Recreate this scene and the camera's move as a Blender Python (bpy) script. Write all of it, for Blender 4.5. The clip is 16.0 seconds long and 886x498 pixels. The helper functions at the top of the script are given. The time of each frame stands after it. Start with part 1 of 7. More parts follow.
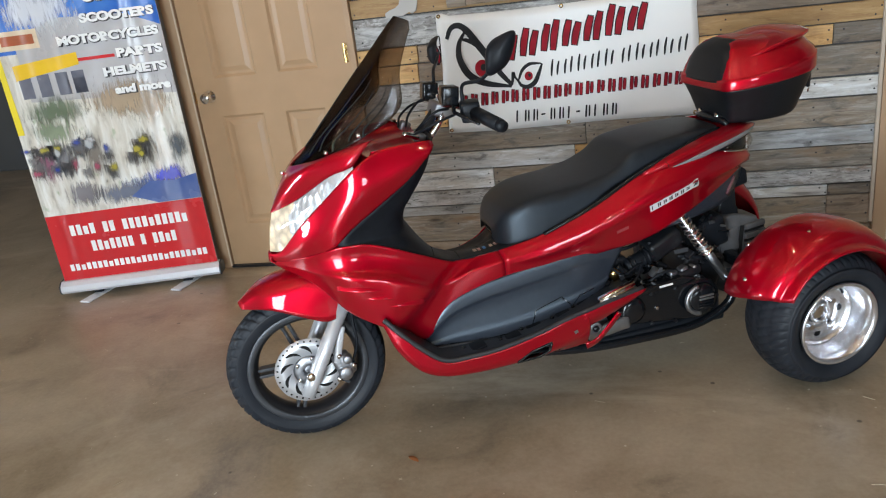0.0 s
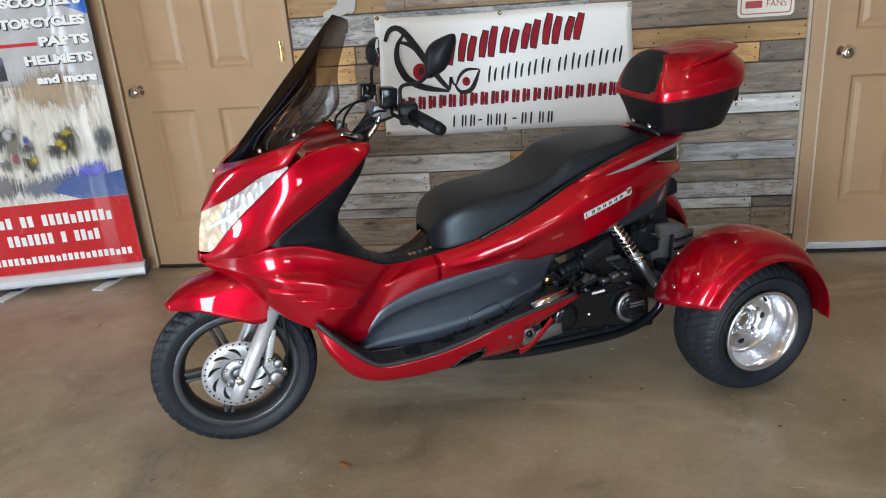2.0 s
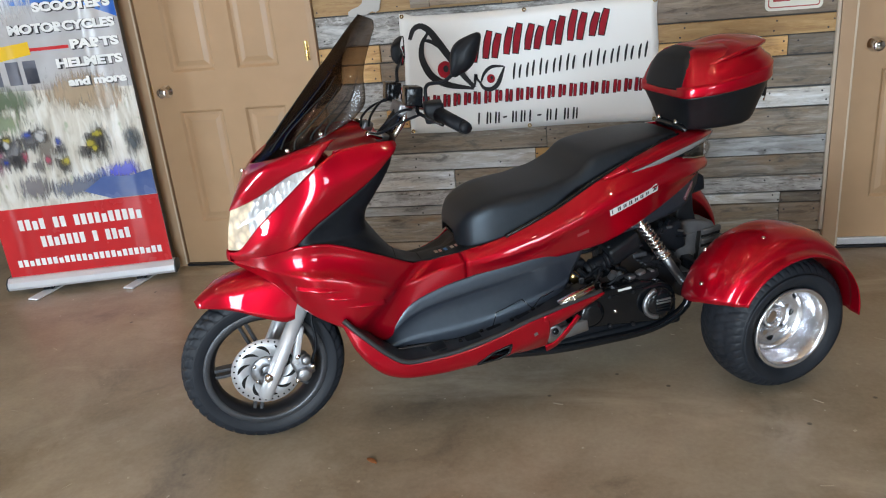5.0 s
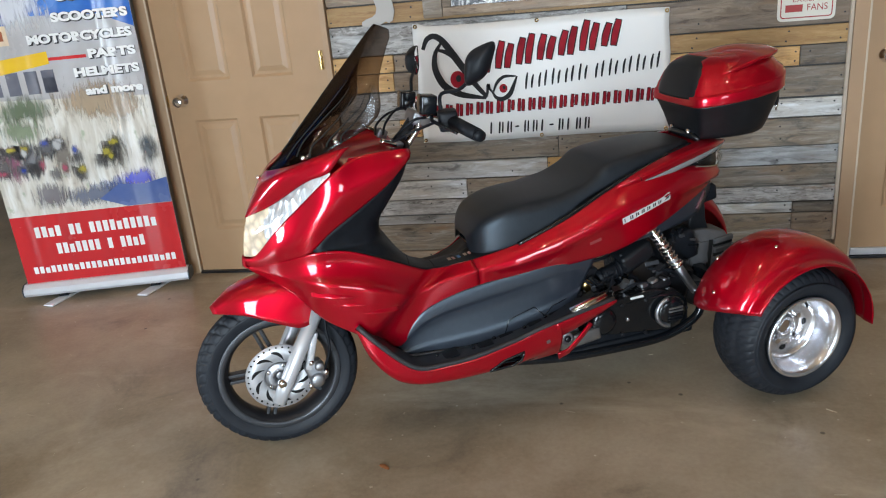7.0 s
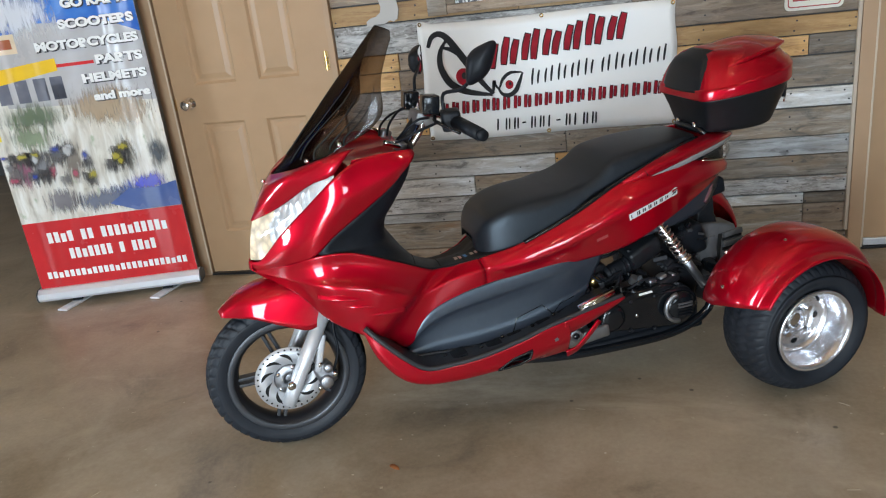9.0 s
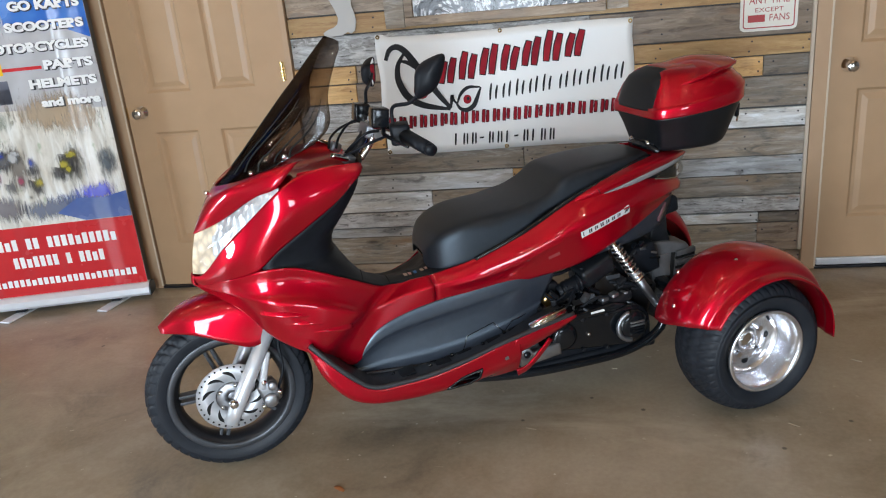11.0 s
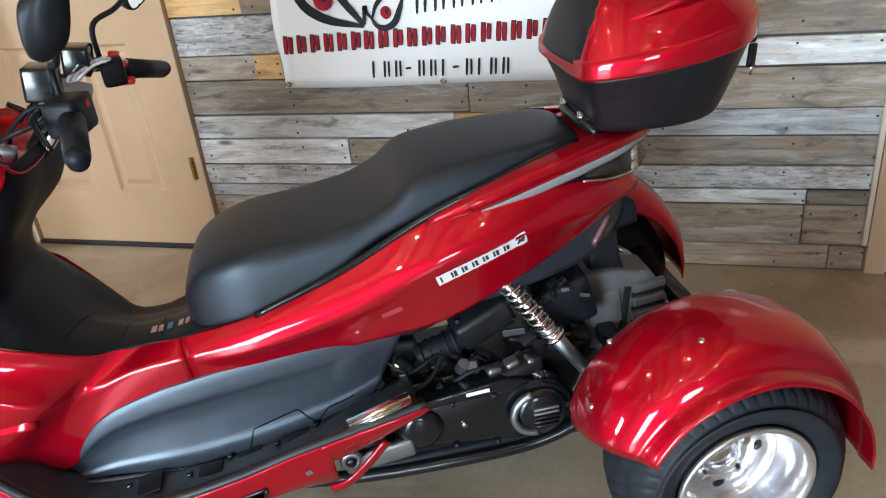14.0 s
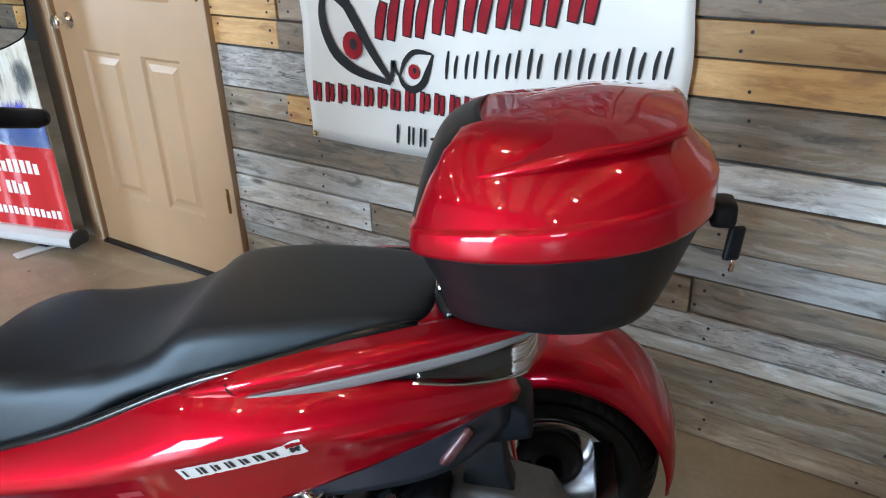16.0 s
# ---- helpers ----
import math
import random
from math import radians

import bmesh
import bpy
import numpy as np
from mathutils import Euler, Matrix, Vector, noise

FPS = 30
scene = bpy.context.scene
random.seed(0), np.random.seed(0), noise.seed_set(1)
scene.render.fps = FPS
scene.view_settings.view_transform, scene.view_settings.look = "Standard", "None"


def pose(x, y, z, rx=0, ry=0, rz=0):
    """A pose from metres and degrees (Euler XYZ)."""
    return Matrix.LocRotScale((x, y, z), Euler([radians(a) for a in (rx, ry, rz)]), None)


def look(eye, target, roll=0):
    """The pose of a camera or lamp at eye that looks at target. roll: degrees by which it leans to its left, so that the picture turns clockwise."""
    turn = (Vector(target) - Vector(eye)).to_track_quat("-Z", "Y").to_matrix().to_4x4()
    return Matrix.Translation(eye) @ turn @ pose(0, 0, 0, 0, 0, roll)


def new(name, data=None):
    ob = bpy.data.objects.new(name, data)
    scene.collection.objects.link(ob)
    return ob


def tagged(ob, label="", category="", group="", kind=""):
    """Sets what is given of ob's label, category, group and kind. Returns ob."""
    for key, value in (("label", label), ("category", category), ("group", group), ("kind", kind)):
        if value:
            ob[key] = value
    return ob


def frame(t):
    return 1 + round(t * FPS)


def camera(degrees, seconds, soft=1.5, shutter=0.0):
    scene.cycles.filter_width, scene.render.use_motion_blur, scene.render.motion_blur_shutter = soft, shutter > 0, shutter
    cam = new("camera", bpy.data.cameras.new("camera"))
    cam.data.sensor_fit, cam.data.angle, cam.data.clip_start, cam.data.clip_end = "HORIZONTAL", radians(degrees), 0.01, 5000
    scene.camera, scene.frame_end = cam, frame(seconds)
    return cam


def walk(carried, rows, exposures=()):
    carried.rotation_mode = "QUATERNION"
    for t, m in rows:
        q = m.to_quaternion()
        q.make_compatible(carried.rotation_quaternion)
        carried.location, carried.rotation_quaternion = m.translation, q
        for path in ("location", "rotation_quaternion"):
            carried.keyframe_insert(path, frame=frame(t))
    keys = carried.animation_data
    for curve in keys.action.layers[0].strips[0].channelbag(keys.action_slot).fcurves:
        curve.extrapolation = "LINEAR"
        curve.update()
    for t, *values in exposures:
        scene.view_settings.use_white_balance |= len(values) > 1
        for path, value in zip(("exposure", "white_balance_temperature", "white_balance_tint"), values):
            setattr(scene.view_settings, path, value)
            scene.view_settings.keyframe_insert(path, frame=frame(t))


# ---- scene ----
cam = camera(58.7, 16.0, soft=1.15)
PATH = [
    (0, (1.215, 0.385, 1.508), (0.775, 2.202, 0.797), -7.4),
    (0.5, (1.218, 0.395, 1.51), (0.816, 2.208, 0.769), -7.4),
    (1, (1.218, 0.386, 1.51), (0.841, 2.209, 0.778), -6.2),
    (1.5, (1.205, 0.377, 1.508), (0.862, 2.213, 0.792), -4.9),
    (2, (1.203, 0.399, 1.497), (0.931, 2.247, 0.782), -4.5),
    (2.5, (1.225, 0.408, 1.51), (0.976, 2.256, 0.787), -5.1),
    (3, (1.198, 0.391, 1.511), (0.864, 2.226, 0.789), -6.4),
    (3.5, (1.199, 0.383, 1.506), (0.812, 2.211, 0.793), -6.3),
    (4, (1.205, 0.388, 1.511), (0.835, 2.218, 0.794), -5.7),
    (6.5, (1.193, 0.391, 1.497), (0.891, 2.235, 0.784), -6.0),
    (7, (1.192, 0.369, 1.503), (0.835, 2.212, 0.811), -5.4),
    (7.5, (1.169, 0.359, 1.509), (0.779, 2.198, 0.826), -5.6),
    (8, (1.168, 0.369, 1.513), (0.757, 2.199, 0.819), -6.4),
    (8.5, (1.186, 0.363, 1.501), (0.765, 2.186, 0.793), -7.6),
    (9, (1.219, 0.382, 1.515), (0.825, 2.213, 0.814), -6.9),
    (9.2, (1.207, 0.365, 1.536), (0.818, 2.198, 0.838), -6.0),
    (11.3, (1.305, 0.479, 1.478), (0.993, 2.335, 0.802), -5.4),
    (11.5, (1.355, 0.535, 1.457), (1.027, 2.383, 0.764), -5.2),
    (12, (1.428, 0.718, 1.433), (1.048, 2.533, 0.685), -5.3),
    (12.5, (1.436, 0.941, 1.458), (1.007, 2.729, 0.672), -6.2),
    (13, (1.597, 1.159, 1.441), (1.126, 2.933, 0.645), -7.6),
    (13.5, (1.704, 1.386, 1.41), (1.144, 3.098, 0.542), -8.2),
    (14, (1.717, 1.626, 1.389), (1.181, 3.316, 0.464), -6.4),
    (14.5, (1.824, 1.79, 1.371), (1.259, 3.473, 0.451), -5.8),
    (14.9, (2.027, 1.915, 1.386), (1.203, 3.545, 0.571), -3.9),
    (15, (2.0, 1.959, 1.392), (1.241, 3.616, 0.571), -5.1),
    (15.5, (2.049, 2.163, 1.36), (1.165, 3.762, 0.548), -2.5),
    (16, (2.11, 2.357, 1.387), (1.079, 3.841, 0.529), -2.3),
]
walk(cam, [(t, look(eye, target, roll)) for t, eye, target, roll in PATH], [(0, 0.06, 6700, 15), (4.0, 0.06, 6650, 15), (9.2, 0.06, 6550, 14), (11.3, 0.06, 6550, 16), (12.5, 0.2, 6400, 16), (13.0, 0.2, 6390, 16), (13.5, 0.44, 6370, 15), (14.0, 0.66, 6350, 14), (15.0, 0.50, 6150, 11), (16.0, 0.49, 6100, 12)])

from mathutils.bvhtree import BVHTree

# ---------------------------------------------------------------- world and light
world = bpy.data.worlds.new("world")
scene.world = world
world.use_nodes = True
wn = world.node_tree.nodes
sky = wn.new("ShaderNodeTexSky")
sky.sky_type = "NISHITA"
sky.sun_disc = False
sky.sun_elevation, sky.sun_rotation = radians(48), radians(200)
wn["Background"].inputs[1].default_value = 0.12
world.node_tree.links.new(sky.outputs[0], wn["Background"].inputs[0])
scene.view_settings.exposure = 0.0


def area_lamp(name, m, sx, sy, power, colour=(1, 1, 1)):
    d = bpy.data.lights.new(name, "AREA")
    d.shape, d.size, d.size_y, d.energy, d.color = "RECTANGLE", sx, sy, power, colour
    ob = new(name, d)
    ob.matrix_world = m
    return ob


sun = bpy.data.lights.new("sun", "SUN")
sun.energy, sun.angle, sun.color = 2.5, radians(0.6), (1.0, 0.95, 0.88)
new("sun", sun).matrix_world = look((0, -20, 22), (0, 0, 0))

# daylight through the open door behind the camera and the windows beside it
area_lamp("daylight_back", look((0.45, -1.95, 1.2), (0.6, 3, 1.0)), 1.4, 2.1, 222, (0.72, 0.89, 1.0))
area_lamp("daylight_window", look((3.75, -1.95, 1.25), (0.0, 2.6, 0.5)), 0.80, 0.90, 39, (0.70, 0.88, 1.0))
area_lamp("daylight_side", look((-6.4, 0.4, 1.45), (0, 2.2, 0.8)), 0.95, 1.05, 190, (0.70, 0.88, 1.0))


# ---------------------------------------------------------------- materials
def mat(name, colour=(0.5, 0.5, 0.5), rough=0.5, metal=0.0, coat=0.0, coat_rough=0.03):
    m = bpy.data.materials.new(name)
    m.use_nodes = True
    b = m.node_tree.nodes["Principled BSDF"]
    b.inputs["Base Color"].default_value = (*colour, 1)
    b.inputs["Roughness"].default_value = rough
    b.inputs["Metallic"].default_value = metal
    b.inputs["Coat Weight"].default_value = coat
    b.inputs["Coat Roughness"].default_value = coat_rough
    return m


def node(m, kind, **inputs):
    n = m.node_tree.nodes.new(kind)
    for k, v in inputs.items():
        n.inputs[k.replace("_", " ")].default_value = v
    return n


def link(m, a, b):
    m.node_tree.links.new(a, b)


def bsdf(m):
    return m.node_tree.nodes["Principled BSDF"]


def coords(m, scale=(1, 1, 1), kind="Object", offset=None):
    tc = node(m, "ShaderNodeTexCoord")
    mp = node(m, "ShaderNodeMapping")
    mp.inputs["Scale"].default_value = scale
    link(m, tc.outputs[kind], mp.inputs["Vector"])
    if offset is not None:
        link(m, offset, mp.inputs["Location"])
    return mp.outputs[0]


def ramp(m, fac, stops):
    r = node(m, "ShaderNodeValToRGB")
    els = r.color_ramp.elements
    while len(els) < len(stops):
        els.new(0.5)
    for e, (p, c) in zip(els, stops):
        e.position, e.color = p, (*c, 1)
    link(m, fac, r.inputs[0])
    return r.outputs[0]


def noise_tex(m, vec, scale, detail=4, rough=0.55, distortion=0.0):
    n = node(m, "ShaderNodeTexNoise", Scale=scale, Detail=detail, Roughness=rough, Distortion=distortion)
    link(m, vec, n.inputs["Vector"])
    return n.outputs["Fac"]


def mix(m, fac, a, b, mode="MIX"):
    n = node(m, "ShaderNodeMix")
    n.data_type, n.blend_type = "RGBA", mode
    for sock, v in ((n.inputs[0], fac), (n.inputs[6], a), (n.inputs[7], b)):
        if hasattr(v, "is_linked"):
            link(m, v, sock)
        else:
            sock.default_value = v if isinstance(v, float) else (*v, 1)
    return n.outputs[2]


def bump(m, height, strength=0.2, distance=0.002):
    b = node(m, "ShaderNodeBump", Strength=strength, Distance=distance)
    link(m, height, b.inputs["Height"])
    link(m, b.outputs[0], bsdf(m).inputs["Normal"])


def to_range(m, fac, a, b):
    n = node(m, "ShaderNodeMapRange")
    n.inputs[3].default_value, n.inputs[4].default_value = a, b
    link(m, fac, n.inputs[0])
    return n.outputs[0]


def grained(name, c1, c2, scale=60, rough=(0.4, 0.6), bumpy=0.15, metal=0.0, dist=0.0006, coat=0.0):
    """Two-colour material with grain at two scales."""
    m = mat(name, c1, rough[0], metal, coat)
    v = coords(m)
    big = noise_tex(m, v, scale * 0.08, 3)
    fine = noise_tex(m, v, scale, 5)
    link(m, ramp(m, big, [(0.3, c1), (0.7, c2)]), bsdf(m).inputs["Base Color"])
    link(m, to_range(m, big, rough[0], rough[1]), bsdf(m).inputs["Roughness"])
    if bumpy:
        bump(m, fine, bumpy, dist)
    return m


def make_red():
    m = mat("candy_red_paint", (0.42, 0.004, 0.014), 0.40, 0.66, 1.0, 0.012)
    bsdf(m).inputs["Specular IOR Level"].default_value = 0.0
    v = coords(m)
    fleck = noise_tex(m, v, 900, 2)
    link(m, mix(m, fleck, (0.43, 0.0020, 0.0135), (0.52, 0.0034, 0.019)), bsdf(m).inputs["Base Color"])
    wave = noise_tex(m, v, 9, 2)
    b = node(m, "ShaderNodeBump", Strength=0.02, Distance=0.01)
    link(m, wave, b.inputs["Height"])
    link(m, b.outputs[0], bsdf(m).inputs["Coat Normal"])
    return m


RED = make_red()
BLACK = grained("black_plastic", (0.006, 0.0075, 0.010), (0.010, 0.012, 0.016), 500, (0.42, 0.52), 0.25, dist=0.0004)
GREY_PLASTIC = grained("dark_grey_plastic", (0.020, 0.025, 0.035), (0.028, 0.034, 0.046), 600, (0.33, 0.43), 0.12, dist=0.0003)
BOX_BLACK = grained("grained_box_plastic", (0.0055, 0.0068, 0.0085), (0.009, 0.0108, 0.0135), 500, (0.4, 0.5), 0.25, dist=0.0004)
GLOSS_BLACK = grained("gloss_black", (0.0045, 0.0055, 0.007), (0.008, 0.010, 0.013), 40, (0.12, 0.25), 0.0)
bsdf(BOX_BLACK).inputs["Specular IOR Level"].default_value = 0.38
bsdf(BLACK).inputs["Specular IOR Level"].default_value = 0.2
VINYL = grained("seat_vinyl", (0.010, 0.0115, 0.0145), (0.015, 0.017, 0.021), 420, (0.40, 0.48), 0.3, dist=0.0005)
bsdf(VINYL).inputs["Specular IOR Level"].default_value = 0.5
bsdf(GREY_PLASTIC).inputs["Specular IOR Level"].default_value = 0.95
# blue daylight sheen put into the specular colour of seat and side panels
for m in (VINYL, GREY_PLASTIC):
    bsdf(m).inputs["Specular Tint"].default_value = (0.74, 0.88, 1.0, 1)
SCUFFED = grained("scuffed_footboard_plastic", (0.012, 0.015, 0.020), (0.034, 0.041, 0.054), 220, (0.30, 0.46), 0.2, dist=0.0004)
LEAF = grained("dry_leaf", (0.42, 0.16, 0.05), (0.3, 0.11, 0.04), 300, (0.6, 0.8), 0.2)
CHIP = grained("pale_wood_chip", (0.52, 0.45, 0.34), (0.38, 0.32, 0.24), 300, (0.6, 0.8), 0.2)
RUBBER = grained("tyre_rubber", (0.011, 0.0135, 0.018), (0.020, 0.0235, 0.030), 120, (0.45, 0.62), 0.2)
bsdf(RUBBER).inputs["Specular IOR Level"].default_value = 0.30
MIRROR = mat("mirror_glass", (0.85, 0.87, 0.88), 0.01, 1.0)
CHROME = mat("chrome", (0.82, 0.82, 0.84), 0.07, 1.0)
POLISHED = grained("polished_aluminium", (0.80, 0.80, 0.82), (0.70, 0.70, 0.73), 90, (0.18, 0.30), 0.05, 0.92)
SILVER = grained("silver_paint", (0.68, 0.69, 0.71), (0.60, 0.61, 0.63), 90, (0.30, 0.40), 0.0, 0.45)
CAST = grained("cast_aluminium", (0.42, 0.43, 0.45), (0.28, 0.29, 0.31), 160, (0.35, 0.55), 0.4, 1.0)
STEEL = grained("disc_steel", (0.66, 0.67, 0.69), (0.56, 0.57, 0.59), 200, (0.42, 0.5), 0.1, 0.6)
RIM_BLACK = grained("rim_satin_black", (0.010, 0.010, 0.012), (0.018, 0.018, 0.020), 90, (0.3, 0.42), 0.0)
EDGE_GREY = grained("grey_rubber_edge", (0.020, 0.021, 0.024), (0.030, 0.031, 0.034), 200, (0.4, 0.55), 0.1)
RIM_GREY = grained("rim_dark_grey", (0.050, 0.053, 0.060), (0.07, 0.075, 0.083), 90, (0.3, 0.42), 0.0, 0.4)
DARK_METAL = grained("dark_engine_metal", (0.009, 0.010, 0.013), (0.020, 0.022, 0.027), 90, (0.35, 0.55), 0.2, 0.4)
WHITE_STICKER = grained("white_sticker", (0.75, 0.75, 0.74), (0.68, 0.68, 0.67), 40, (0.3, 0.4), 0.0)
CHAMPAGNE = grained("champagne_metal", (0.74, 0.66, 0.50), (0.64, 0.56, 0.42), 60, (0.18, 0.3), 0.0, 1.0)
DARK_INK = mat("dark_ink", (0.02, 0.02, 0.022), 0.4)
ORANGE_RED = mat("switch_red", (0.6, 0.03, 0.01), 0.4)
BLUE_STICKER = mat("blue_sticker", (0.03, 0.18, 0.45), 0.4)
TAN_STICKER = grained("tan_sticker", (0.55, 0.44, 0.34), (0.40, 0.25, 0.18), 700, (0.3, 0.4), 0.0)
RED_STICKER = grained("red_sticker", (0.45, 0.12, 0.09), (0.6, 0.45, 0.4), 900, (0.3, 0.4), 0.0)
BRASS = grained("brass", (0.55, 0.38, 0.16), (0.45, 0.3, 0.12), 60, (0.2, 0.35), 0.0, 1.0)


def make_thin(name, tint, rough=0.02, shine=0.08):
    """Thin tinted sheet: see-through colour with a faint even mirror."""
    m = mat(name)
    nt = m.node_tree
    tr = node(m, "ShaderNodeBsdfTransparent")
    tr.inputs[0].default_value = (*tint, 1)
    gl = node(m, "ShaderNodeBsdfGlossy", Roughness=rough)
    mx = node(m, "ShaderNodeMixShader")
    mx.inputs[0].default_value = shine
    link(m, tr.outputs[0], mx.inputs[1])
    link(m, gl.outputs[0], mx.inputs[2])
    link(m, mx.outputs[0], nt.nodes["Material Output"].inputs[0])
    return m


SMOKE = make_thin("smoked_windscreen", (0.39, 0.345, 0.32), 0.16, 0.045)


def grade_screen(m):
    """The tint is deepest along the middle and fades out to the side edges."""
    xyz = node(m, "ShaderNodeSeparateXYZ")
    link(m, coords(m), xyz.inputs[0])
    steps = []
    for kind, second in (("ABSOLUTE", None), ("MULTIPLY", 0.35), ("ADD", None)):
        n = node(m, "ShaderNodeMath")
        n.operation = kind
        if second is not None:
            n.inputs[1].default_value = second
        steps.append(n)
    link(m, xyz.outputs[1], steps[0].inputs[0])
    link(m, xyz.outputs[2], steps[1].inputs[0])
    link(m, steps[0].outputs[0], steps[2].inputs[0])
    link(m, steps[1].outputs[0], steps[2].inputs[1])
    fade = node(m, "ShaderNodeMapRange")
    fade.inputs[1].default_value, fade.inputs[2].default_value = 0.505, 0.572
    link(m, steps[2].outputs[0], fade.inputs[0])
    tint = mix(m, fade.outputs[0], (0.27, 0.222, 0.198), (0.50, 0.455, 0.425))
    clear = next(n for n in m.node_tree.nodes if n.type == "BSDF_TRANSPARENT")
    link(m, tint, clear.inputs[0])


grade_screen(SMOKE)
CLEAR = make_thin("clear_lens", (0.92, 0.92, 0.91), 0.04, 0.07)


def make_glow(name, colour, power):
    m = mat(name, colour, 0.4)
    bsdf(m).inputs["Emission Color"].default_value = (*colour, 1)
    bsdf(m).inputs["Emission Strength"].default_value = power
    return m


HEADLIGHT_GLOW = make_glow("headlamp_glow", (1.0, 0.80, 0.48), 0.62)
facet = node(HEADLIGHT_GLOW, "ShaderNodeTexVoronoi", Scale=34.0)
link(HEADLIGHT_GLOW, coords(HEADLIGHT_GLOW), facet.inputs["Vector"])
link(HEADLIGHT_GLOW, ramp(HEADLIGHT_GLOW, facet.outputs["Distance"], [(0.0, (0.55, 0.50, 0.42)), (0.7, (0.22, 0.20, 0.17))]), bsdf(HEADLIGHT_GLOW).inputs["Base Color"])
link(HEADLIGHT_GLOW, to_range(HEADLIGHT_GLOW, facet.outputs["Distance"], 0.80, 0.25), bsdf(HEADLIGHT_GLOW).inputs["Emission Strength"])
BULB_GLOW = make_glow("bulb_glow", (1.0, 0.88, 0.72), 112.0)


def make_reflector():
    """Bright metal pressed into small facets."""
    m = mat("faceted_reflector", (0.62, 0.63, 0.65), 0.3, 0.45)
    cell = node(m, "ShaderNodeTexVoronoi", Scale=46.0)
    link(m, coords(m, (1, 1, 0.6)), cell.inputs["Vector"])
    link(m, ramp(m, cell.outputs["Distance"], [(0.0, (0.86, 0.87, 0.88)), (0.8, (0.66, 0.67, 0.69))]), bsdf(m).inputs["Base Color"])
    bump(m, cell.outputs["Distance"], 0.30, 0.02)
    return m


REFLECTOR = make_reflector()
PALE_LENS = grained("pale_lens_plastic", (0.72, 0.64, 0.62), (0.50, 0.44, 0.43), 240, (0.15, 0.3), 0.3, 0.0, 0.001, 0.5)
STRIPE_GREY = grained("stripe_grey_paint", (0.27, 0.275, 0.285), (0.22, 0.225, 0.235), 90, (0.35, 0.45), 0.0)
FADED_GREY = grained("faded_grey_plastic", (0.075, 0.076, 0.080), (0.115, 0.116, 0.120), 300, (0.45, 0.6), 0.1)
CLEAR_RED = grained("ridged_reflector_plastic", (0.06, 0.016, 0.020), (0.20, 0.09, 0.10), 260, (0.15, 0.3), 0.5, 0.0, 0.002, 0.6)
HOLE_BLACK = mat("dark_opening", (0.004, 0.004, 0.004), 0.9)


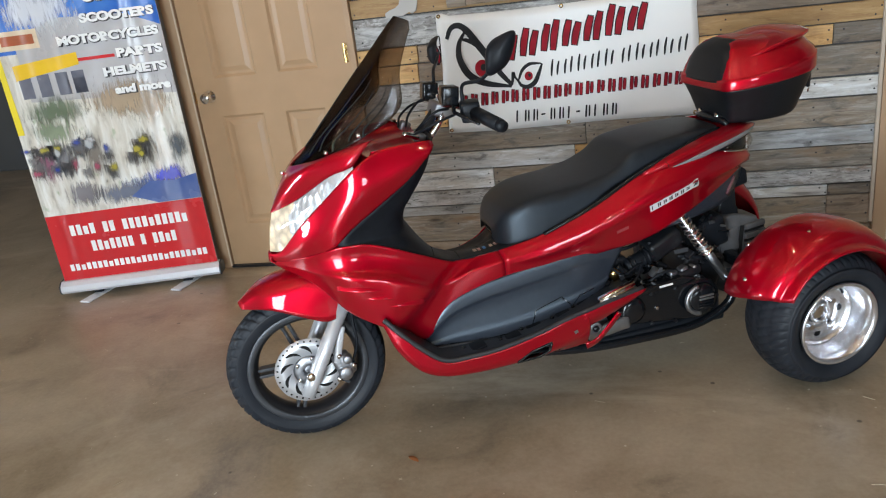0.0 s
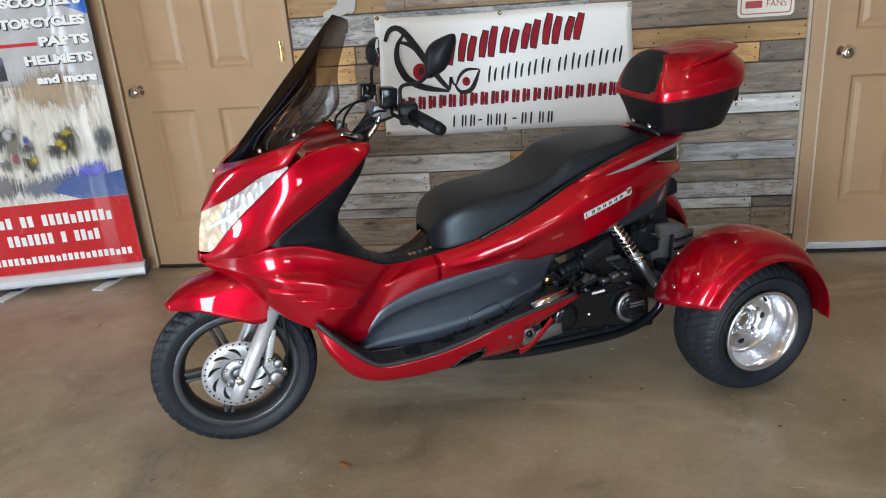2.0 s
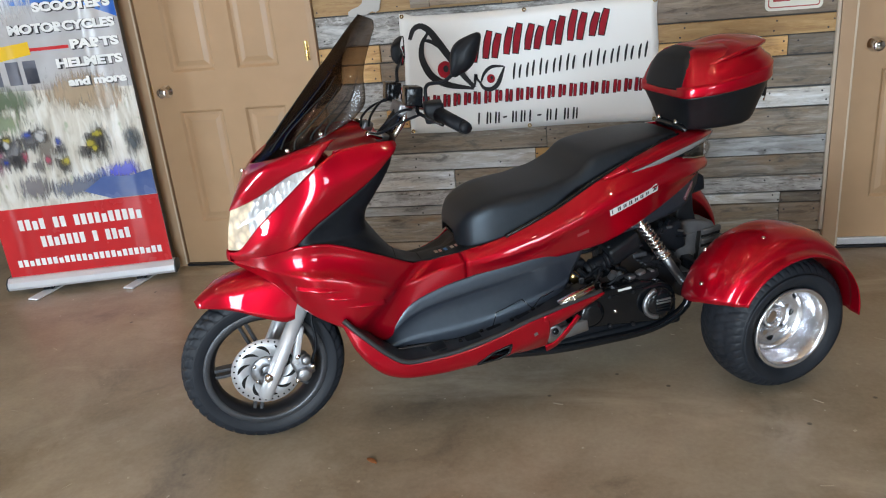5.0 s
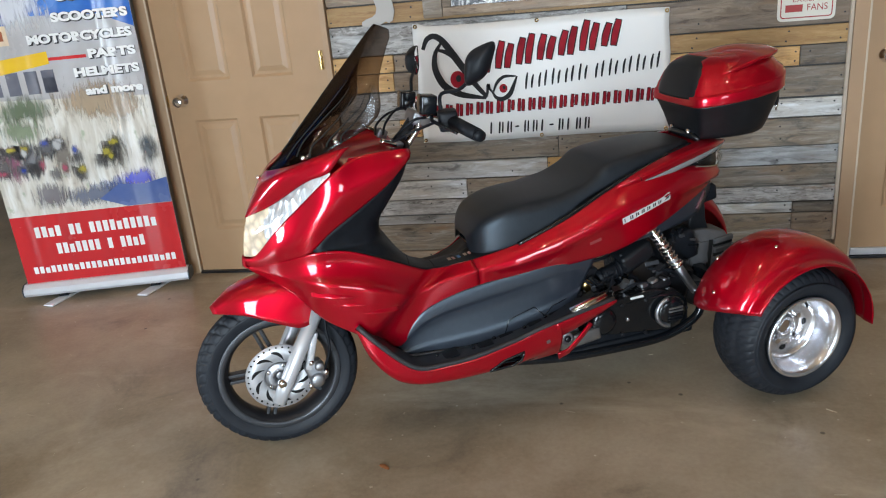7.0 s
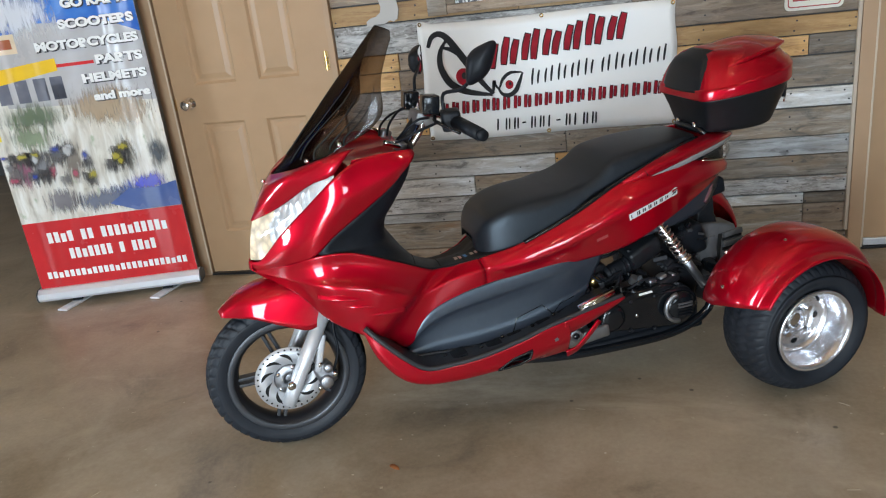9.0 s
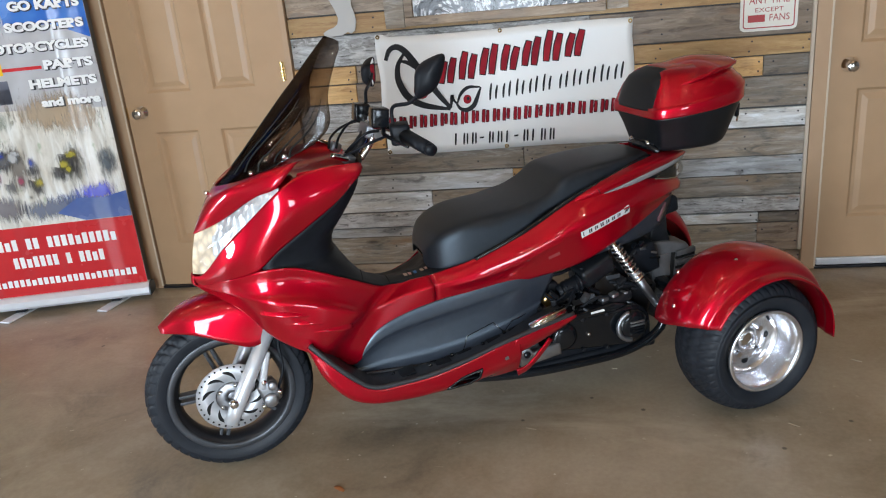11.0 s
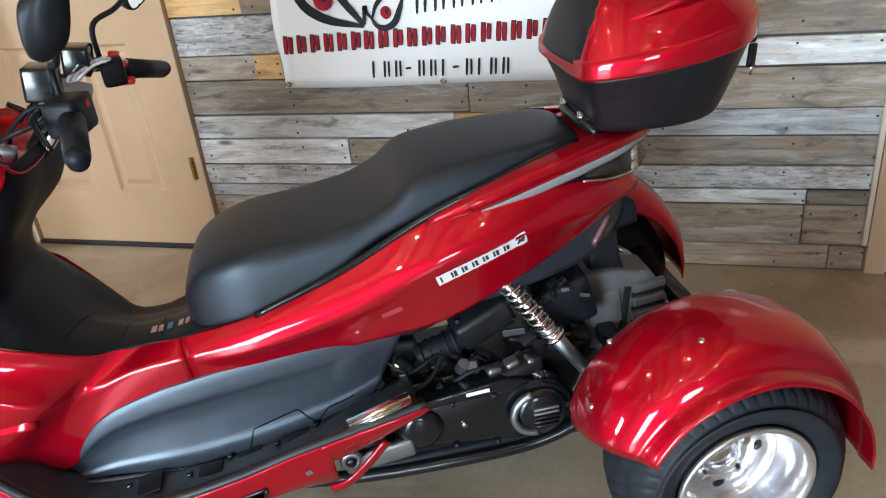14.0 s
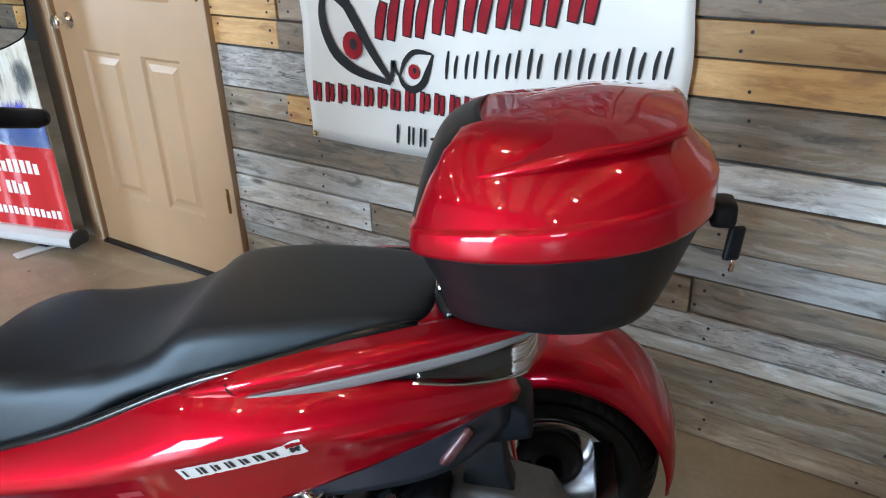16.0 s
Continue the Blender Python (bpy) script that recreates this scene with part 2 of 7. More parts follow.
def make_plank(name, base, light, dark, warm):
    """Weathered pallet board: long grain, blotches, dark streaks; shade varies by board."""
    m = mat(name, base, 0.8)
    info = node(m, "ShaderNodeObjectInfo")
    off = node(m, "ShaderNodeCombineXYZ")
    mul = node(m, "ShaderNodeMath")
    mul.operation = "MULTIPLY"
    mul.inputs[1].default_value = 37.0
    link(m, info.outputs["Random"], mul.inputs[0])
    for i in range(3):
        link(m, mul.outputs[0], off.inputs[i])
    def toned(f, tone):
        return tuple((1 - f) * p + f * q for p, q in zip(base, tone))

    grain = noise_tex(m, coords(m, (1.3, 14, 17), "Object", off.outputs[0]), 3.0, 7, 0.58, 0.35)
    fibre = noise_tex(m, coords(m, (4, 80, 120), "Object", off.outputs[0]), 3.0, 4, 0.6)
    blotch = noise_tex(m, coords(m, (1.6, 6, 7), "Object", off.outputs[0]), 1.9, 5, 0.65, 0.4)
    stain = noise_tex(m, coords(m, (2.4, 9, 13), "Object", off.outputs[0]), 2.2, 6, 0.68, 0.6)
    c = ramp(m, grain, [(0.30, toned(0.62, dark)), (0.49, base), (0.68, toned(0.62, light))])
    c = mix(m, ramp(m, blotch, [(0.38, (0, 0, 0)), (0.64, (1, 1, 1))]), c, mix(m, 0.6, c, warm))
    c = mix(m, ramp(m, stain, [(0.54, (0, 0, 0)), (0.66, (0.88, 0.88, 0.88))]), c, dark)
    c = mix(m, ramp(m, stain, [(0.32, (0.9, 0.9, 0.9)), (0.46, (0, 0, 0))]), c, light)
    c = mix(m, ramp(m, fibre, [(0.26, (0.86, 0.86, 0.86)), (0.46, (1, 1, 1))]), (0.02, 0.018, 0.015), c, "MIX")
    knot = node(m, "ShaderNodeTexVoronoi", Scale=1.0)
    link(m, coords(m, (2.6, 3, 9), "Object", off.outputs[0]), knot.inputs["Vector"])
    c = mix(m, ramp(m, knot.outputs["Distance"], [(0.05, (0.9, 0.9, 0.9)), (0.13, (0, 0, 0))]), c, (0.05, 0.036, 0.024))
    flake = noise_tex(m, coords(m, (9, 30, 34), "Object", off.outputs[0]), 2.4, 8, 0.72, 0.6)
    c = mix(m, ramp(m, flake, [(0.57, (0, 0, 0)), (0.62, (0.42, 0.42, 0.42))]), c, mix(m, 0.6, light, c))
    c = mix(m, ramp(m, flake, [(0.36, (0.5, 0.5, 0.5)), (0.42, (0, 0, 0))]), c, mix(m, 0.35, dark, c))
    rust = noise_tex(m, coords(m, (2.2, 7, 8), "Object", off.outputs[0]), 1.3, 4, 0.6, 0.3)
    c = mix(m, ramp(m, rust, [(0.64, (0, 0, 0)), (0.72, (0.6, 0.6, 0.6))]), c, (0.26, 0.14, 0.065))
    tone = to_range(m, info.outputs["Random"], 0.66, 1.38)
    hs = node(m, "ShaderNodeHueSaturation")
    link(m, tone, hs.inputs["Value"])
    link(m, c, hs.inputs["Color"])
    link(m, hs.outputs[0], bsdf(m).inputs["Base Color"])
    link(m, to_range(m, blotch, 0.40, 0.62), bsdf(m).inputs["Roughness"])
    bump(m, mix(m, 0.5, grain, fibre), 0.35, 0.002)
    return m


PLANK_GREY = make_plank("weathered_grey_board", (0.21, 0.182, 0.150), (0.42, 0.39, 0.345), (0.10, 0.088, 0.075), (0.30, 0.21, 0.125))
PLANK_PALE = make_plank("pale_whitewashed_board", (0.45, 0.47, 0.485), (0.68, 0.71, 0.735), (0.14, 0.135, 0.13), (0.42, 0.37, 0.29))
PLANK_BROWN = make_plank("brown_board", (0.24, 0.17, 0.11), (0.38, 0.30, 0.22), (0.09, 0.06, 0.04), (0.22, 0.18, 0.15))
PLANK_PINE = make_plank("orange_pine_board", (0.52, 0.30, 0.11), (0.66, 0.43, 0.19), (0.34, 0.17, 0.06), (0.50, 0.32, 0.14))


def make_concrete():
    m = mat("sealed_brown_concrete", (0.2, 0.15, 0.11), 0.3)
    v = coords(m)
    big = noise_tex(m, v, 0.9, 6, 0.6, 0.35)
    hue = noise_tex(m, v, 0.6, 3, 0.5, 0.3)
    mid = noise_tex(m, v, 2.4, 7, 0.64, 0.5)
    fine = noise_tex(m, v, 60, 4, 0.6)
    c = ramp(m, big, [(0.32, (0.155, 0.118, 0.079)), (0.47, (0.272, 0.213, 0.146)), (0.62, (0.43, 0.350, 0.252))])
    c = mix(m, ramp(m, hue, [(0.40, (0, 0, 0)), (0.60, (0.65, 0.65, 0.65))]), c, mix(m, 0.5, c, (0.33, 0.232, 0.130)))
    c = mix(m, ramp(m, mid, [(0.46, (0, 0, 0)), (0.66, (0.9, 0.9, 0.9))]), c, mix(m, 0.5, c, (0.50, 0.43, 0.33)))
    c = mix(m, ramp(m, mid, [(0.30, (0.7, 0.7, 0.7)), (0.43, (0, 0, 0))]), c, (0.115, 0.092, 0.066))
    c = mix(m, 0.18, c, ramp(m, fine, [(0.3, (0.13, 0.10, 0.070)), (0.7, (0.40, 0.34, 0.26))]))
    turn = node(m, "ShaderNodeMapping")
    turn.inputs["Rotation"].default_value = (0, 0, radians(-28))
    turn.inputs["Scale"].default_value = (0.9, 2.2, 1)
    link(m, v, turn.inputs["Vector"])
    streak = noise_tex(m, turn.outputs[0], 0.9, 6, 0.62, 0.6)
    c = mix(m, ramp(m, streak, [(0.57, (0, 0, 0)), (0.68, (0.55, 0.55, 0.55))]), c, (0.56, 0.48, 0.375))
    scratch = noise_tex(m, coords(m, (6.0, 20, 1)), 2.2, 3, 0.5, 3.4)
    c = mix(m, ramp(m, scratch, [(0.72, (0, 0, 0)), (0.75, (0.4, 0.4, 0.4))]), c, (0.52, 0.46, 0.37))
    for scale, cut, tone in ((9.0, 0.035, (0.62, 0.57, 0.48)), (6.0, 0.045, (0.045, 0.034, 0.024))):
        spot = node(m, "ShaderNodeTexVoronoi", Scale=scale)
        link(m, v, spot.inputs["Vector"])
        c = mix(m, ramp(m, spot.outputs["Distance"], [(cut * 0.7, (0.8, 0.8, 0.8)), (cut * 1.3, (0, 0, 0))]), c, tone)
    link(m, c, bsdf(m).inputs["Base Color"])
    link(m, to_range(m, mid, 0.22, 0.42), bsdf(m).inputs["Roughness"])
    bsdf(m).inputs["Specular IOR Level"].default_value = 0.5
    bump(m, mid, 0.07, 0.004)
    return m


def make_mottled():
    """Board with peeling whitewash over dark weathered wood."""
    m = make_plank("peeling_whitewashed_board", (0.40, 0.40, 0.395), (0.68, 0.69, 0.70), (0.10, 0.09, 0.08), (0.24, 0.20, 0.17))
    old = bsdf(m).inputs["Base Color"].links[0].from_socket
    info = node(m, "ShaderNodeObjectInfo")
    off = node(m, "ShaderNodeVectorMath")
    off.operation = "SCALE"
    off.inputs[0].default_value = (31.0, 17.0, 23.0)
    link(m, info.outputs["Random"], off.inputs["Scale"])
    peel = noise_tex(m, coords(m, (7, 20, 17), "Object", off.outputs[0]), 1.7, 8, 0.72, 1.2)
    c = mix(m, ramp(m, peel, [(0.48, (0, 0, 0)), (0.62, (0.8, 0.8, 0.8))]), old, (0.56, 0.555, 0.54))
    dark = noise_tex(m, coords(m, (4, 20, 26), "Object", off.outputs[0]), 2.6, 8, 0.75, 1.0)
    c = mix(m, ramp(m, dark, [(0.54, (0, 0, 0)), (0.62, (0.85, 0.85, 0.85))]), c, (0.065, 0.058, 0.05))
    link(m, c, bsdf(m).inputs["Base Color"])
    return m


PLANK_PEEL = make_mottled()
CONCRETE = make_concrete()
DOOR_TAN = grained("tan_door_paint", (0.41, 0.262, 0.147), (0.44, 0.282, 0.160), 90, (0.38, 0.48), 0.12)
TRIM_TAN = grained("tan_trim_paint", (0.40, 0.26, 0.155), (0.44, 0.29, 0.175), 60, (0.4, 0.55), 0.15)
DARK_WALL = grained("dark_grey_wall", (0.05, 0.05, 0.05), (0.07, 0.07, 0.07), 20, (0.6, 0.8), 0.2)
ROOM_WALL = grained("shed_wall_board", (0.26, 0.245, 0.225), (0.34, 0.32, 0.30), 10, (0.6, 0.8), 0.2)
CEILING_WOOD = grained("ceiling_boards", (0.58, 0.36, 0.17), (0.68, 0.45, 0.23), 10, (0.5, 0.7), 0.2)
JOIST_WOOD = grained("dark_joist_wood", (0.07, 0.042, 0.022), (0.11, 0.066, 0.036), 12, (0.5, 0.7), 0.2)
VINYL_WHITE = grained("white_banner_vinyl", (0.72, 0.72, 0.70), (0.78, 0.78, 0.77), 8, (0.32, 0.42), 0.0)
BANNER_RED = grained("banner_red_ink", (0.36, 0.010, 0.022), (0.20, 0.006, 0.014), 160, (0.55, 0.65), 0.0)
bsdf(BANNER_RED).inputs["Specular IOR Level"].default_value = 0.15
BANNER_BLACK = grained("banner_black_ink", (0.006, 0.006, 0.007), (0.022, 0.022, 0.025), 90, (0.5, 0.6), 0.0)
bsdf(BANNER_BLACK).inputs["Specular IOR Level"].default_value = 0.2
PALE_METAL = grained("pale_anodised_metal", (0.74, 0.76, 0.80), (0.66, 0.68, 0.72), 60, (0.3, 0.42), 0.0, 0.25)


# ---------------------------------------------------------------- mesh helpers
def mesh_ob(name, bm, material, parent=None, label="", smooth=True):
    me = bpy.data.meshes.new(name)
    bm.normal_update()
    bm.to_mesh(me)
    bm.free()
    me.materials.append(material)
    if smooth:
        me.shade_smooth()
    ob = new(name, me)
    if parent is not None:
        ob.parent = parent
    if label:
        ob["label"] = label
    return ob


def part(name, bm, material, parent, label="", smooth=True):
    return mesh_ob(name, bm, material, parent, label, smooth)


def empty(name, m, label, category, group="", kind=""):
    e = new(name)
    e.empty_display_size = 0.05
    e.matrix_world = m
    return tagged(e, label, category, group, kind)


def spline(pts, n):
    """n points along a Catmull-Rom curve through pts, by its length."""
    p = np.array(pts, float)
    if len(p) == 2:
        return [tuple(p[0] + (p[1] - p[0]) * i / (n - 1)) for i in range(n)]
    ext = np.vstack([2 * p[0] - p[1], p, 2 * p[-1] - p[-2]])
    seg = []
    for i in range(len(p) - 1):
        a, b, c, d = ext[i:i + 4]
        for t in np.linspace(0, 1, 12, endpoint=False):
            seg.append(0.5 * (2 * b + (c - a) * t + (2 * a - 5 * b + 4 * c - d) * t * t + (3 * b - a - 3 * c + d) * t ** 3))
    seg.append(p[-1])
    seg = np.array(seg)
    s = np.concatenate([[0], np.cumsum(np.linalg.norm(np.diff(seg, axis=0), axis=1))])
    q = np.linspace(0, s[-1], n)
    return list(zip(*[np.interp(q, s, seg[:, k]) for k in range(3)]))


def grid_bm(rows, close_u=False, close_v=False):
    bm = bmesh.new()
    vs = [[bm.verts.new(p) for p in r] for r in rows]
    nr, nc = len(vs), len(vs[0])
    for i in range(nr if close_u else nr - 1):
        for j in range(nc if close_v else nc - 1):
            q = [vs[i][j], vs[(i + 1) % nr][j], vs[(i + 1) % nr][(j + 1) % nc], vs[i][(j + 1) % nc]]
            bm.faces.new(q)
    return bm


def side(p, s):
    """(back, towards the left side, up) to the vehicle's own axes; s = -1 for the right-hand twin."""
    return (p[0], -p[1] * s, p[2])


def loft(sections, nu, nv, s=1, thick=0.0, closed=False):
    """Smooth sheet through sections of control points; thick: closed shell inward."""
    secs = [spline(c, nv) for c in sections]
    cols = [spline([sec[j] for sec in secs], nu) for j in range(nv)]
    rows = [[side(cols[j][i], s) for j in range(nv)] for i in range(nu)]
    bm = grid_bm(rows, close_v=closed)
    if s < 0:
        bmesh.ops.reverse_faces(bm, faces=bm.faces)
    if thick:
        shell(bm, thick)
    return bm


def shell(bm, thick):
    bm.normal_update()
    geom = bmesh.ops.solidify(bm, geom=list(bm.faces), thickness=thick)
    bmesh.ops.recalc_face_normals(bm, faces=bm.faces)
    return bm


def tube_rows(pts, r, n=10, nseg=None, r2=None, caps=True):
    path = [Vector(p) for p in (spline(pts, nseg) if nseg else pts)]
    rows = []
    up = Vector((0.13, 0.31, 0.94)).normalized()
    for i, p in enumerate(path):
        d = (path[min(i + 1, len(path) - 1)] - path[max(i - 1, 0)]).normalized()
        a = d.cross(up)
        if a.length < 1e-3:
            a = d.cross(Vector((1, 0, 0)))
        a.normalize()
        up = a.cross(d).normalized()
        f = i / max(1, len(path) - 1)
        rr = r + ((r2 if r2 is not None else r) - r) * f
        rows.append([tuple(p + (a * math.cos(k * 2 * math.pi / n) + up * math.sin(k * 2 * math.pi / n)) * rr) for k in range(n)])
    return rows


def tube(pts, r, n=10, nseg=None, r2=None, bm=None):
    rows = tube_rows(pts, r, n, nseg, r2)
    if bm is None:
        bm = bmesh.new()
    vs = [[bm.verts.new(p) for p in row] for row in rows]
    for i in range(len(vs) - 1):
        for j in range(n):
            bm.faces.new((vs[i][j], vs[i][(j + 1) % n], vs[i + 1][(j + 1) % n], vs[i + 1][j]))
    bm.faces.new(list(reversed(vs[0])))
    bm.faces.new(vs[-1])
    bmesh.ops.recalc_face_normals(bm, faces=bm.faces)
    return bm


def vtube(pts, r, n=10, nseg=None, r2=None, s=1):
    return tube([side(p, s) for p in pts], r, n, nseg, r2)


def lathe(profile, n=48, closed=True, centre=(0, 0, 0)):
    """Turned about the y axis: profile of (radius, y)."""
    cx, cy, cz = centre
    rows = [[(cx + r * math.cos(a), cy + y, cz + r * math.sin(a)) for r, y in profile] for a in (2 * math.pi * k / n for k in range(n))]
    bm = grid_bm(rows, close_u=True, close_v=closed)
    bmesh.ops.recalc_face_normals(bm, faces=bm.faces)
    return bm


def block(sx, sy, sz, m=None, bevel=0.0, seg=2, bm=None):
    b = bmesh.new()
    bmesh.ops.create_cube(b, size=1.0, matrix=Matrix.Diagonal((sx, sy, sz, 1)))
    if bevel:
        bmesh.ops.bevel(b, geom=list(b.edges), offset=bevel, segments=seg, affect="EDGES", profile=0.6)
    if m is not None:
        bmesh.ops.transform(b, matrix=m, verts=b.verts)
    if bm is None:
        return b
    tmp = bpy.data.meshes.new("tmp")
    b.to_mesh(tmp)
    b.free()
    bm.from_mesh(tmp)
    bpy.data.meshes.remove(tmp)
    return bm


def boxed(x0, x1, y0, y1, z0, z1, bevel=0.0, bm=None, seg=2):
    return block(x1 - x0, y1 - y0, z1 - z0, Matrix.Translation(((x0 + x1) / 2, (y0 + y1) / 2, (z0 + z1) / 2)), bevel, seg, bm)


def prism(outline, d0, d1, axis=1, bevel=0.0):
    """Polygon (a, b) pushed along an axis from d0 to d1: axis 1 has outline (x, z), axis 2 (x, y)."""
    bm = bmesh.new()
    def at(a, b, d):
        return (a, d, b) if axis == 1 else (a, b, d) if axis == 2 else (d, a, b)
    lo = [bm.verts.new(at(a, b, d0)) for a, b in outline]
    hi = [bm.verts.new(at(a, b, d1)) for a, b in outline]
    n = len(lo)
    bm.faces.new(lo)
    bm.faces.new(list(reversed(hi)))
    for i in range(n):
        bm.faces.new((lo[i], hi[i], hi[(i + 1) % n], lo[(i + 1) % n]))
    bmesh.ops.recalc_face_normals(bm, faces=bm.faces)
    if bevel:
        bmesh.ops.bevel(bm, geom=list(bm.edges), offset=bevel, segments=2, affect="EDGES", profile=0.6)
    return bm


def join(bm, other):
    tmp = bpy.data.meshes.new("tmp")
    other.to_mesh(tmp)
    other.free()
    bm.from_mesh(tmp)
    bpy.data.meshes.remove(tmp)
    return bm


def lettering(text, size, m, material, parent, name="lettering", width=None, depth=0.001, bold=0.0, shear=0.0):
    cu = bpy.data.curves.new("words", "FONT")
    cu.body, cu.size, cu.extrude, cu.offset, cu.shear = text, size, depth, bold, shear
    cu.align_x, cu.align_y = "CENTER", "CENTER"
    tmp = bpy.data.objects.new("words", cu)
    scene.collection.objects.link(tmp)
    me = bpy.data.meshes.new_from_object(tmp.evaluated_get(bpy.context.evaluated_depsgraph_get()))
    bpy.data.objects.remove(tmp)
    if width:
        xs = [v.co.x for v in me.vertices]
        k = width / (max(xs) - min(xs))
        for v in me.vertices:
            v.co.x *= k
    me.materials.clear()
    me.materials.append(material)
    ob = new(name, me)
    ob.parent = parent
    ob.matrix_local = m
    return ob


# ---------------------------------------------------------------- the shed: floor, walls, ceiling
WALL = 4.112


def slab_bm():
    """Concrete slab, trowelled with a slight swell under the front of the scooter."""
    xs = [-7, -5, -3.5] + [-2.5 + 0.125 * k for k in range(49)] + [5, 7]
    ys = [-7, -4, -1.5] + [0.0 + 0.125 * k for k in range(35)] + [5.5, 7.2]
    bm = grid_bm([[(x, y, 0.022 * math.exp(-((x - 0.18) ** 2 + (y - 2.54) ** 2) / 0.34)) for x in xs] for y in ys])
    boxed(-7, 7, -7, 7.2, -0.2, -0.01, 0, bm)
    for f in bm.faces:
        f.normal_update()
        if f.normal.z < 0 and f.calc_center_median().z > -0.005:
            f.normal_flip()
    return bm


floor = mesh_ob("floor", slab_bm(), CONCRETE, smooth=False)
for p in floor.data.polygons:
    p.use_smooth = p.center.z > -0.005
tagged(floor, "sealed brown concrete floor with pale scuffs and stains", "floor", kind="structure")

wall_north = empty("wall_north", pose(0, WALL, 0), "wall clad in weathered grey and orange pallet boards", "wall", kind="structure")
part("backing", boxed(0.02, 2.345, 0.02, 0.14, 0, 3.9), DARK_WALL, wall_north, "dark backing behind the boards", False)
bm = bmesh.new()
boxed(-0.93, 0.02, 0.0, 0.14, 2.06, 3.9, 0, bm)
boxed(-1.05, -0.96, 0.0, 0.14, 0, 3.9, 0, bm)
boxed(2.345, 3.38, 0.0, 0.14, 2.06, 3.9, 0, bm)
boxed(3.38, 7, 0.0, 0.14, 0, 3.9, 0, bm)
part("wall_core", bm, ROOM_WALL, wall_north, "", False)

walls = (("wall_passage", (-1.05, -0.95, WALL + 0.14, 7.0)), ("wall_far", (-7, -1.05, 6.82, 7.0)), ("wall_east", (6.8, 7, -7, WALL)))
for n, (x0, x1, y0, y1) in walls:
    w = mesh_ob(n, boxed(x0, x1, y0, y1, 0, 3.9), DARK_WALL if n != "wall_east" else ROOM_WALL, smooth=False)
    tagged(w, "dark plain wall of the unlit room beyond" if n != "wall_east" else "plain pale shed wall", "wall", kind="structure")


def wall_with_holes(name, along, at, a0, a1, holes, label):
    """A wall along x or y with openings (from, to, foot, head)."""
    bm = bmesh.new()
    spans = []
    edge = a0
    for h0, h1, foot, head in holes:
        spans += [(edge, h0, 0, 3.9), (h0, h1, head, 3.9)] + ([(h0, h1, 0, foot)] if foot else [])
        edge = h1
    for p, q, z0, z1 in spans + [(edge, a1, 0, 3.9)]:
        if along == "x":
            boxed(p, q, at - 0.1, at + 0.1, z0, z1, 0, bm)
        else:
            boxed(at - 0.1, at + 0.1, p, q, z0, z1, 0, bm)
    return tagged(mesh_ob(name, bm, ROOM_WALL, smooth=False), label, "wall", kind="structure")


wall_with_holes("wall_south", "x", -2.1, -7, 7, ((-0.29, 1.19, 0, 2.32), (3.25, 4.25, 0.72, 1.78)), "pale shed wall with a wide open doorway and a window opening")
wall_with_holes("wall_west", "y", -6.6, -2, 6.82, ((-0.1, 0.9, 0.9, 2.0),), "pale shed wall with a square window opening")

bm = bmesh.new()
for i in range(20):
    boxed(-6.6 + i * 0.68, -6.48 + i * 0.68, -2.2, 7, 3.66, 3.9, 0, bm)
joists = mesh_ob("ceiling_joists", bm, JOIST_WOOD, smooth=False)
tagged(joists, "dark stained timber joists under the ceiling", "ceiling", kind="structure")
bm = boxed(-7, 7, -2.2, 7, 3.9, 4.0)
ceiling = mesh_ob("ceiling", bm, CEILING_WOOD, smooth=False)
tagged(ceiling, "orange-brown boarded timber ceiling", "ceiling", kind="structure")


# bulbs under the ceiling, seen only as reflections in the paint
for i in range(4):
    for j in range(3):
        x, y = -3.2 + i * 2.0, -0.9 + j * 1.9
        lamp = empty("ceiling_lamp", pose(x, y, 3.55), "round glowing ceiling lamp on a short stem", "lamp", "ceiling lamps")
        gb = bmesh.new()
        bmesh.ops.create_uvsphere(gb, u_segments=16, v_segments=10, radius=0.05)
        part("globe", gb, BULB_GLOW, lamp, "glowing globe")
        part("stem", tube([(0, 0, 0.045), (0, 0, 0.36)], 0.015, 10), DARK_METAL, lamp)
# ---------------------------------------------------------------- doors
# pale colour for the highlight along the jamb edges
JAMB_HIGHLIGHT = grained("pale_highlight_strip", (0.62, 0.52, 0.40), (0.54, 0.45, 0.34), 60, (0.4, 0.55), 0.1)


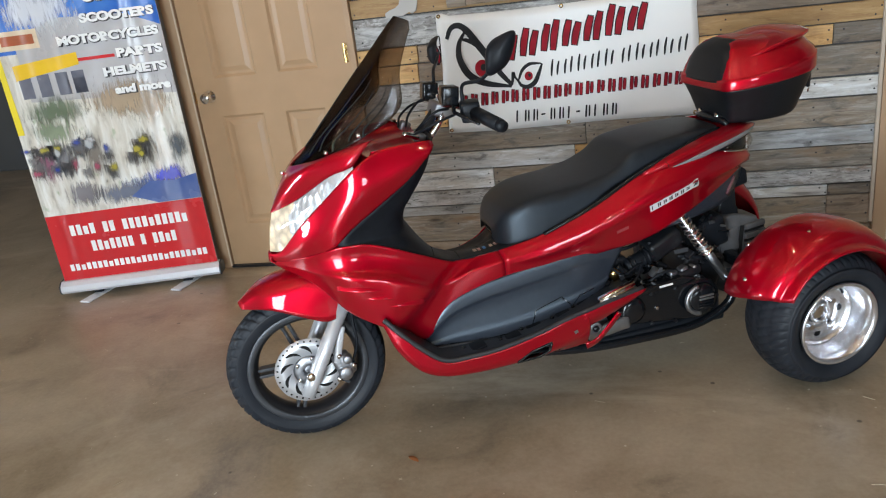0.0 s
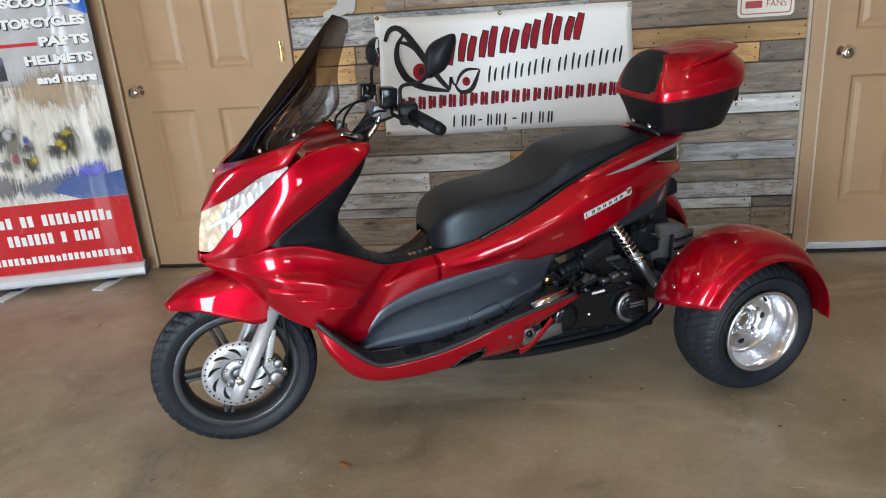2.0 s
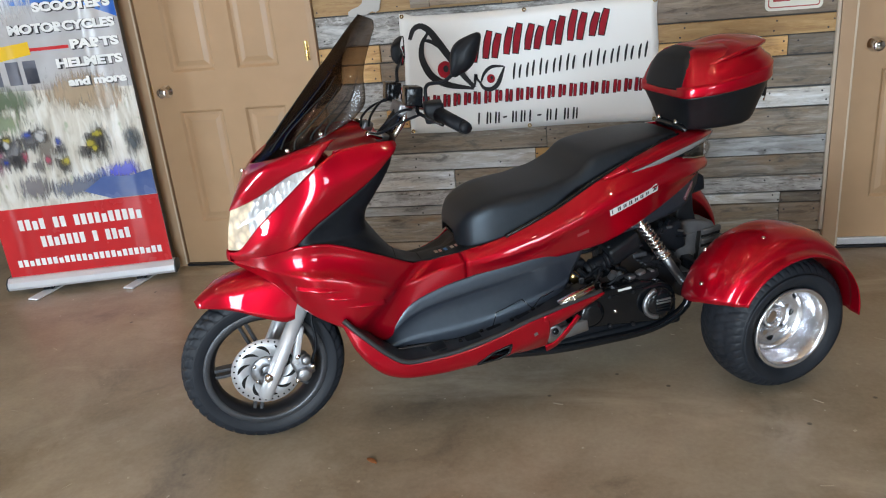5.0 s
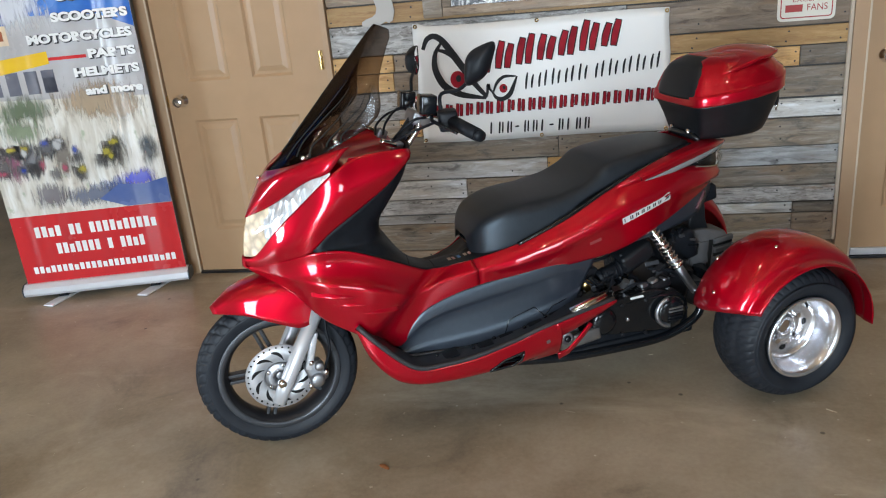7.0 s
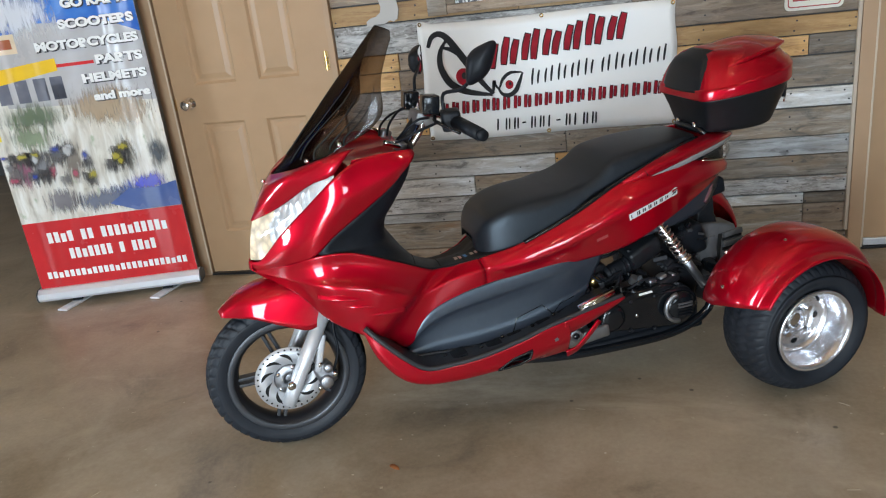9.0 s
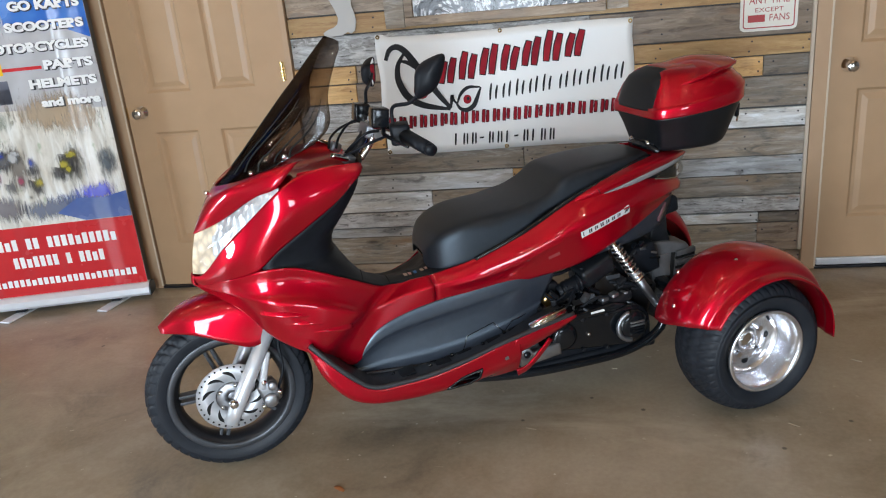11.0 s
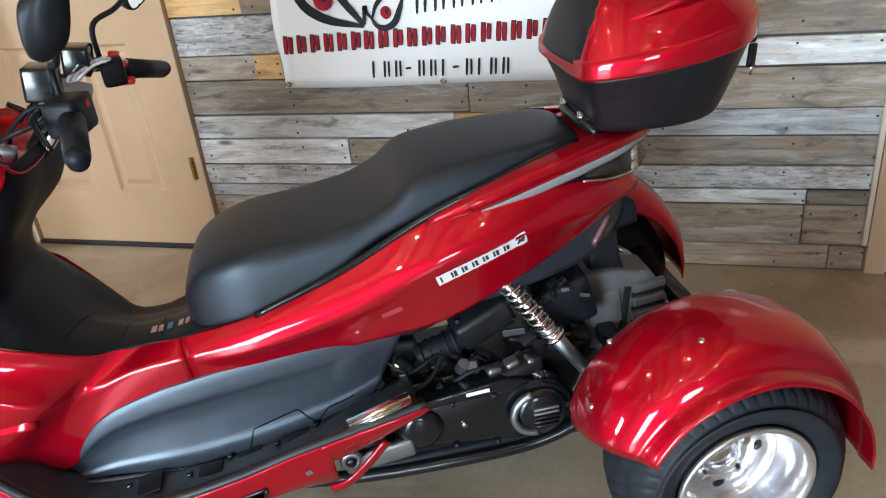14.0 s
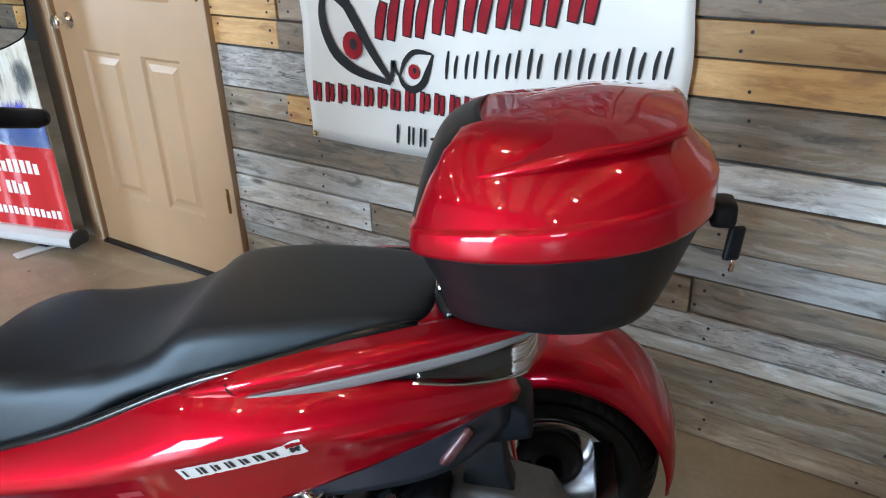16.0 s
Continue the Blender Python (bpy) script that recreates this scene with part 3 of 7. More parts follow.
def panelled_door(name, x0, x1, knob_x, hinge_x, label):
    """Six-panel door in its frame, front face 10 mm behind the boards."""
    d = empty(name, pose(0, WALL, 0), label, "door", kind="structure")
    w = x1 - x0
    z1 = 2.04
    cols = ((x0 + 0.144 * w, x0 + 0.413 * w), (x0 + 0.549 * w, x0 + 0.798 * w))
    rows = ((0.245, 0.835), (1.03, 1.62), (1.73, 1.93))
    # slab in stiles and rails, with the panels recessed
    bm = bmesh.new()
    xs = (x0, cols[0][0], cols[0][1], cols[1][0], cols[1][1], x1)
    zs = (0.012, rows[0][0], rows[0][1], rows[1][0], rows[1][1], rows[2][0], rows[2][1], z1)
    for i in range(0, 5, 2):
        boxed(xs[i], xs[i + 1], 0.006, 0.046, zs[0], zs[-1], 0, bm)
    for c in cols:
        for k in range(0, 8, 2):
            boxed(c[0], c[1], 0.006, 0.046, zs[k], zs[k + 1], 0, bm)
    part("slab", bm, DOOR_TAN, d, "", False)
    for c in cols:
        for r in rows:
            # moulded panel: sloped frame down, raised field in the middle
            rings = []
            for inset, dep in ((0, 0.006), (0.012, 0.016), (0.026, 0.016), (0.05, 0.009)):
                rings.append([(c[0] + inset, dep, r[0] + inset), (c[1] - inset, dep, r[0] + inset), (c[1] - inset, dep, r[1] - inset), (c[0] + inset, dep, r[1] - inset)])
            pb = grid_bm(rings, close_v=True)
            pb.faces.new([pb.verts.new(p) for p in rings[-1]])
            bmesh.ops.remove_doubles(pb, verts=pb.verts, dist=1e-5)
            bmesh.ops.recalc_face_normals(pb, faces=pb.faces)
            if sum(f.normal.y for f in pb.faces) > 0:
                bmesh.ops.reverse_faces(pb, faces=pb.faces)
            part("panel", pb, DOOR_TAN, d, "", False)
    # jambs and casing
    left, right = x0 - 0.005, x1 + 0.004
    for a, b in ((left - 0.062, left), (right, right + 0.028 if hinge_x > knob_x else right + 0.062)):
        part("jamb", boxed(a, b, -0.018, 0.1, 0, 2.05, 0.003), TRIM_TAN, d, "", False)
    part("head", boxed(left - 0.062, right + 0.03, -0.018, 0.1, 2.05, 2.11, 0.003), TRIM_TAN, d, "", False)
    part("threshold", boxed(left, right, -0.02, 0.09, 0.0, 0.012, 0.003), DARK_METAL, d, "", False)
    # highlight on the jamb's edge, drawn as a thin pale strip
    part("weather_strip", boxed(left - 0.004, left + 0.004, -0.021, -0.012, 0.012, 2.05, 0.001), JAMB_HIGHLIGHT, d, "jamb edge highlight drawn as a pale strip", False)
    # knob
    ky = 0.006
    kb = lathe([(0.0, ky), (0.032, ky), (0.032, ky - 0.006), (0.014, ky - 0.012), (0.012, ky - 0.03), (0.022, ky - 0.038), (0.027, ky - 0.05), (0.026, ky - 0.062), (0.018, ky - 0.068), (0.0, ky - 0.068)], 28, False, (knob_x, 0, 0.94))
    knob = part("door_knob", kb, CHROME, d, "satin chrome door knob")
    part("latch", boxed(x0 - 0.004 if hinge_x > knob_x else x0 - 0.004, x0 + 0.003, 0.0, 0.03, 0.91, 0.97), BRASS, d, "", False)
    for z in (0.345, 1.09, 1.84):
        hb = boxed(hinge_x - 0.012, hinge_x + 0.012, 0.001, 0.006, z - 0.045, z + 0.045, 0.001)
        join(hb, tube([(hinge_x, -0.003, z - 0.046), (hinge_x, -0.003, z + 0.046)], 0.0055, 10))
        if hinge_x > knob_x:
            part("hinge", hb, BRASS, d, "", False)
        else:
            hb.free()
    return d


door_1 = panelled_door("door_1", -0.882, -0.022, -0.803, -0.045, "closed tan six-panel door with a satin chrome knob")
door_2 = panelled_door("door_2", 2.415, 3.275, 2.497, 2.45, "closed tan panelled door beside the pallet-board wall")
part("sweep", boxed(2.42, 3.27, -0.012, 0.004, 0.015, 0.05, 0.004), SILVER, door_2, "grey metal door sweep", False)
part("edge_trim", boxed(2.331, 2.3455, -0.016, 0.0, 0.1, 2.05, 0.002), grained("pale_edge", (0.52, 0.44, 0.35), (0.46, 0.38, 0.30), 40, (0.5, 0.6), 0.1), door_2, "pale caulked edge", False)


# ---------------------------------------------------------------- vinyl banner on the boards
def flat(outline, m, material, parent, name, y=-0.006, thick=0.0006, label=""):
    """A thin flat shape (x, z) on the banner."""
    ob = part(name, prism(outline, y, y + thick, 1), material, parent, label, False)
    return ob


def band(pts, w, y, thick=0.0006, ends=0.6):
    """A brush stroke: polyline (x, z) with a width that swells in the middle."""
    p = [(a, 0, b) for a, b in pts]
    c = spline(p, max(6, 5 * len(p)))
    n = len(c)
    left, right = [], []
    for i in range(n):
        a, b = c[max(0, i - 1)], c[min(n - 1, i + 1)]
        dx, dz = b[0] - a[0], b[2] - a[2]
        l = math.hypot(dx, dz) or 1
        ww = w * (ends + (1 - ends) * math.sin(math.pi * i / (n - 1))) / 2
        left.append((c[i][0] - dz / l * ww, c[i][2] + dx / l * ww))
        right.append((c[i][0] + dz / l * ww, c[i][2] - dx / l * ww))
    rows = [[(lx, y, lz), (rx, y, rz)] for (lx, lz), (rx, rz) in zip(left, right)]
    bm = grid_bm(rows)
    bmesh.ops.recalc_face_normals(bm, faces=bm.faces)
    if bm.faces and bm.faces[:][0].normal.y > 0:
        bmesh.ops.reverse_faces(bm, faces=bm.faces)
    return bm


banner = empty("shop_banner", pose(0, WALL - 0.012, 0), "white vinyl shop banner with red and black painted shapes", "banner")
BX0, BX1, BZ0, BZ1 = 0.425, 1.585, 0.662, 1.212
rows = []
for i in range(41):
    f = i / 40
    x = BX0 + (BX1 - BX0) * f
    sag = 0.012 * (math.sin(f * math.pi) ** 2)
    rows.append([(x + 0.004 * math.sin(k * 0.9), -0.004 * math.sin(f * 9 + k * 0.5) * 0.5 - 0.002, BZ0 - 0.004 * math.sin(f * 6.3) + (BZ1 - BZ0 + (0.012 if f < 0.05 else 0) - sag * 0.3) * k / 14) for k in range(15)])
bm = grid_bm(rows)
bmesh.ops.reverse_faces(bm, faces=bm.faces)
shell(bm, 0.001)
part("sheet", bm, VINYL_WHITE, banner)
YI = -0.0065
rng = random.Random(5)
# red painted word as plain slanted bars with a dark edge, two to a letter
for k in range(7):
    x = 0.715 + k * 0.097
    z = 0.985 + k * 0.0135
    h = 0.108 + 0.010 * (k % 3)
    for mt, grow, y in ((BANNER_BLACK, 0.010, YI + 0.0004), (BANNER_RED, 0.0, YI - 0.0008)):
        bmk = bmesh.new()
        for j, dx in enumerate((0.0, 0.042)):
            hh = h * (1.0 if (k + j) % 2 else 0.88)
            join(bmk, band([(x + dx, z - grow * 0.4), (x + dx + 0.010, z + hh * 0.5), (x + dx + 0.026, z + hh + grow * 0.4)], 0.027 + grow, y - 0.00008 * j, ends=0.8))
        part("red_bar" if mt is BANNER_RED else "bar_edge", bmk, mt, banner, "", False)
# black painted line as thin plain bars
for k in range(10):
    x = 0.936 + k * 0.0615 + (0.014 if k > 4 else 0)
    z = 0.893 + k * 0.0062
    bmk = bmesh.new()
    for j, dx in enumerate((0.0, 0.027)):
        join(bmk, band([(x + dx, z + 0.004 * j), (x + dx + 0.004, z + 0.037), (x + dx + 0.011, z + 0.076 - 0.010 * ((k + j) % 2))], 0.0105, YI - 0.00008 * j, ends=0.6))
    part("black_bar", bmk, BANNER_BLACK, banner, "", False)
# red address line and dark number line as bars
for k in range(22):
    x = 0.462 + k * 0.0495 + rng.uniform(-0.002, 0.002)
    z = 0.782 + k * 0.0012
    for mt, g, y in ((BANNER_BLACK, 0.005, YI + 0.0004), (BANNER_RED, 0.0, YI - 0.0006)):
        bmk = band([(x - 0.010, z - g * 0.6), (x - 0.004, z + 0.056 + g * 0.6)], 0.013 + g, y, ends=0.85)
        join(bmk, band([(x + 0.009, z - g * 0.6 + 0.004 * (k % 3)), (x + 0.014, z + 0.052 + g * 0.6)], 0.012 + g, y - 0.0001, ends=0.85))
        part("red_bar" if mt is BANNER_RED else "bar_edge", bmk, mt, banner, "", False)
for k in range(12):
    x = 0.762 + k * 0.0405
    short = k in (3, 7)
    z = 0.69
    bmk = band([(x - 0.008, z + 0.028), (x + 0.012, z + 0.03)], 0.008, YI, ends=0.8) if short else band([(x - 0.004, z), (x + 0.002, z + 0.056)], 0.009, YI, ends=0.8)
    if not short and k % 3:
        join(bmk, band([(x + 0.012, z + 0.002), (x + 0.016, z + 0.054)], 0.008, YI - 0.0001, ends=0.8))
    part("black_bar", bmk, BANNER_BLACK, banner, "", False)
# two painted eye shapes
bmk = band([(0.464, 1.105), (0.486, 1.150), (0.522, 1.163), (0.560, 1.138), (0.602, 1.078), (0.640, 1.020), (0.701, 0.928), (0.752, 0.866)], 0.034, YI, ends=0.5)
join(bmk, band([(0.552, 1.130), (0.522, 1.085), (0.513, 1.028), (0.527, 0.975), (0.560, 0.925), (0.630, 0.886), (0.748, 0.862)], 0.034, YI - 0.0001, ends=0.35))
join(bmk, band([(0.536, 1.098), (0.572, 1.086), (0.612, 1.055)], 0.020, YI - 0.0002))
join(bmk, band([(0.736, 0.866), (0.752, 0.878), (0.760, 0.926), (0.766, 0.905), (0.780, 0.886)], 0.014, YI - 0.0003))
join(bmk, band([(0.776, 0.893), (0.795, 0.862), (0.827, 0.854), (0.858, 0.872), (0.878, 0.910), (0.897, 0.955)], 0.022, YI - 0.0004, ends=0.35))
join(bmk, band([(0.782, 0.886), (0.802, 0.930), (0.838, 0.957), (0.893, 0.956)], 0.016, YI - 0.0005, ends=0.4))
part("eye_outline", bmk, BANNER_BLACK, banner, "", False)


def disc_flat(x, z, rx, rz, y):
    bm = bmesh.new()
    bm.faces.new([bm.verts.new((x + rx * math.cos(a), y, z + rz * math.sin(a))) for a in (2 * math.pi * k / 24 for k in range(24))])
    bm.normal_update()
    if bm.faces[:][0].normal.y > 0:
        bmesh.ops.reverse_faces(bm, faces=bm.faces)
    return bm


for x, z, r in ((0.619, 0.958, 0.036), (0.831, 0.903, 0.019)):
    part("iris", disc_flat(x, z, r, r * 1.1, YI - 0.0012), BANNER_RED, banner, "", False)
    part("pupil", disc_flat(x + 0.004, z + 0.004, r * 0.35, r * 0.45, YI - 0.0018), BANNER_BLACK, banner, "", False)
for x, z in ((0.437, 1.212), (1.0, 1.2), (1.572, 1.198), (0.437, 0.674), (1.0, 0.672), (1.572, 0.672)):
    part("grommet", lathe([(0.004, -0.0085), (0.0095, -0.0085), (0.0095, -0.006), (0.004, -0.006)], 16, True, (x, 0, z)), BRASS, banner)


# ---------------------------------------------------------------- picture in its frame above the banner
def make_photo():
    m = mat("framed_print", (0.1, 0.1, 0.1), 0.25)
    v = coords(m, (1, 1, 1))
    a = noise_tex(m, v, 7, 5, 0.6, 2.5)
    c = ramp(m, a, [(0.40, (0.01, 0.01, 0.012)), (0.5, (0.10, 0.11, 0.13)), (0.55, (0.72, 0.74, 0.78)), (0.60, (0.02, 0.02, 0.025)), (0.68, (0.55, 0.56, 0.58))])
    link(m, c, bsdf(m).inputs["Base Color"])
    return m


picture = empty("framed_picture", pose(0, WALL - 0.004, 0), "large dark print in a wooden frame on the board wall", "picture")
part("print", boxed(0.615, 1.43, -0.012, -0.004, 1.29, 1.95), make_photo(), picture, "", False)
for a in ((0.575, 1.47, 1.25, 1.29), (0.575, 1.47, 1.95, 1.99), (0.575, 0.615, 1.29, 1.95), (1.43, 1.47, 1.29, 1.95)):
    part("frame_bar", boxed(a[0], a[1], -0.026, 0.0, a[2], a[3], 0.004), PLANK_BROWN, picture, "", False)
for x in (0.482, 1.475):
    post = mesh_ob("upright_board", boxed(x, x + 0.09, WALL - 0.019, WALL, 1.245 if x < 1 else 1.255, 2.0, 0.003), PLANK_GREY, smooth=False)
    tagged(post, "upright weathered grey board fixed to the wall", "board")

# ---------------------------------------------------------------- cut-out ornament and enamel sign
cut = [(0.185, 1.232), (0.20, 1.226), (0.235, 1.233), (0.27, 1.232), (0.30, 1.246), (0.315, 1.238), (0.335, 1.25), (0.345, 1.29), (0.34, 1.33), (0.33, 1.36), (0.335, 1.42), (0.30, 1.47), (0.25, 1.46), (0.225, 1.40), (0.25, 1.35), (0.262, 1.31), (0.255, 1.285), (0.235, 1.27), (0.205, 1.262), (0.185, 1.25)]
orn = mesh_ob("metal_cutout", prism(cut, WALL - 0.012, WALL - 0.006, 1, 0.001), grained("bare_cutout_metal", (0.5, 0.49, 0.47), (0.36, 0.34, 0.32), 14, (0.4, 0.6), 0.1), smooth=False)
tagged(orn, "pale grey flat cut-out ornament hung on the boards", "ornament")

sign = empty("parking_sign", pose(2.153, WALL - 0.003, 1.255), "small white enamel sign with red lettering and border on the boards", "sign")


def round_rect(w, h, r, n=5):
    pts = []
    for cx, cz, a0 in ((w / 2 - r, h / 2 - r, 0), (-w / 2 + r, h / 2 - r, 90), (-w / 2 + r, -h / 2 + r, 180), (w / 2 - r, -h / 2 + r, 270)):
        pts += [(cx + r * math.cos(radians(a0 + 90 * k / n)), cz + r * math.sin(radians(a0 + 90 * k / n))) for k in range(n + 1)]
    return pts


SIGN_RED = mat("sign_red_ink", (0.36, 0.03, 0.03), 0.4)
part("plate", prism(round_rect(0.236, 0.29, 0.022), -0.003, 0.0, 1), grained("cream_enamel", (0.74, 0.72, 0.64), (0.68, 0.65, 0.57), 12, (0.25, 0.35), 0.0), sign, "", False)
outer, inner = round_rect(0.212, 0.266, 0.014), round_rect(0.203, 0.257, 0.011)
bm = grid_bm([[(a, -0.0036, b) for a, b in outer], [(a, -0.0036, b) for a, b in inner]], close_v=True)
bmesh.ops.recalc_face_normals(bm, faces=bm.faces)
part("border", bm, SIGN_RED, sign, "", False)
up_face = Matrix.Rotation(radians(90), 4, "X")
lettering("ANY TIME", 0.044, Matrix.Translation((0, -0.0036, -0.018)) @ up_face, SIGN_RED, sign, width=0.165, depth=0.0003)
lettering("EXCEPT", 0.026, Matrix.Translation((0, -0.0036, -0.058)) @ up_face, SIGN_RED, sign, width=0.115, depth=0.0003)
part("word_bar", boxed(-0.086, -0.016, -0.0039, -0.0033, -0.107, -0.077), SIGN_RED, sign, "", False)
lettering("FANS", 0.04, Matrix.Translation((0.043, -0.0036, -0.092)) @ up_face, SIGN_RED, sign, width=0.082, depth=0.0003)

# ---------------------------------------------------------------- roll-up display stand
A0, A1 = Vector((-1.726, 3.774, 0)), Vector((-0.873, 3.985, 0))
STAND_YAW = math.degrees(math.atan2(A1.y - A0.y, A1.x - A0.x))
stand = empty("rollup_display", pose((A0.x + A1.x) / 2, (A0.y + A1.y) / 2, 0, 0, 0, STAND_YAW), "roll-up advertising stand with a printed photo sheet and red foot panel", "display stand")
SW = 0.425


def photo(name, c1, c2, scale=6, rough=(0.20, 0.32)):
    m = grained(name, c1, c2, scale * 12, rough, 0.0)
    bump(m, noise_tex(m, coords(m, (7, 1, 0.25)), 1.0, 1), 0.9, 0.05)
    return m


SHEET_RED = photo("sheet_red", (0.62, 0.03, 0.035), (0.56, 0.025, 0.03))
SHEET_SKY = photo("sheet_sky", (0.02, 0.10, 0.45), (0.06, 0.22, 0.62))


def make_lot():
    m = mat("sheet_photo", (0.6, 0.6, 0.55), 0.2)
    v = coords(m, (9, 1, 1.8))
    a = noise_tex(m, v, 2.6, 6, 0.6, 0.6)
    b = noise_tex(m, coords(m, (9, 1, 5)), 3.0, 4, 0.6)
    c = ramp(m, a, [(0.26, (0.30, 0.29, 0.26)), (0.38, (0.54, 0.50, 0.43)), (0.50, (0.68, 0.65, 0.58)), (0.66, (0.82, 0.81, 0.77))])
    c = mix(m, ramp(m, b, [(0.6, (0, 0, 0)), (0.75, (1, 1, 1))]), c, (0.38, 0.44, 0.30))
    link(m, c, bsdf(m).inputs["Base Color"])
    bump(m, noise_tex(m, coords(m, (7, 1, 0.25)), 1.0, 1), 0.9, 0.05)
    return m


SHEET_LOT = make_lot()
part("sheet", boxed(-SW + 0.012, SW - 0.012, -0.002, 0.0, 0.085, 2.0), VINYL_WHITE, stand, "", False)


def on_sheet(name, pts, material, layer=1):
    pts = [(x, z if z < 0.5 or z > 1.9 else 0.452 + (z - 0.452) * 0.905) for x, z in pts]
    y = -0.002 - 0.0006 * layer
    return part(name, prism(pts, y, y + 0.0004, 1), material, stand, "", False)


def layer_on_sheet(name, pts, material, layer=1):
    """One face of ink."""
    y = -0.002 - 0.0006 * layer
    bm = bmesh.new()
    bm.faces.new([bm.verts.new((x, y, 0.452 + (z - 0.452) * 0.905)) for x, z in pts])
    return part(name, bm, material, stand, "", False)


def quad(x0, x1, z0, z1):
    return [(x0, z0), (x1, z0), (x1, z1), (x0, z1)]


L, R = -SW + 0.0125, SW - 0.0125
on_sheet("red_panel", quad(L, R, 0.086, 0.452), SHEET_RED)
on_sheet("photo_panel", quad(L, R, 0.452, 1.36), SHEET_LOT)
on_sheet("sky_panel", quad(L, R, 1.36, 1.999), SHEET_SKY)
on_sheet("building", [(-0.30, 1.10), (R, 1.06), (R, 1.42), (0.25, 1.50), (-0.10, 1.52), (-0.30, 1.42)], photo("sheet_building", (0.52, 0.52, 0.54), (0.42, 0.40, 0.40)), 2)
for px in (-0.33, -0.24, -0.15, -0.07):
    on_sheet("shop_window", quad(px, px + 0.06, 1.12, 1.24), photo("sheet_dark", (0.08, 0.09, 0.12), (0.2, 0.2, 0.24)), 3)
on_sheet("yellow_awning", [(-0.34, 1.22), (-0.02, 1.27), (-0.02, 1.335), (-0.34, 1.30)], photo("sheet_yellow", (0.85, 0.55, 0.03), (0.8, 0.48, 0.03)), 4)
on_sheet("red_line", quad(-0.02, 0.16, 1.285, 1.302), SHEET_RED, 4)
on_sheet("sign_board", quad(-0.405, -0.18, 1.38, 1.48), photo("sheet_sign", (0.75, 0.62, 0.42), (0.7, 0.55, 0.4)), 4)
on_sheet("sign_print", quad(-0.36, -0.20, 1.405, 1.455), photo("sheet_sign_red", (0.5, 0.12, 0.05), (0.3, 0.1, 0.05)), 5)
on_sheet("yellow_post", [(L, 0.93), (-0.38, 0.93), (-0.385, 1.36), (L, 1.36)], photo("sheet_post", (0.85, 0.68, 0.05), (0.75, 0.6, 0.05)), 4)


def make_smear(name, c1, c2):
    """Blurred printed blot: soft ragged edge, upright smears, fading into the sheet."""
    m = photo(name, c1, c2, 3)
    tc = node(m, "ShaderNodeTexCoord")
    sub_ = node(m, "ShaderNodeVectorMath")
    sub_.operation = "SUBTRACT"
    sub_.inputs[1].default_value = (0.5, 0.5, 0.5)
    link(m, tc.outputs["Generated"], sub_.inputs[0])
    flat_ = node(m, "ShaderNodeVectorMath")
    flat_.operation = "MULTIPLY"
    flat_.inputs[1].default_value = (2, 0, 2)
    link(m, sub_.outputs[0], flat_.inputs[0])
    far = node(m, "ShaderNodeVectorMath")
    far.operation = "LENGTH"
    link(m, flat_.outputs[0], far.inputs[0])
    rag = noise_tex(m, coords(m, (30, 1, 5)), 1.8, 6, 0.7, 0.8)
    add = node(m, "ShaderNodeMath")
    add.operation = "SUBTRACT"
    link(m, rag, add.inputs[0])
    half = to_range(m, far.outputs["Value"], 0.0, 0.55)
    link(m, half, add.inputs[1])
    mask = ramp(m, add.outputs[0], [(0.06, (0, 0, 0)), (0.34, (0.8, 0.8, 0.8))])
    clear = node(m, "ShaderNodeBsdfTransparent")
    mx = node(m, "ShaderNodeMixShader")
    link(m, mask, mx.inputs[0])
    link(m, clear.outputs[0], mx.inputs[1])
    link(m, bsdf(m).outputs[0], mx.inputs[2])
    link(m, mx.outputs[0], m.node_tree.nodes["Material Output"].inputs[0])
    return m


layer_on_sheet("tan_yard", quad(0.06, R, 0.90, 1.16), make_smear("sheet_tan", (0.50, 0.37, 0.25), (0.62, 0.50, 0.38)), 2.6)
layer_on_sheet("brown_ground", quad(-0.10, R, 0.93, 1.20), make_smear("sheet_brown", (0.40, 0.28, 0.18), (0.54, 0.42, 0.29)), 3)
layer_on_sheet("green_verge", quad(L, 0.02, 0.94, 1.14), make_smear("sheet_green", (0.10, 0.14, 0.08), (0.28, 0.33, 0.22)), 3)
layer_on_sheet("blue_shade", quad(-0.06, R, 0.455, 0.64), make_smear("sheet_blue", (0.04, 0.10, 0.34), (0.14, 0.20, 0.42)), 3)
layer_on_sheet("grey_ground", quad(-0.20, 0.28, 0.455, 0.62), make_smear("sheet_grey", (0.16, 0.18, 0.25), (0.30, 0.32, 0.38)), 3.5)
layer_on_sheet("pale_cloud", quad(L, 0.10, 1.40, 1.75), make_smear("sheet_cloud", (0.75, 0.78, 0.82), (0.85, 0.87, 0.9)), 3)
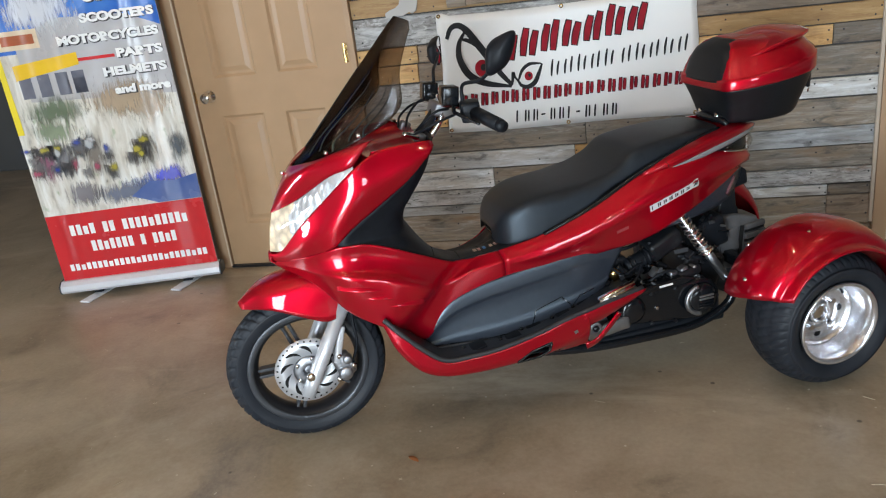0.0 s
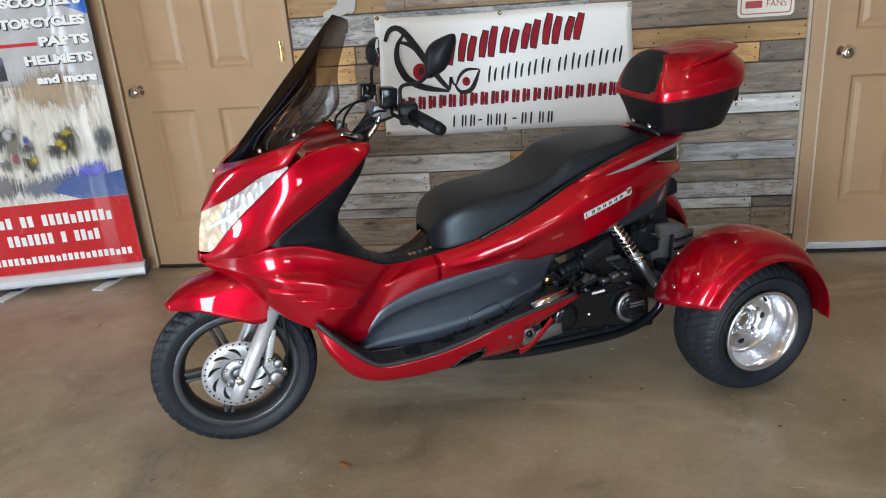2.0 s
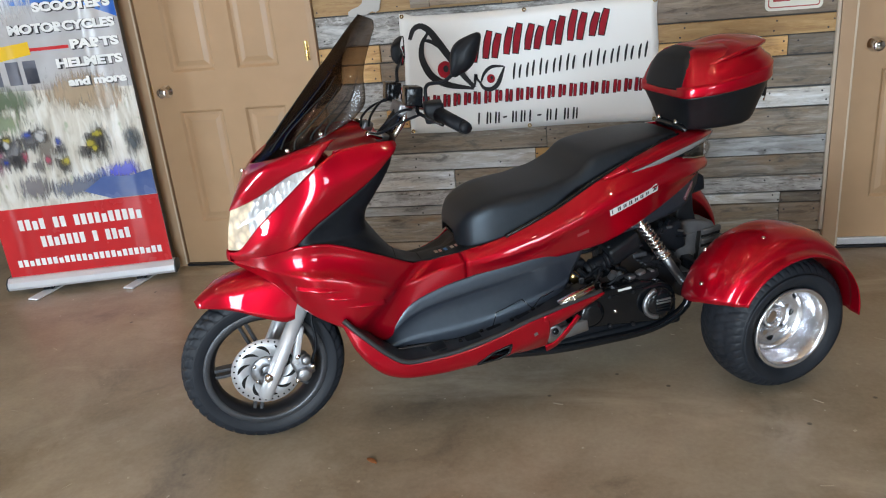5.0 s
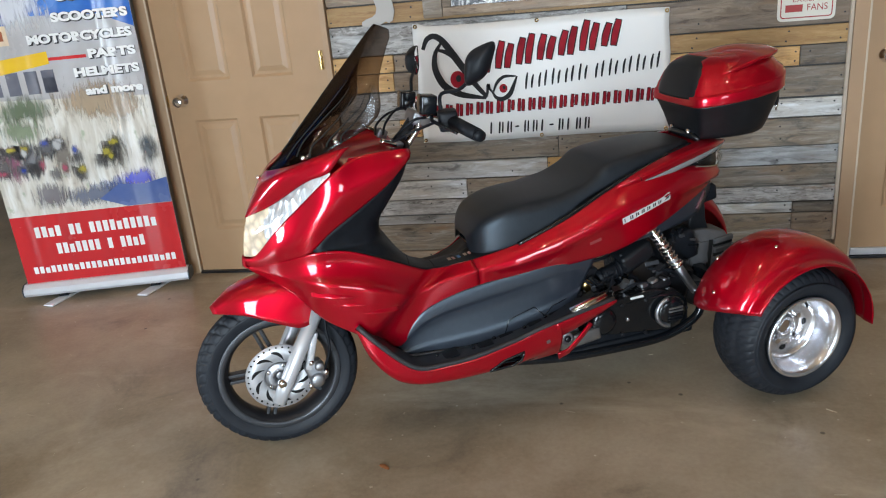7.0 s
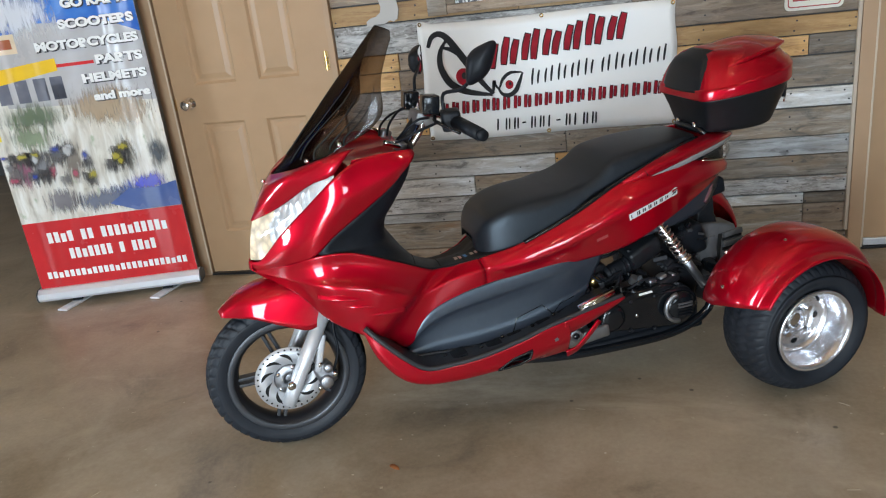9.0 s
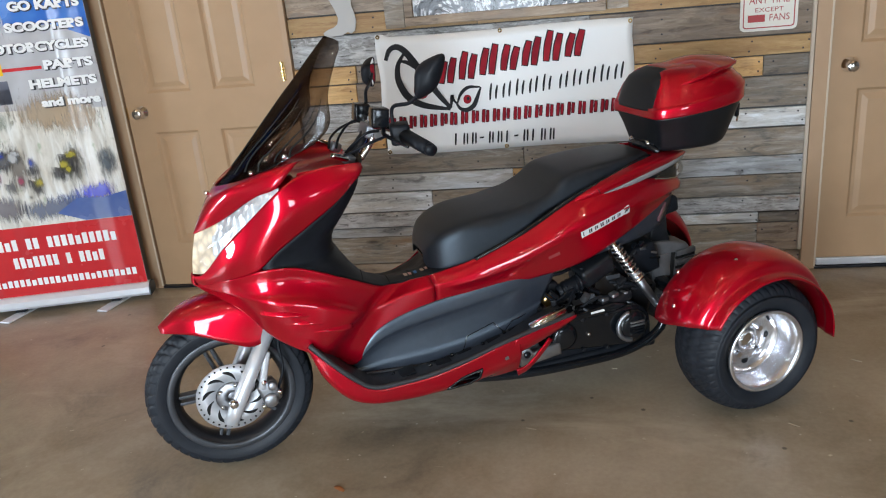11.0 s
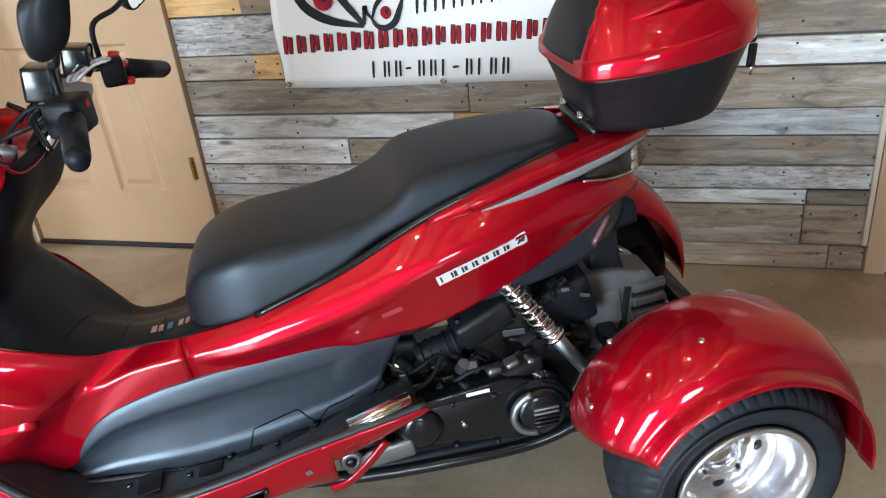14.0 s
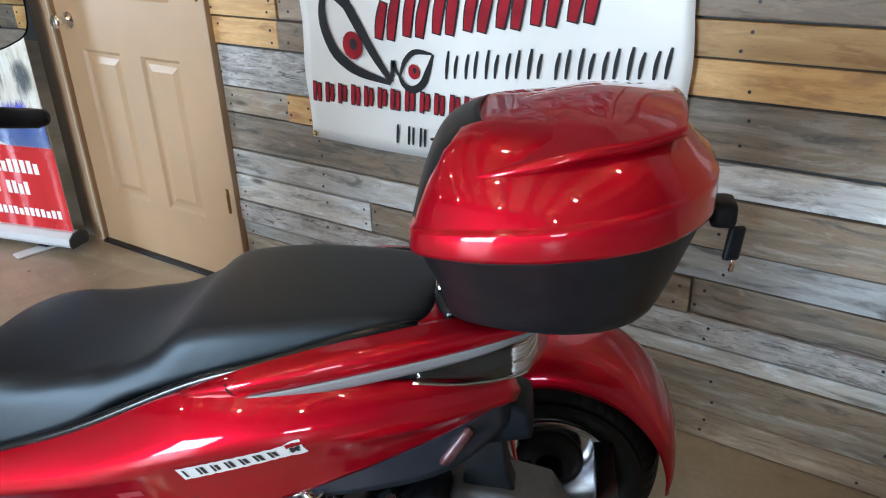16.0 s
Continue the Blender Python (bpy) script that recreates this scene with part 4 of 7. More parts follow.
for i, (x, z, w, h, c) in enumerate(((-0.40, 0.60, 0.16, 0.30, (0.16, 0.03, 0.07)), (-0.30, 0.62, 0.14, 0.30, (0.08, 0.08, 0.09)), (-0.30, 0.46, 0.26, 0.20, (0.10, 0.09, 0.10)), (-0.14, 0.60, 0.14, 0.36, (0.12, 0.10, 0.08)), (0.12, 0.62, 0.16, 0.30, (0.10, 0.09, 0.07)), (-0.38, 0.84, 0.30, 0.18, (0.16, 0.20, 0.12)), (0.16, 0.54, 0.24, 0.14, (0.04, 0.05, 0.45)), (0.30, 0.64, 0.12, 0.26, (0.02, 0.03, 0.04)))):
    layer_on_sheet("blurred_print", quad(x, min(x + w, R), z, z + h), make_smear("sheet_smear", c, tuple(min(1, k * 2.2 + 0.1) for k in c)), 4 + i)
# printed row of parked two-wheelers and the blue mat before them
layer_on_sheet("blue_mat", [(0.06, 0.512), (0.17, 0.585), (0.30, 0.575), (R, 0.60), (R, 0.456), (0.19, 0.456)], photo("sheet_mat", (0.05, 0.10, 0.30), (0.12, 0.17, 0.36)), 13)
prng = random.Random(8)
PRINT_INKS = [make_smear("sheet_bike_" + n, c, tuple(k * 0.6 for k in c)) for n, c in (("black", (0.07, 0.065, 0.07)), ("yellow", (0.62, 0.52, 0.08)), ("pink", (0.50, 0.12, 0.18)), ("white", (0.80, 0.80, 0.80)), ("blue", (0.06, 0.10, 0.42)), ("grey", (0.20, 0.19, 0.19)))]
for k in range(17):
    x = L + 0.03 + (R - L - 0.08) * prng.random() ** 1.6
    z = prng.choice((0.62, 0.68, 0.75, 0.80)) + prng.uniform(-0.02, 0.02)
    if z < 0.66 and x > 0.0:
        z += 0.06
    w, h = prng.uniform(0.07, 0.12), prng.uniform(0.09, 0.16)
    lean = prng.uniform(-0.012, 0.012)
    shape = [(-0.5, 0.05), (-0.2, -0.1), (0.15, 0.0), (0.45, -0.08), (0.6, 0.3), (0.35, 0.55), (0.5, 0.95), (0.1, 1.0), (0.0, 0.6), (-0.45, 0.7), (-0.6, 0.4)]
    pts = [(min(R, max(L, x + a * w * prng.uniform(0.8, 1.2) + lean * b)), z + b * h) for a, b in shape]
    layer_on_sheet("printed_scooter", pts, PRINT_INKS[0] if k % 3 else PRINT_INKS[5], 14 + 0.1 * k)
    for _ in range(1):
        ax, az, aw, ah = x + prng.uniform(-0.5, 0.3) * w, z + prng.uniform(0.1, 0.5) * h, w * prng.uniform(0.4, 0.8), h * prng.uniform(0.4, 0.7)
        ax = min(ax, R - aw)
        layer_on_sheet("printed_fairing", [(ax, az), (ax + aw, az + ah * 0.2), (ax + aw * 0.8, az + ah), (ax + aw * 0.1, az + ah * 0.8)], prng.choice(PRINT_INKS[1:]), 18 + 0.05 * k)
INK_WHITE = mat("sheet_white_ink", (0.86, 0.86, 0.85), 0.3)
INK_DARK = mat("sheet_shadow_ink", (0.015, 0.015, 0.018), 0.3)
for word, z, h, w in (("GO KARTS", 1.49, 0.040, 0.32), ("SCOOTERS", 1.398, 0.040, 0.355), ("MOTORCYCLES", 1.306, 0.040, 0.49), ("PARTS", 1.220, 0.040, 0.225), ("HELMETS", 1.137, 0.040, 0.31), ("and more", 1.047, 0.038, 0.275)):
    cx = R - 0.018 - w / 2
    for ink, dx, dz, b, y in ((INK_DARK, 0.003, -0.003, 0.0055, -0.0062), (INK_WHITE, 0, 0, 0.0030, -0.0074)):
        lettering(word, h * 1.35, Matrix.Translation((cx + dx, y, z + dz)) @ up_face, ink, stand, "lettering", w, 0.0003, b)
# street address and web address stand as plain bars
for z, h, x0, x1, n in ((0.334, 0.062, -0.31, 0.315, 18), (0.238, 0.062, -0.22, 0.235, 14), (0.140, 0.040, -0.365, 0.375, 25)):
    step = (x1 - x0) / n
    for k in range(n):
        if n == 18 and k in (4, 7) or n == 14 and k in (7, 9):
            continue
        part("white_bar", boxed(x0 + step * k + step * 0.14, x0 + step * (k + 0.84), -0.0034, -0.0028, z, z + h * (0.74 if k % 5 == 2 else 0.92)), INK_WHITE, stand, "", False)
case = [(-0.04, 0.03), (0.04, 0.03), (0.05, 0.045), (0.046, 0.075), (0.02, 0.09), (-0.02, 0.09), (-0.046, 0.072), (-0.05, 0.045)]
cb = prism([(a, b) for a, b in case], -SW, SW, 0)
part("case", cb, PALE_METAL, stand, "pale brushed aluminium case", False)
for sx in (-1, 1):
    part("end_cap", prism([(a * 1.06, 0.058 + (b - 0.058) * 1.06) for a, b in case], sx * SW, sx * (SW + 0.006), 0), GREY_PLASTIC, stand, "", False)
    part("foot", block(0.062, 0.21, 0.008, pose(sx * 0.24, -0.035, 0.005, 0, 0, -24), 0.003), PALE_METAL, stand, "", False)
    part("foot_pad", block(0.05, 0.05, 0.02, pose(sx * 0.24, 0.0, 0.02), 0.003), BLACK, stand, "", False)
part("top_rail", boxed(-SW + 0.008, SW - 0.008, -0.008, 0.008, 1.995, 2.02, 0.003), SILVER, stand, "", False)
part("pole", tube([(0, 0.025, 0.05), (0, 0.025, 2.0)], 0.009, 10), SILVER, stand)

# ---------------------------------------------------------------- three-wheeled scooter
# own axes: x back from the front axle, left side towards -y, z up
trike = empty("trike_scooter", pose(0.185, 2.539, 0, 0, 0, 26.2), "glossy candy-red three-wheeled scooter with smoked windscreen and top box on concrete", "scooter")


def both(sec):
    """A half section given from the left edge to the middle, carried across to the right."""
    return sec + [(p[0], -p[1], p[2]) for p in reversed(sec[:-1])]


def sym(half, nu, nv, thick=0.0):
    return loft([both(h) for h in half], nu, nv, 1, thick)


def pair(name, sections, nu, nv, material, thick=0.003, label=""):
    return [part(name, loft(sections, nu, nv, s, thick), material, trike, label) for s in (1, -1)]


# ---- front wheel

def tyre_bm(cx, cy, cz, R, r, w, shoulder, blocks=40, skew=0.25, depth=0.006):
    """Tyre turned round: outer radius R, bead radius r, width w, grooves cut across its tread."""
    h = w / 2
    half = [(r, -h * 0.72, 0), (r + 0.006, -h * 0.80, 0), (r + (R - r) * 0.35, -h * 0.97, 0), (r + (R - r) * 0.6, -h, 0), (R - shoulder, -h * 0.94, 0), (R - shoulder * 0.45, -h * 0.79, 0), (R - shoulder * 0.12, -h * 0.42, 0), (R, 0, 0)]
    prof = spline(half + [(a, -b, 0) for a, b, c in reversed(half[:-1])], 45)
    n = blocks * 8
    rows = []
    for k in range(n):
        a = 2 * math.pi * k / n
        row = []
        for q, (rr, y, zero) in enumerate(prof):
            tread = rr > R - shoulder * 0.80
            phase = (k / 8 + skew * abs(y) / h * 4 + (0.5 if y > 0 else 0)) % 1
            mid = abs(y) < h * 0.06 or 0.40 < abs(y) / h < 0.50
            cut = depth if tread and (phase < 0.24 or mid) else 0
            row.append((cx + (rr - cut) * math.cos(a), cy + y, cz + (rr - cut) * math.sin(a)))
        rows.append(row)
    bm = grid_bm(rows, close_u=True, close_v=True)
    bmesh.ops.recalc_face_normals(bm, faces=bm.faces)
    return bm


FR, FC = 0.262, (0.0, 0.0, 0.284)
hoop = [(0.166, -0.030), (0.178, -0.038), (0.184, -0.043), (0.194, -0.043), (0.197, -0.036), (0.180, -0.026), (0.172, 0.0), (0.180, 0.026), (0.197, 0.036), (0.194, 0.043), (0.184, 0.043), (0.178, 0.038), (0.166, 0.030), (0.158, 0.0)]
front_wheel = part("front_wheel", lathe(hoop, 64, True, FC), RIM_BLACK, trike, "dark grey cast front wheel with paired spokes")
part("tyre", tyre_bm(*FC, FR, 0.190, 0.100, 0.036, 42, 0.22), RUBBER, front_wheel, "black rubber tyre")
for y0, y1 in ((-0.0440, -0.0415), (0.0415, 0.0440)):
    part("rim_lip", lathe([(0.176, y0 + 0.001), (0.186, y0), (0.1955, y0), (0.1975, (y0 + y1) / 2), (0.1955, y1), (0.176, y1)], 64, True, FC), RIM_GREY, front_wheel, "grey rim lip")
for k in range(5):
    a = radians(72 * k + 36)
    for off in (-0.011, 0.011):
        d, e = Vector((math.cos(a), 0, math.sin(a))), Vector((-math.sin(a), 0, math.cos(a)))
        c = Vector(FC)
        m = Matrix((( e.x, 0, d.x, 0), (0, 1, 0, 0), (e.z, 0, d.z, 0), (0, 0, 0, 1)))
        b = block(0.011, 0.03, 0.145, m, 0.003)
        bmesh.ops.translate(b, verts=b.verts, vec=c + d * 0.10 + e * off)
        part("spoke", b, RIM_GREY, front_wheel, "", False)
part("hub", lathe([(0.0, -0.055), (0.028, -0.055), (0.04, -0.04), (0.046, 0.0), (0.04, 0.04), (0.028, 0.055), (0.0, 0.055)], 28, False, FC), CAST, front_wheel)
disc = part("brake_disc", lathe([(0.052, -0.060), (0.112, -0.060), (0.112, -0.0565), (0.052, -0.0565)], 64, True, FC), STEEL, front_wheel, "drilled steel brake disc")
hb = bmesh.new()
for ring, cnt, rr in ((0.103, 32, 0.0032),):
    for k in range(cnt):
        a = 2 * math.pi * k / cnt
        join(hb, lathe([(0.0, -0.0606), (rr, -0.0606), (rr, -0.0600)], 8, False, (FC[0] + ring * math.cos(a), 0, FC[2] + ring * math.sin(a))))
part("drillings", hb, GLOSS_BLACK, disc, "dark drilled holes", False)
for k in range(10):
    a0 = 2 * math.pi * k / 10
    pts = [(FC[0] + r * math.cos(a0 + t), -0.0606, FC[2] + r * math.sin(a0 + t)) for r, t in ((0.058, 0.0), (0.070, 0.12), (0.082, 0.30), (0.091, 0.52))]
    c = spline(pts, 9)
    rows = []
    for i, p in enumerate(c):
        w = 0.0070 * math.sin(math.pi * (i + 0.6) / 9.4)
        q = Vector((p[0] - FC[0], 0, p[2] - FC[2])).normalized()
        rows.append([tuple(Vector(p) - q * w), tuple(Vector(p) + q * w)])
    sb = grid_bm(rows)
    bmesh.ops.recalc_face_normals(sb, faces=sb.faces)
    if sb.faces[:][0].normal.y > 0:
        bmesh.ops.reverse_faces(sb, faces=sb.faces)
    part("vent_slot", sb, HOLE_BLACK, disc, "", False)
part("carrier", lathe([(0.018, -0.064), (0.030, -0.066), (0.050, -0.0618), (0.054, -0.0565), (0.018, -0.056)], 10, True, FC), CAST, disc)
for k in range(5):
    a = 2 * math.pi * k / 5
    part("disc_bolt", lathe([(0, -0.07), (0.006, -0.07), (0.007, -0.063), (0, -0.063)], 8, False, (FC[0] + 0.044 * math.cos(a), 0, FC[2] + 0.044 * math.sin(a))), CHROME, disc)

for s in (1, -1):
    leg = part("fork_leg", vtube([(-0.02, 0.090, 0.212), (0.004, 0.090, 0.257), (0.15, 0.090, 0.515)], 0.0225, 18, None, 0.0235, s), SILVER, trike, "silver fork slider")
    part("stanchion", vtube([(0.15, 0.085, 0.51), (0.26, 0.085, 0.72)], 0.017, 14, None, None, s), CHROME, leg)
    part("axle_cap", lathe([(0, -0.012), (0.013, -0.012), (0.014, 0.01), (0, 0.01)], 14, False, (0.0, -s * 0.105, 0.284)), CHROME, leg)
cal = part("brake_caliper", block(0.060, 0.045, 0.080, pose(0.112, -0.072, 0.285, 0, -18, 0), 0.014), CAST, trike, "bare cast brake caliper")
for x, z, r in ((0.112, 0.262, 0.024), (0.124, 0.310, 0.016)):
    part("piston_housing", lathe([(0, -0.108), (r * 0.7, -0.108), (r * 0.95, -0.104), (r, -0.095), (r, -0.08), (0, -0.08)], 20, False, (x, 0, z)), CAST, cal, "round cast piston housing")
for x, z in ((0.088, 0.246), (0.142, 0.285), (0.100, 0.328)):
    part("caliper_bolt", lathe([(0, -0.104), (0.008, -0.104), (0.009, -0.085), (0, -0.085)], 10, False, (x, 0, z)), CHROME, cal)
part("caliper_bracket", block(0.022, 0.02, 0.13, pose(0.108, -0.088, 0.365, 0, 16, 0), 0.006), SILVER, cal)
part("brake_hose", vtube([(0.14, 0.085, 0.29), (0.165, 0.09, 0.36), (0.165, 0.075, 0.45), (0.2, 0.05, 0.6)], 0.005, 8, 16), BLACK, cal)

part("front_fender", sym([
    [(-0.168, 0.034, 0.532), (-0.172, 0.02, 0.540), (-0.176, 0, 0.545)],
    [(-0.075, 0.088, 0.528), (-0.09, 0.062, 0.582), (-0.098, 0, 0.598)],
    [(0.020, 0.108, 0.488), (0.005, 0.078, 0.592), (-0.005, 0, 0.620)],
    [(0.085, 0.113, 0.462), (0.095, 0.085, 0.595), (0.095, 0, 0.625)],
    [(0.135, 0.108, 0.475), (0.16, 0.08, 0.575), (0.17, 0, 0.60)],
    [(0.22, 0.09, 0.50), (0.23, 0.07, 0.55), (0.24, 0, 0.57)]], 26, 25, 0.003), RED, trike, "glossy red front mudguard")

# ---- front cowl
pair("front_cowl", [
    [(-0.046, 0.010, 0.686), (-0.046, 0.012, 0.678), (-0.040, 0.014, 0.664)],
    [(-0.010, 0.054, 0.700), (-0.006, 0.068, 0.690), (0.000, 0.072, 0.672)],
    [(0.060, 0.127, 0.792), (0.064, 0.152, 0.745), (0.068, 0.148, 0.700)],
    [(0.140, 0.180, 0.873), (0.140, 0.206, 0.800), (0.135, 0.198, 0.728)],
    [(0.228, 0.213, 0.953), (0.226, 0.224, 0.870), (0.205, 0.205, 0.782)],
    [(0.300, 0.194, 0.986), (0.318, 0.216, 0.912), (0.300, 0.202, 0.838)],
    [(0.380, 0.187, 0.993), (0.400, 0.206, 0.940), (0.388, 0.198, 0.893)],
    [(0.470, 0.176, 0.988), (0.472, 0.190, 0.972), (0.462, 0.190, 0.955)]], 40, 18, RED)
part("nose_panel", sym([
    [(-0.018, 0.004, 0.813), (-0.019, 0.002, 0.813), (-0.020, 0, 0.813)],
    [(0.034, 0.064, 0.844), (0.012, 0.040, 0.856), (0.000, 0, 0.850)],
    [(0.085, 0.107, 0.878), (0.045, 0.070, 0.897), (0.018, 0, 0.884)],
    [(0.160, 0.170, 0.934), (0.100, 0.115, 0.954), (0.036, 0, 0.914)],
    [(0.222, 0.205, 0.958), (0.200, 0.172, 0.998), (0.052, 0, 0.934)],
    [(0.262, 0.200, 0.992), (0.250, 0.178, 1.014), (0.060, 0, 0.943)],
    [(0.292, 0.188, 1.019), (0.290, 0.184, 1.022), (0.066, 0, 0.948)]], 34, 33, 0.003), RED, trike, "glossy red nose panel with pointed ears")
part("nose_beak", sym([
    [(-0.040, 0.018, 0.690), (-0.045, 0.009, 0.690), (-0.047, 0, 0.690)],
    [(-0.042, 0.020, 0.678), (-0.048, 0.010, 0.676), (-0.050, 0, 0.675)],
    [(-0.038, 0.024, 0.660), (-0.042, 0.012, 0.656), (-0.044, 0, 0.655)],
    [(0.02, 0.06, 0.640), (0.02, 0.03, 0.632), (0.02, 0, 0.630)]], 16, 15, 0.003), RED, trike)
for s in (1, -1):
    up = [(-0.018, 0.004, 0.812), (0.006, 0.032, 0.826), (0.034, 0.062, 0.842), (0.085, 0.105, 0.876), (0.160, 0.168, 0.932), (0.228, 0.210, 0.960)]
    low = [(-0.046, 0.004, 0.690), (-0.014, 0.050, 0.700), (0.022, 0.088, 0.736), (0.060, 0.126, 0.794), (0.140, 0.179, 0.875), (0.228, 0.212, 0.954)]
    secs = [[a, (0.5 * (a[0] + b[0]) - 0.004 * (1 - k / 5), 0.5 * (a[1] + b[1]) + 0.012 * (1 - k / 5.5), 0.5 * (a[2] + b[2])), b] for k, (a, b) in enumerate(zip(up, low))]
    lens = part("headlight", loft(secs, 34, 10, s), CLEAR, trike, "clear headlight lens, lit")
    lens.visible_shadow = False
    back = [[(p[0] + 0.002, p[1] - 0.003, p[2]) for p in c] for c in secs]
    part("reflector", loft(back[2:], 24, 8, s), REFLECTOR, lens, "bright faceted reflector")
    g = [spline(c, 5) for c in back]
    def between(k, f, g=g):
        return [tuple((1 - f) * a + f * b for a, b in zip(p, q)) for p, q in zip(g[k], g[k + 1])]
    part("lamp", loft([g[0], g[1], g[2], between(2, 0.35)], 12, 8, s), HEADLIGHT_GLOW, lens, "warm lit lamp chamber")

def scooped(top, mid, low, hollow):
    """A section hollowed between its top edge and a ridge at mid, plain below."""
    def lerp(a, b, f, out):
        return (a[0] + (b[0] - a[0]) * f, a[1] + (b[1] - a[1]) * f + out, a[2] + (b[2] - a[2]) * f)
    return [top, lerp(top, mid, 0.4, -hollow), lerp(top, mid, 0.82, -hollow * 0.8), mid, lerp(mid, low, 0.12, hollow * 0.2), lerp(mid, low, 0.5, hollow * 0.3), low]


lower_cowls = pair("lower_cowl", [
    scooped((-0.036, 0.018, 0.660), (-0.036, 0.019, 0.656), (-0.034, 0.018, 0.650), 0.0),
    scooped((0.060, 0.148, 0.700), (0.062, 0.152, 0.655), (0.070, 0.125, 0.600), 0.002),
    scooped((0.150, 0.200, 0.728), (0.150, 0.222, 0.640), (0.155, 0.195, 0.512), 0.012),
    scooped((0.250, 0.200, 0.716), (0.262, 0.234, 0.612), (0.255, 0.222, 0.445), 0.018),
    scooped((0.370, 0.192, 0.660), (0.330, 0.234, 0.585), (0.258, 0.224, 0.437), 0.016),
    scooped((0.480, 0.155, 0.596), (0.402, 0.219, 0.545), (0.285, 0.216, 0.432), 0.010),
    scooped((0.520, 0.130, 0.581), (0.436, 0.176, 0.526), (0.322, 0.180, 0.402), 0.002),
    scooped((0.565, 0.120, 0.575), (0.482, 0.166, 0.528), (0.385, 0.166, 0.356), 0.0),
    scooped((0.605, 0.130, 0.580), (0.560, 0.168, 0.550), (0.482, 0.166, 0.458), 0.0),
    scooped((0.650, 0.146, 0.589), (0.657, 0.178, 0.564), (0.660, 0.170, 0.504), 0.0)], 64, 36, RED)
for s in (1, -1):
    for k in range(3):
        x, z = 0.125 + 0.045 * k, 0.600 - 0.034 * k
        part("vent_fin", loft([
            [(x, 0.206, z + 0.010), (x, 0.210, z + 0.001), (x, 0.210, z - 0.001), (x, 0.204, z - 0.003)],
            [(x + 0.06, 0.226, z + 0.008), (x + 0.06, 0.2350, z - 0.008), (x + 0.06, 0.2350, z - 0.0105), (x + 0.06, 0.222, z - 0.012)],
            [(x + 0.125, 0.228, z - 0.002), (x + 0.125, 0.2345, z - 0.018), (x + 0.125, 0.2345, z - 0.020), (x + 0.125, 0.222, z - 0.021)],
            [(x + 0.165, 0.222, z - 0.014), (x + 0.165, 0.224, z - 0.024), (x + 0.165, 0.224, z - 0.0255), (x + 0.165, 0.218, z - 0.0265)]], 16, 13, s, 0.003), RED, trike)

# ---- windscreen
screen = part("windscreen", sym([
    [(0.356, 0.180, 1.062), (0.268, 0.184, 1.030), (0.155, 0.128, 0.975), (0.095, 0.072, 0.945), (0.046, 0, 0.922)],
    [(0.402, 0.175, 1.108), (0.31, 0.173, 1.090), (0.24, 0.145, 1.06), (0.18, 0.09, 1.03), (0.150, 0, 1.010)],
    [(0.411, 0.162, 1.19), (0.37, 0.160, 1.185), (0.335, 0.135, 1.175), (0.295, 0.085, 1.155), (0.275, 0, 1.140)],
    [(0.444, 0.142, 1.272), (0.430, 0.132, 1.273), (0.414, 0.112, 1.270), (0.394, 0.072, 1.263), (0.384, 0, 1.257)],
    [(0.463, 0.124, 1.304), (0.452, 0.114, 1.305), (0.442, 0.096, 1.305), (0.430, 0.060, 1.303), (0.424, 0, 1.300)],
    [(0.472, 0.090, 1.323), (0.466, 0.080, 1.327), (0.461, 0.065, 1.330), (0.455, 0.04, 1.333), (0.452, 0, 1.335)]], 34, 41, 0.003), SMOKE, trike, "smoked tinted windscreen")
for s in (1, -1):
    for line in (
            [(0.276, 0.187, 1.034), (0.284, 0.180, 1.056), (0.327, 0.179, 1.089), (0.367, 0.174, 1.130), (0.389, 0.166, 1.181)],
            [(0.236, 0.168, 1.026), (0.246, 0.165, 1.043), (0.286, 0.171, 1.078), (0.342, 0.172, 1.122), (0.371, 0.168, 1.168)],
            [(0.189, 0.144, 1.000), (0.199, 0.134, 1.026), (0.239, 0.146, 1.060), (0.294, 0.156, 1.110), (0.334, 0.155, 1.156)],
            [(0.155, 0.105, 0.998), (0.182, 0.087, 1.034), (0.241, 0.106, 1.091), (0.305, 0.127, 1.149), (0.335, 0.125, 1.184)],
            [(0.127, 0.059, 0.984), (0.168, 0.052, 1.027), (0.229, 0.074, 1.088), (0.286, 0.088, 1.146), (0.335, 0.095, 1.196)]):
        part("screen_wave", vtube(line, 0.0028, 6, 24, 0.0008, s), HOLE_BLACK, screen, "dark wavy line on the screen")
for p in ((0.168, 0.146, 1.000), (0.262, 0.192, 1.042), (0.040, 0.0, 0.930)):
    for s in ((1, -1) if p[1] else (1,)):
        q = Vector(side(p, s))
        b = block(0.013, 0.013, 0.013, Matrix.Translation(q), 0.005)
        part("screen_bolt", b, CHROME, screen)

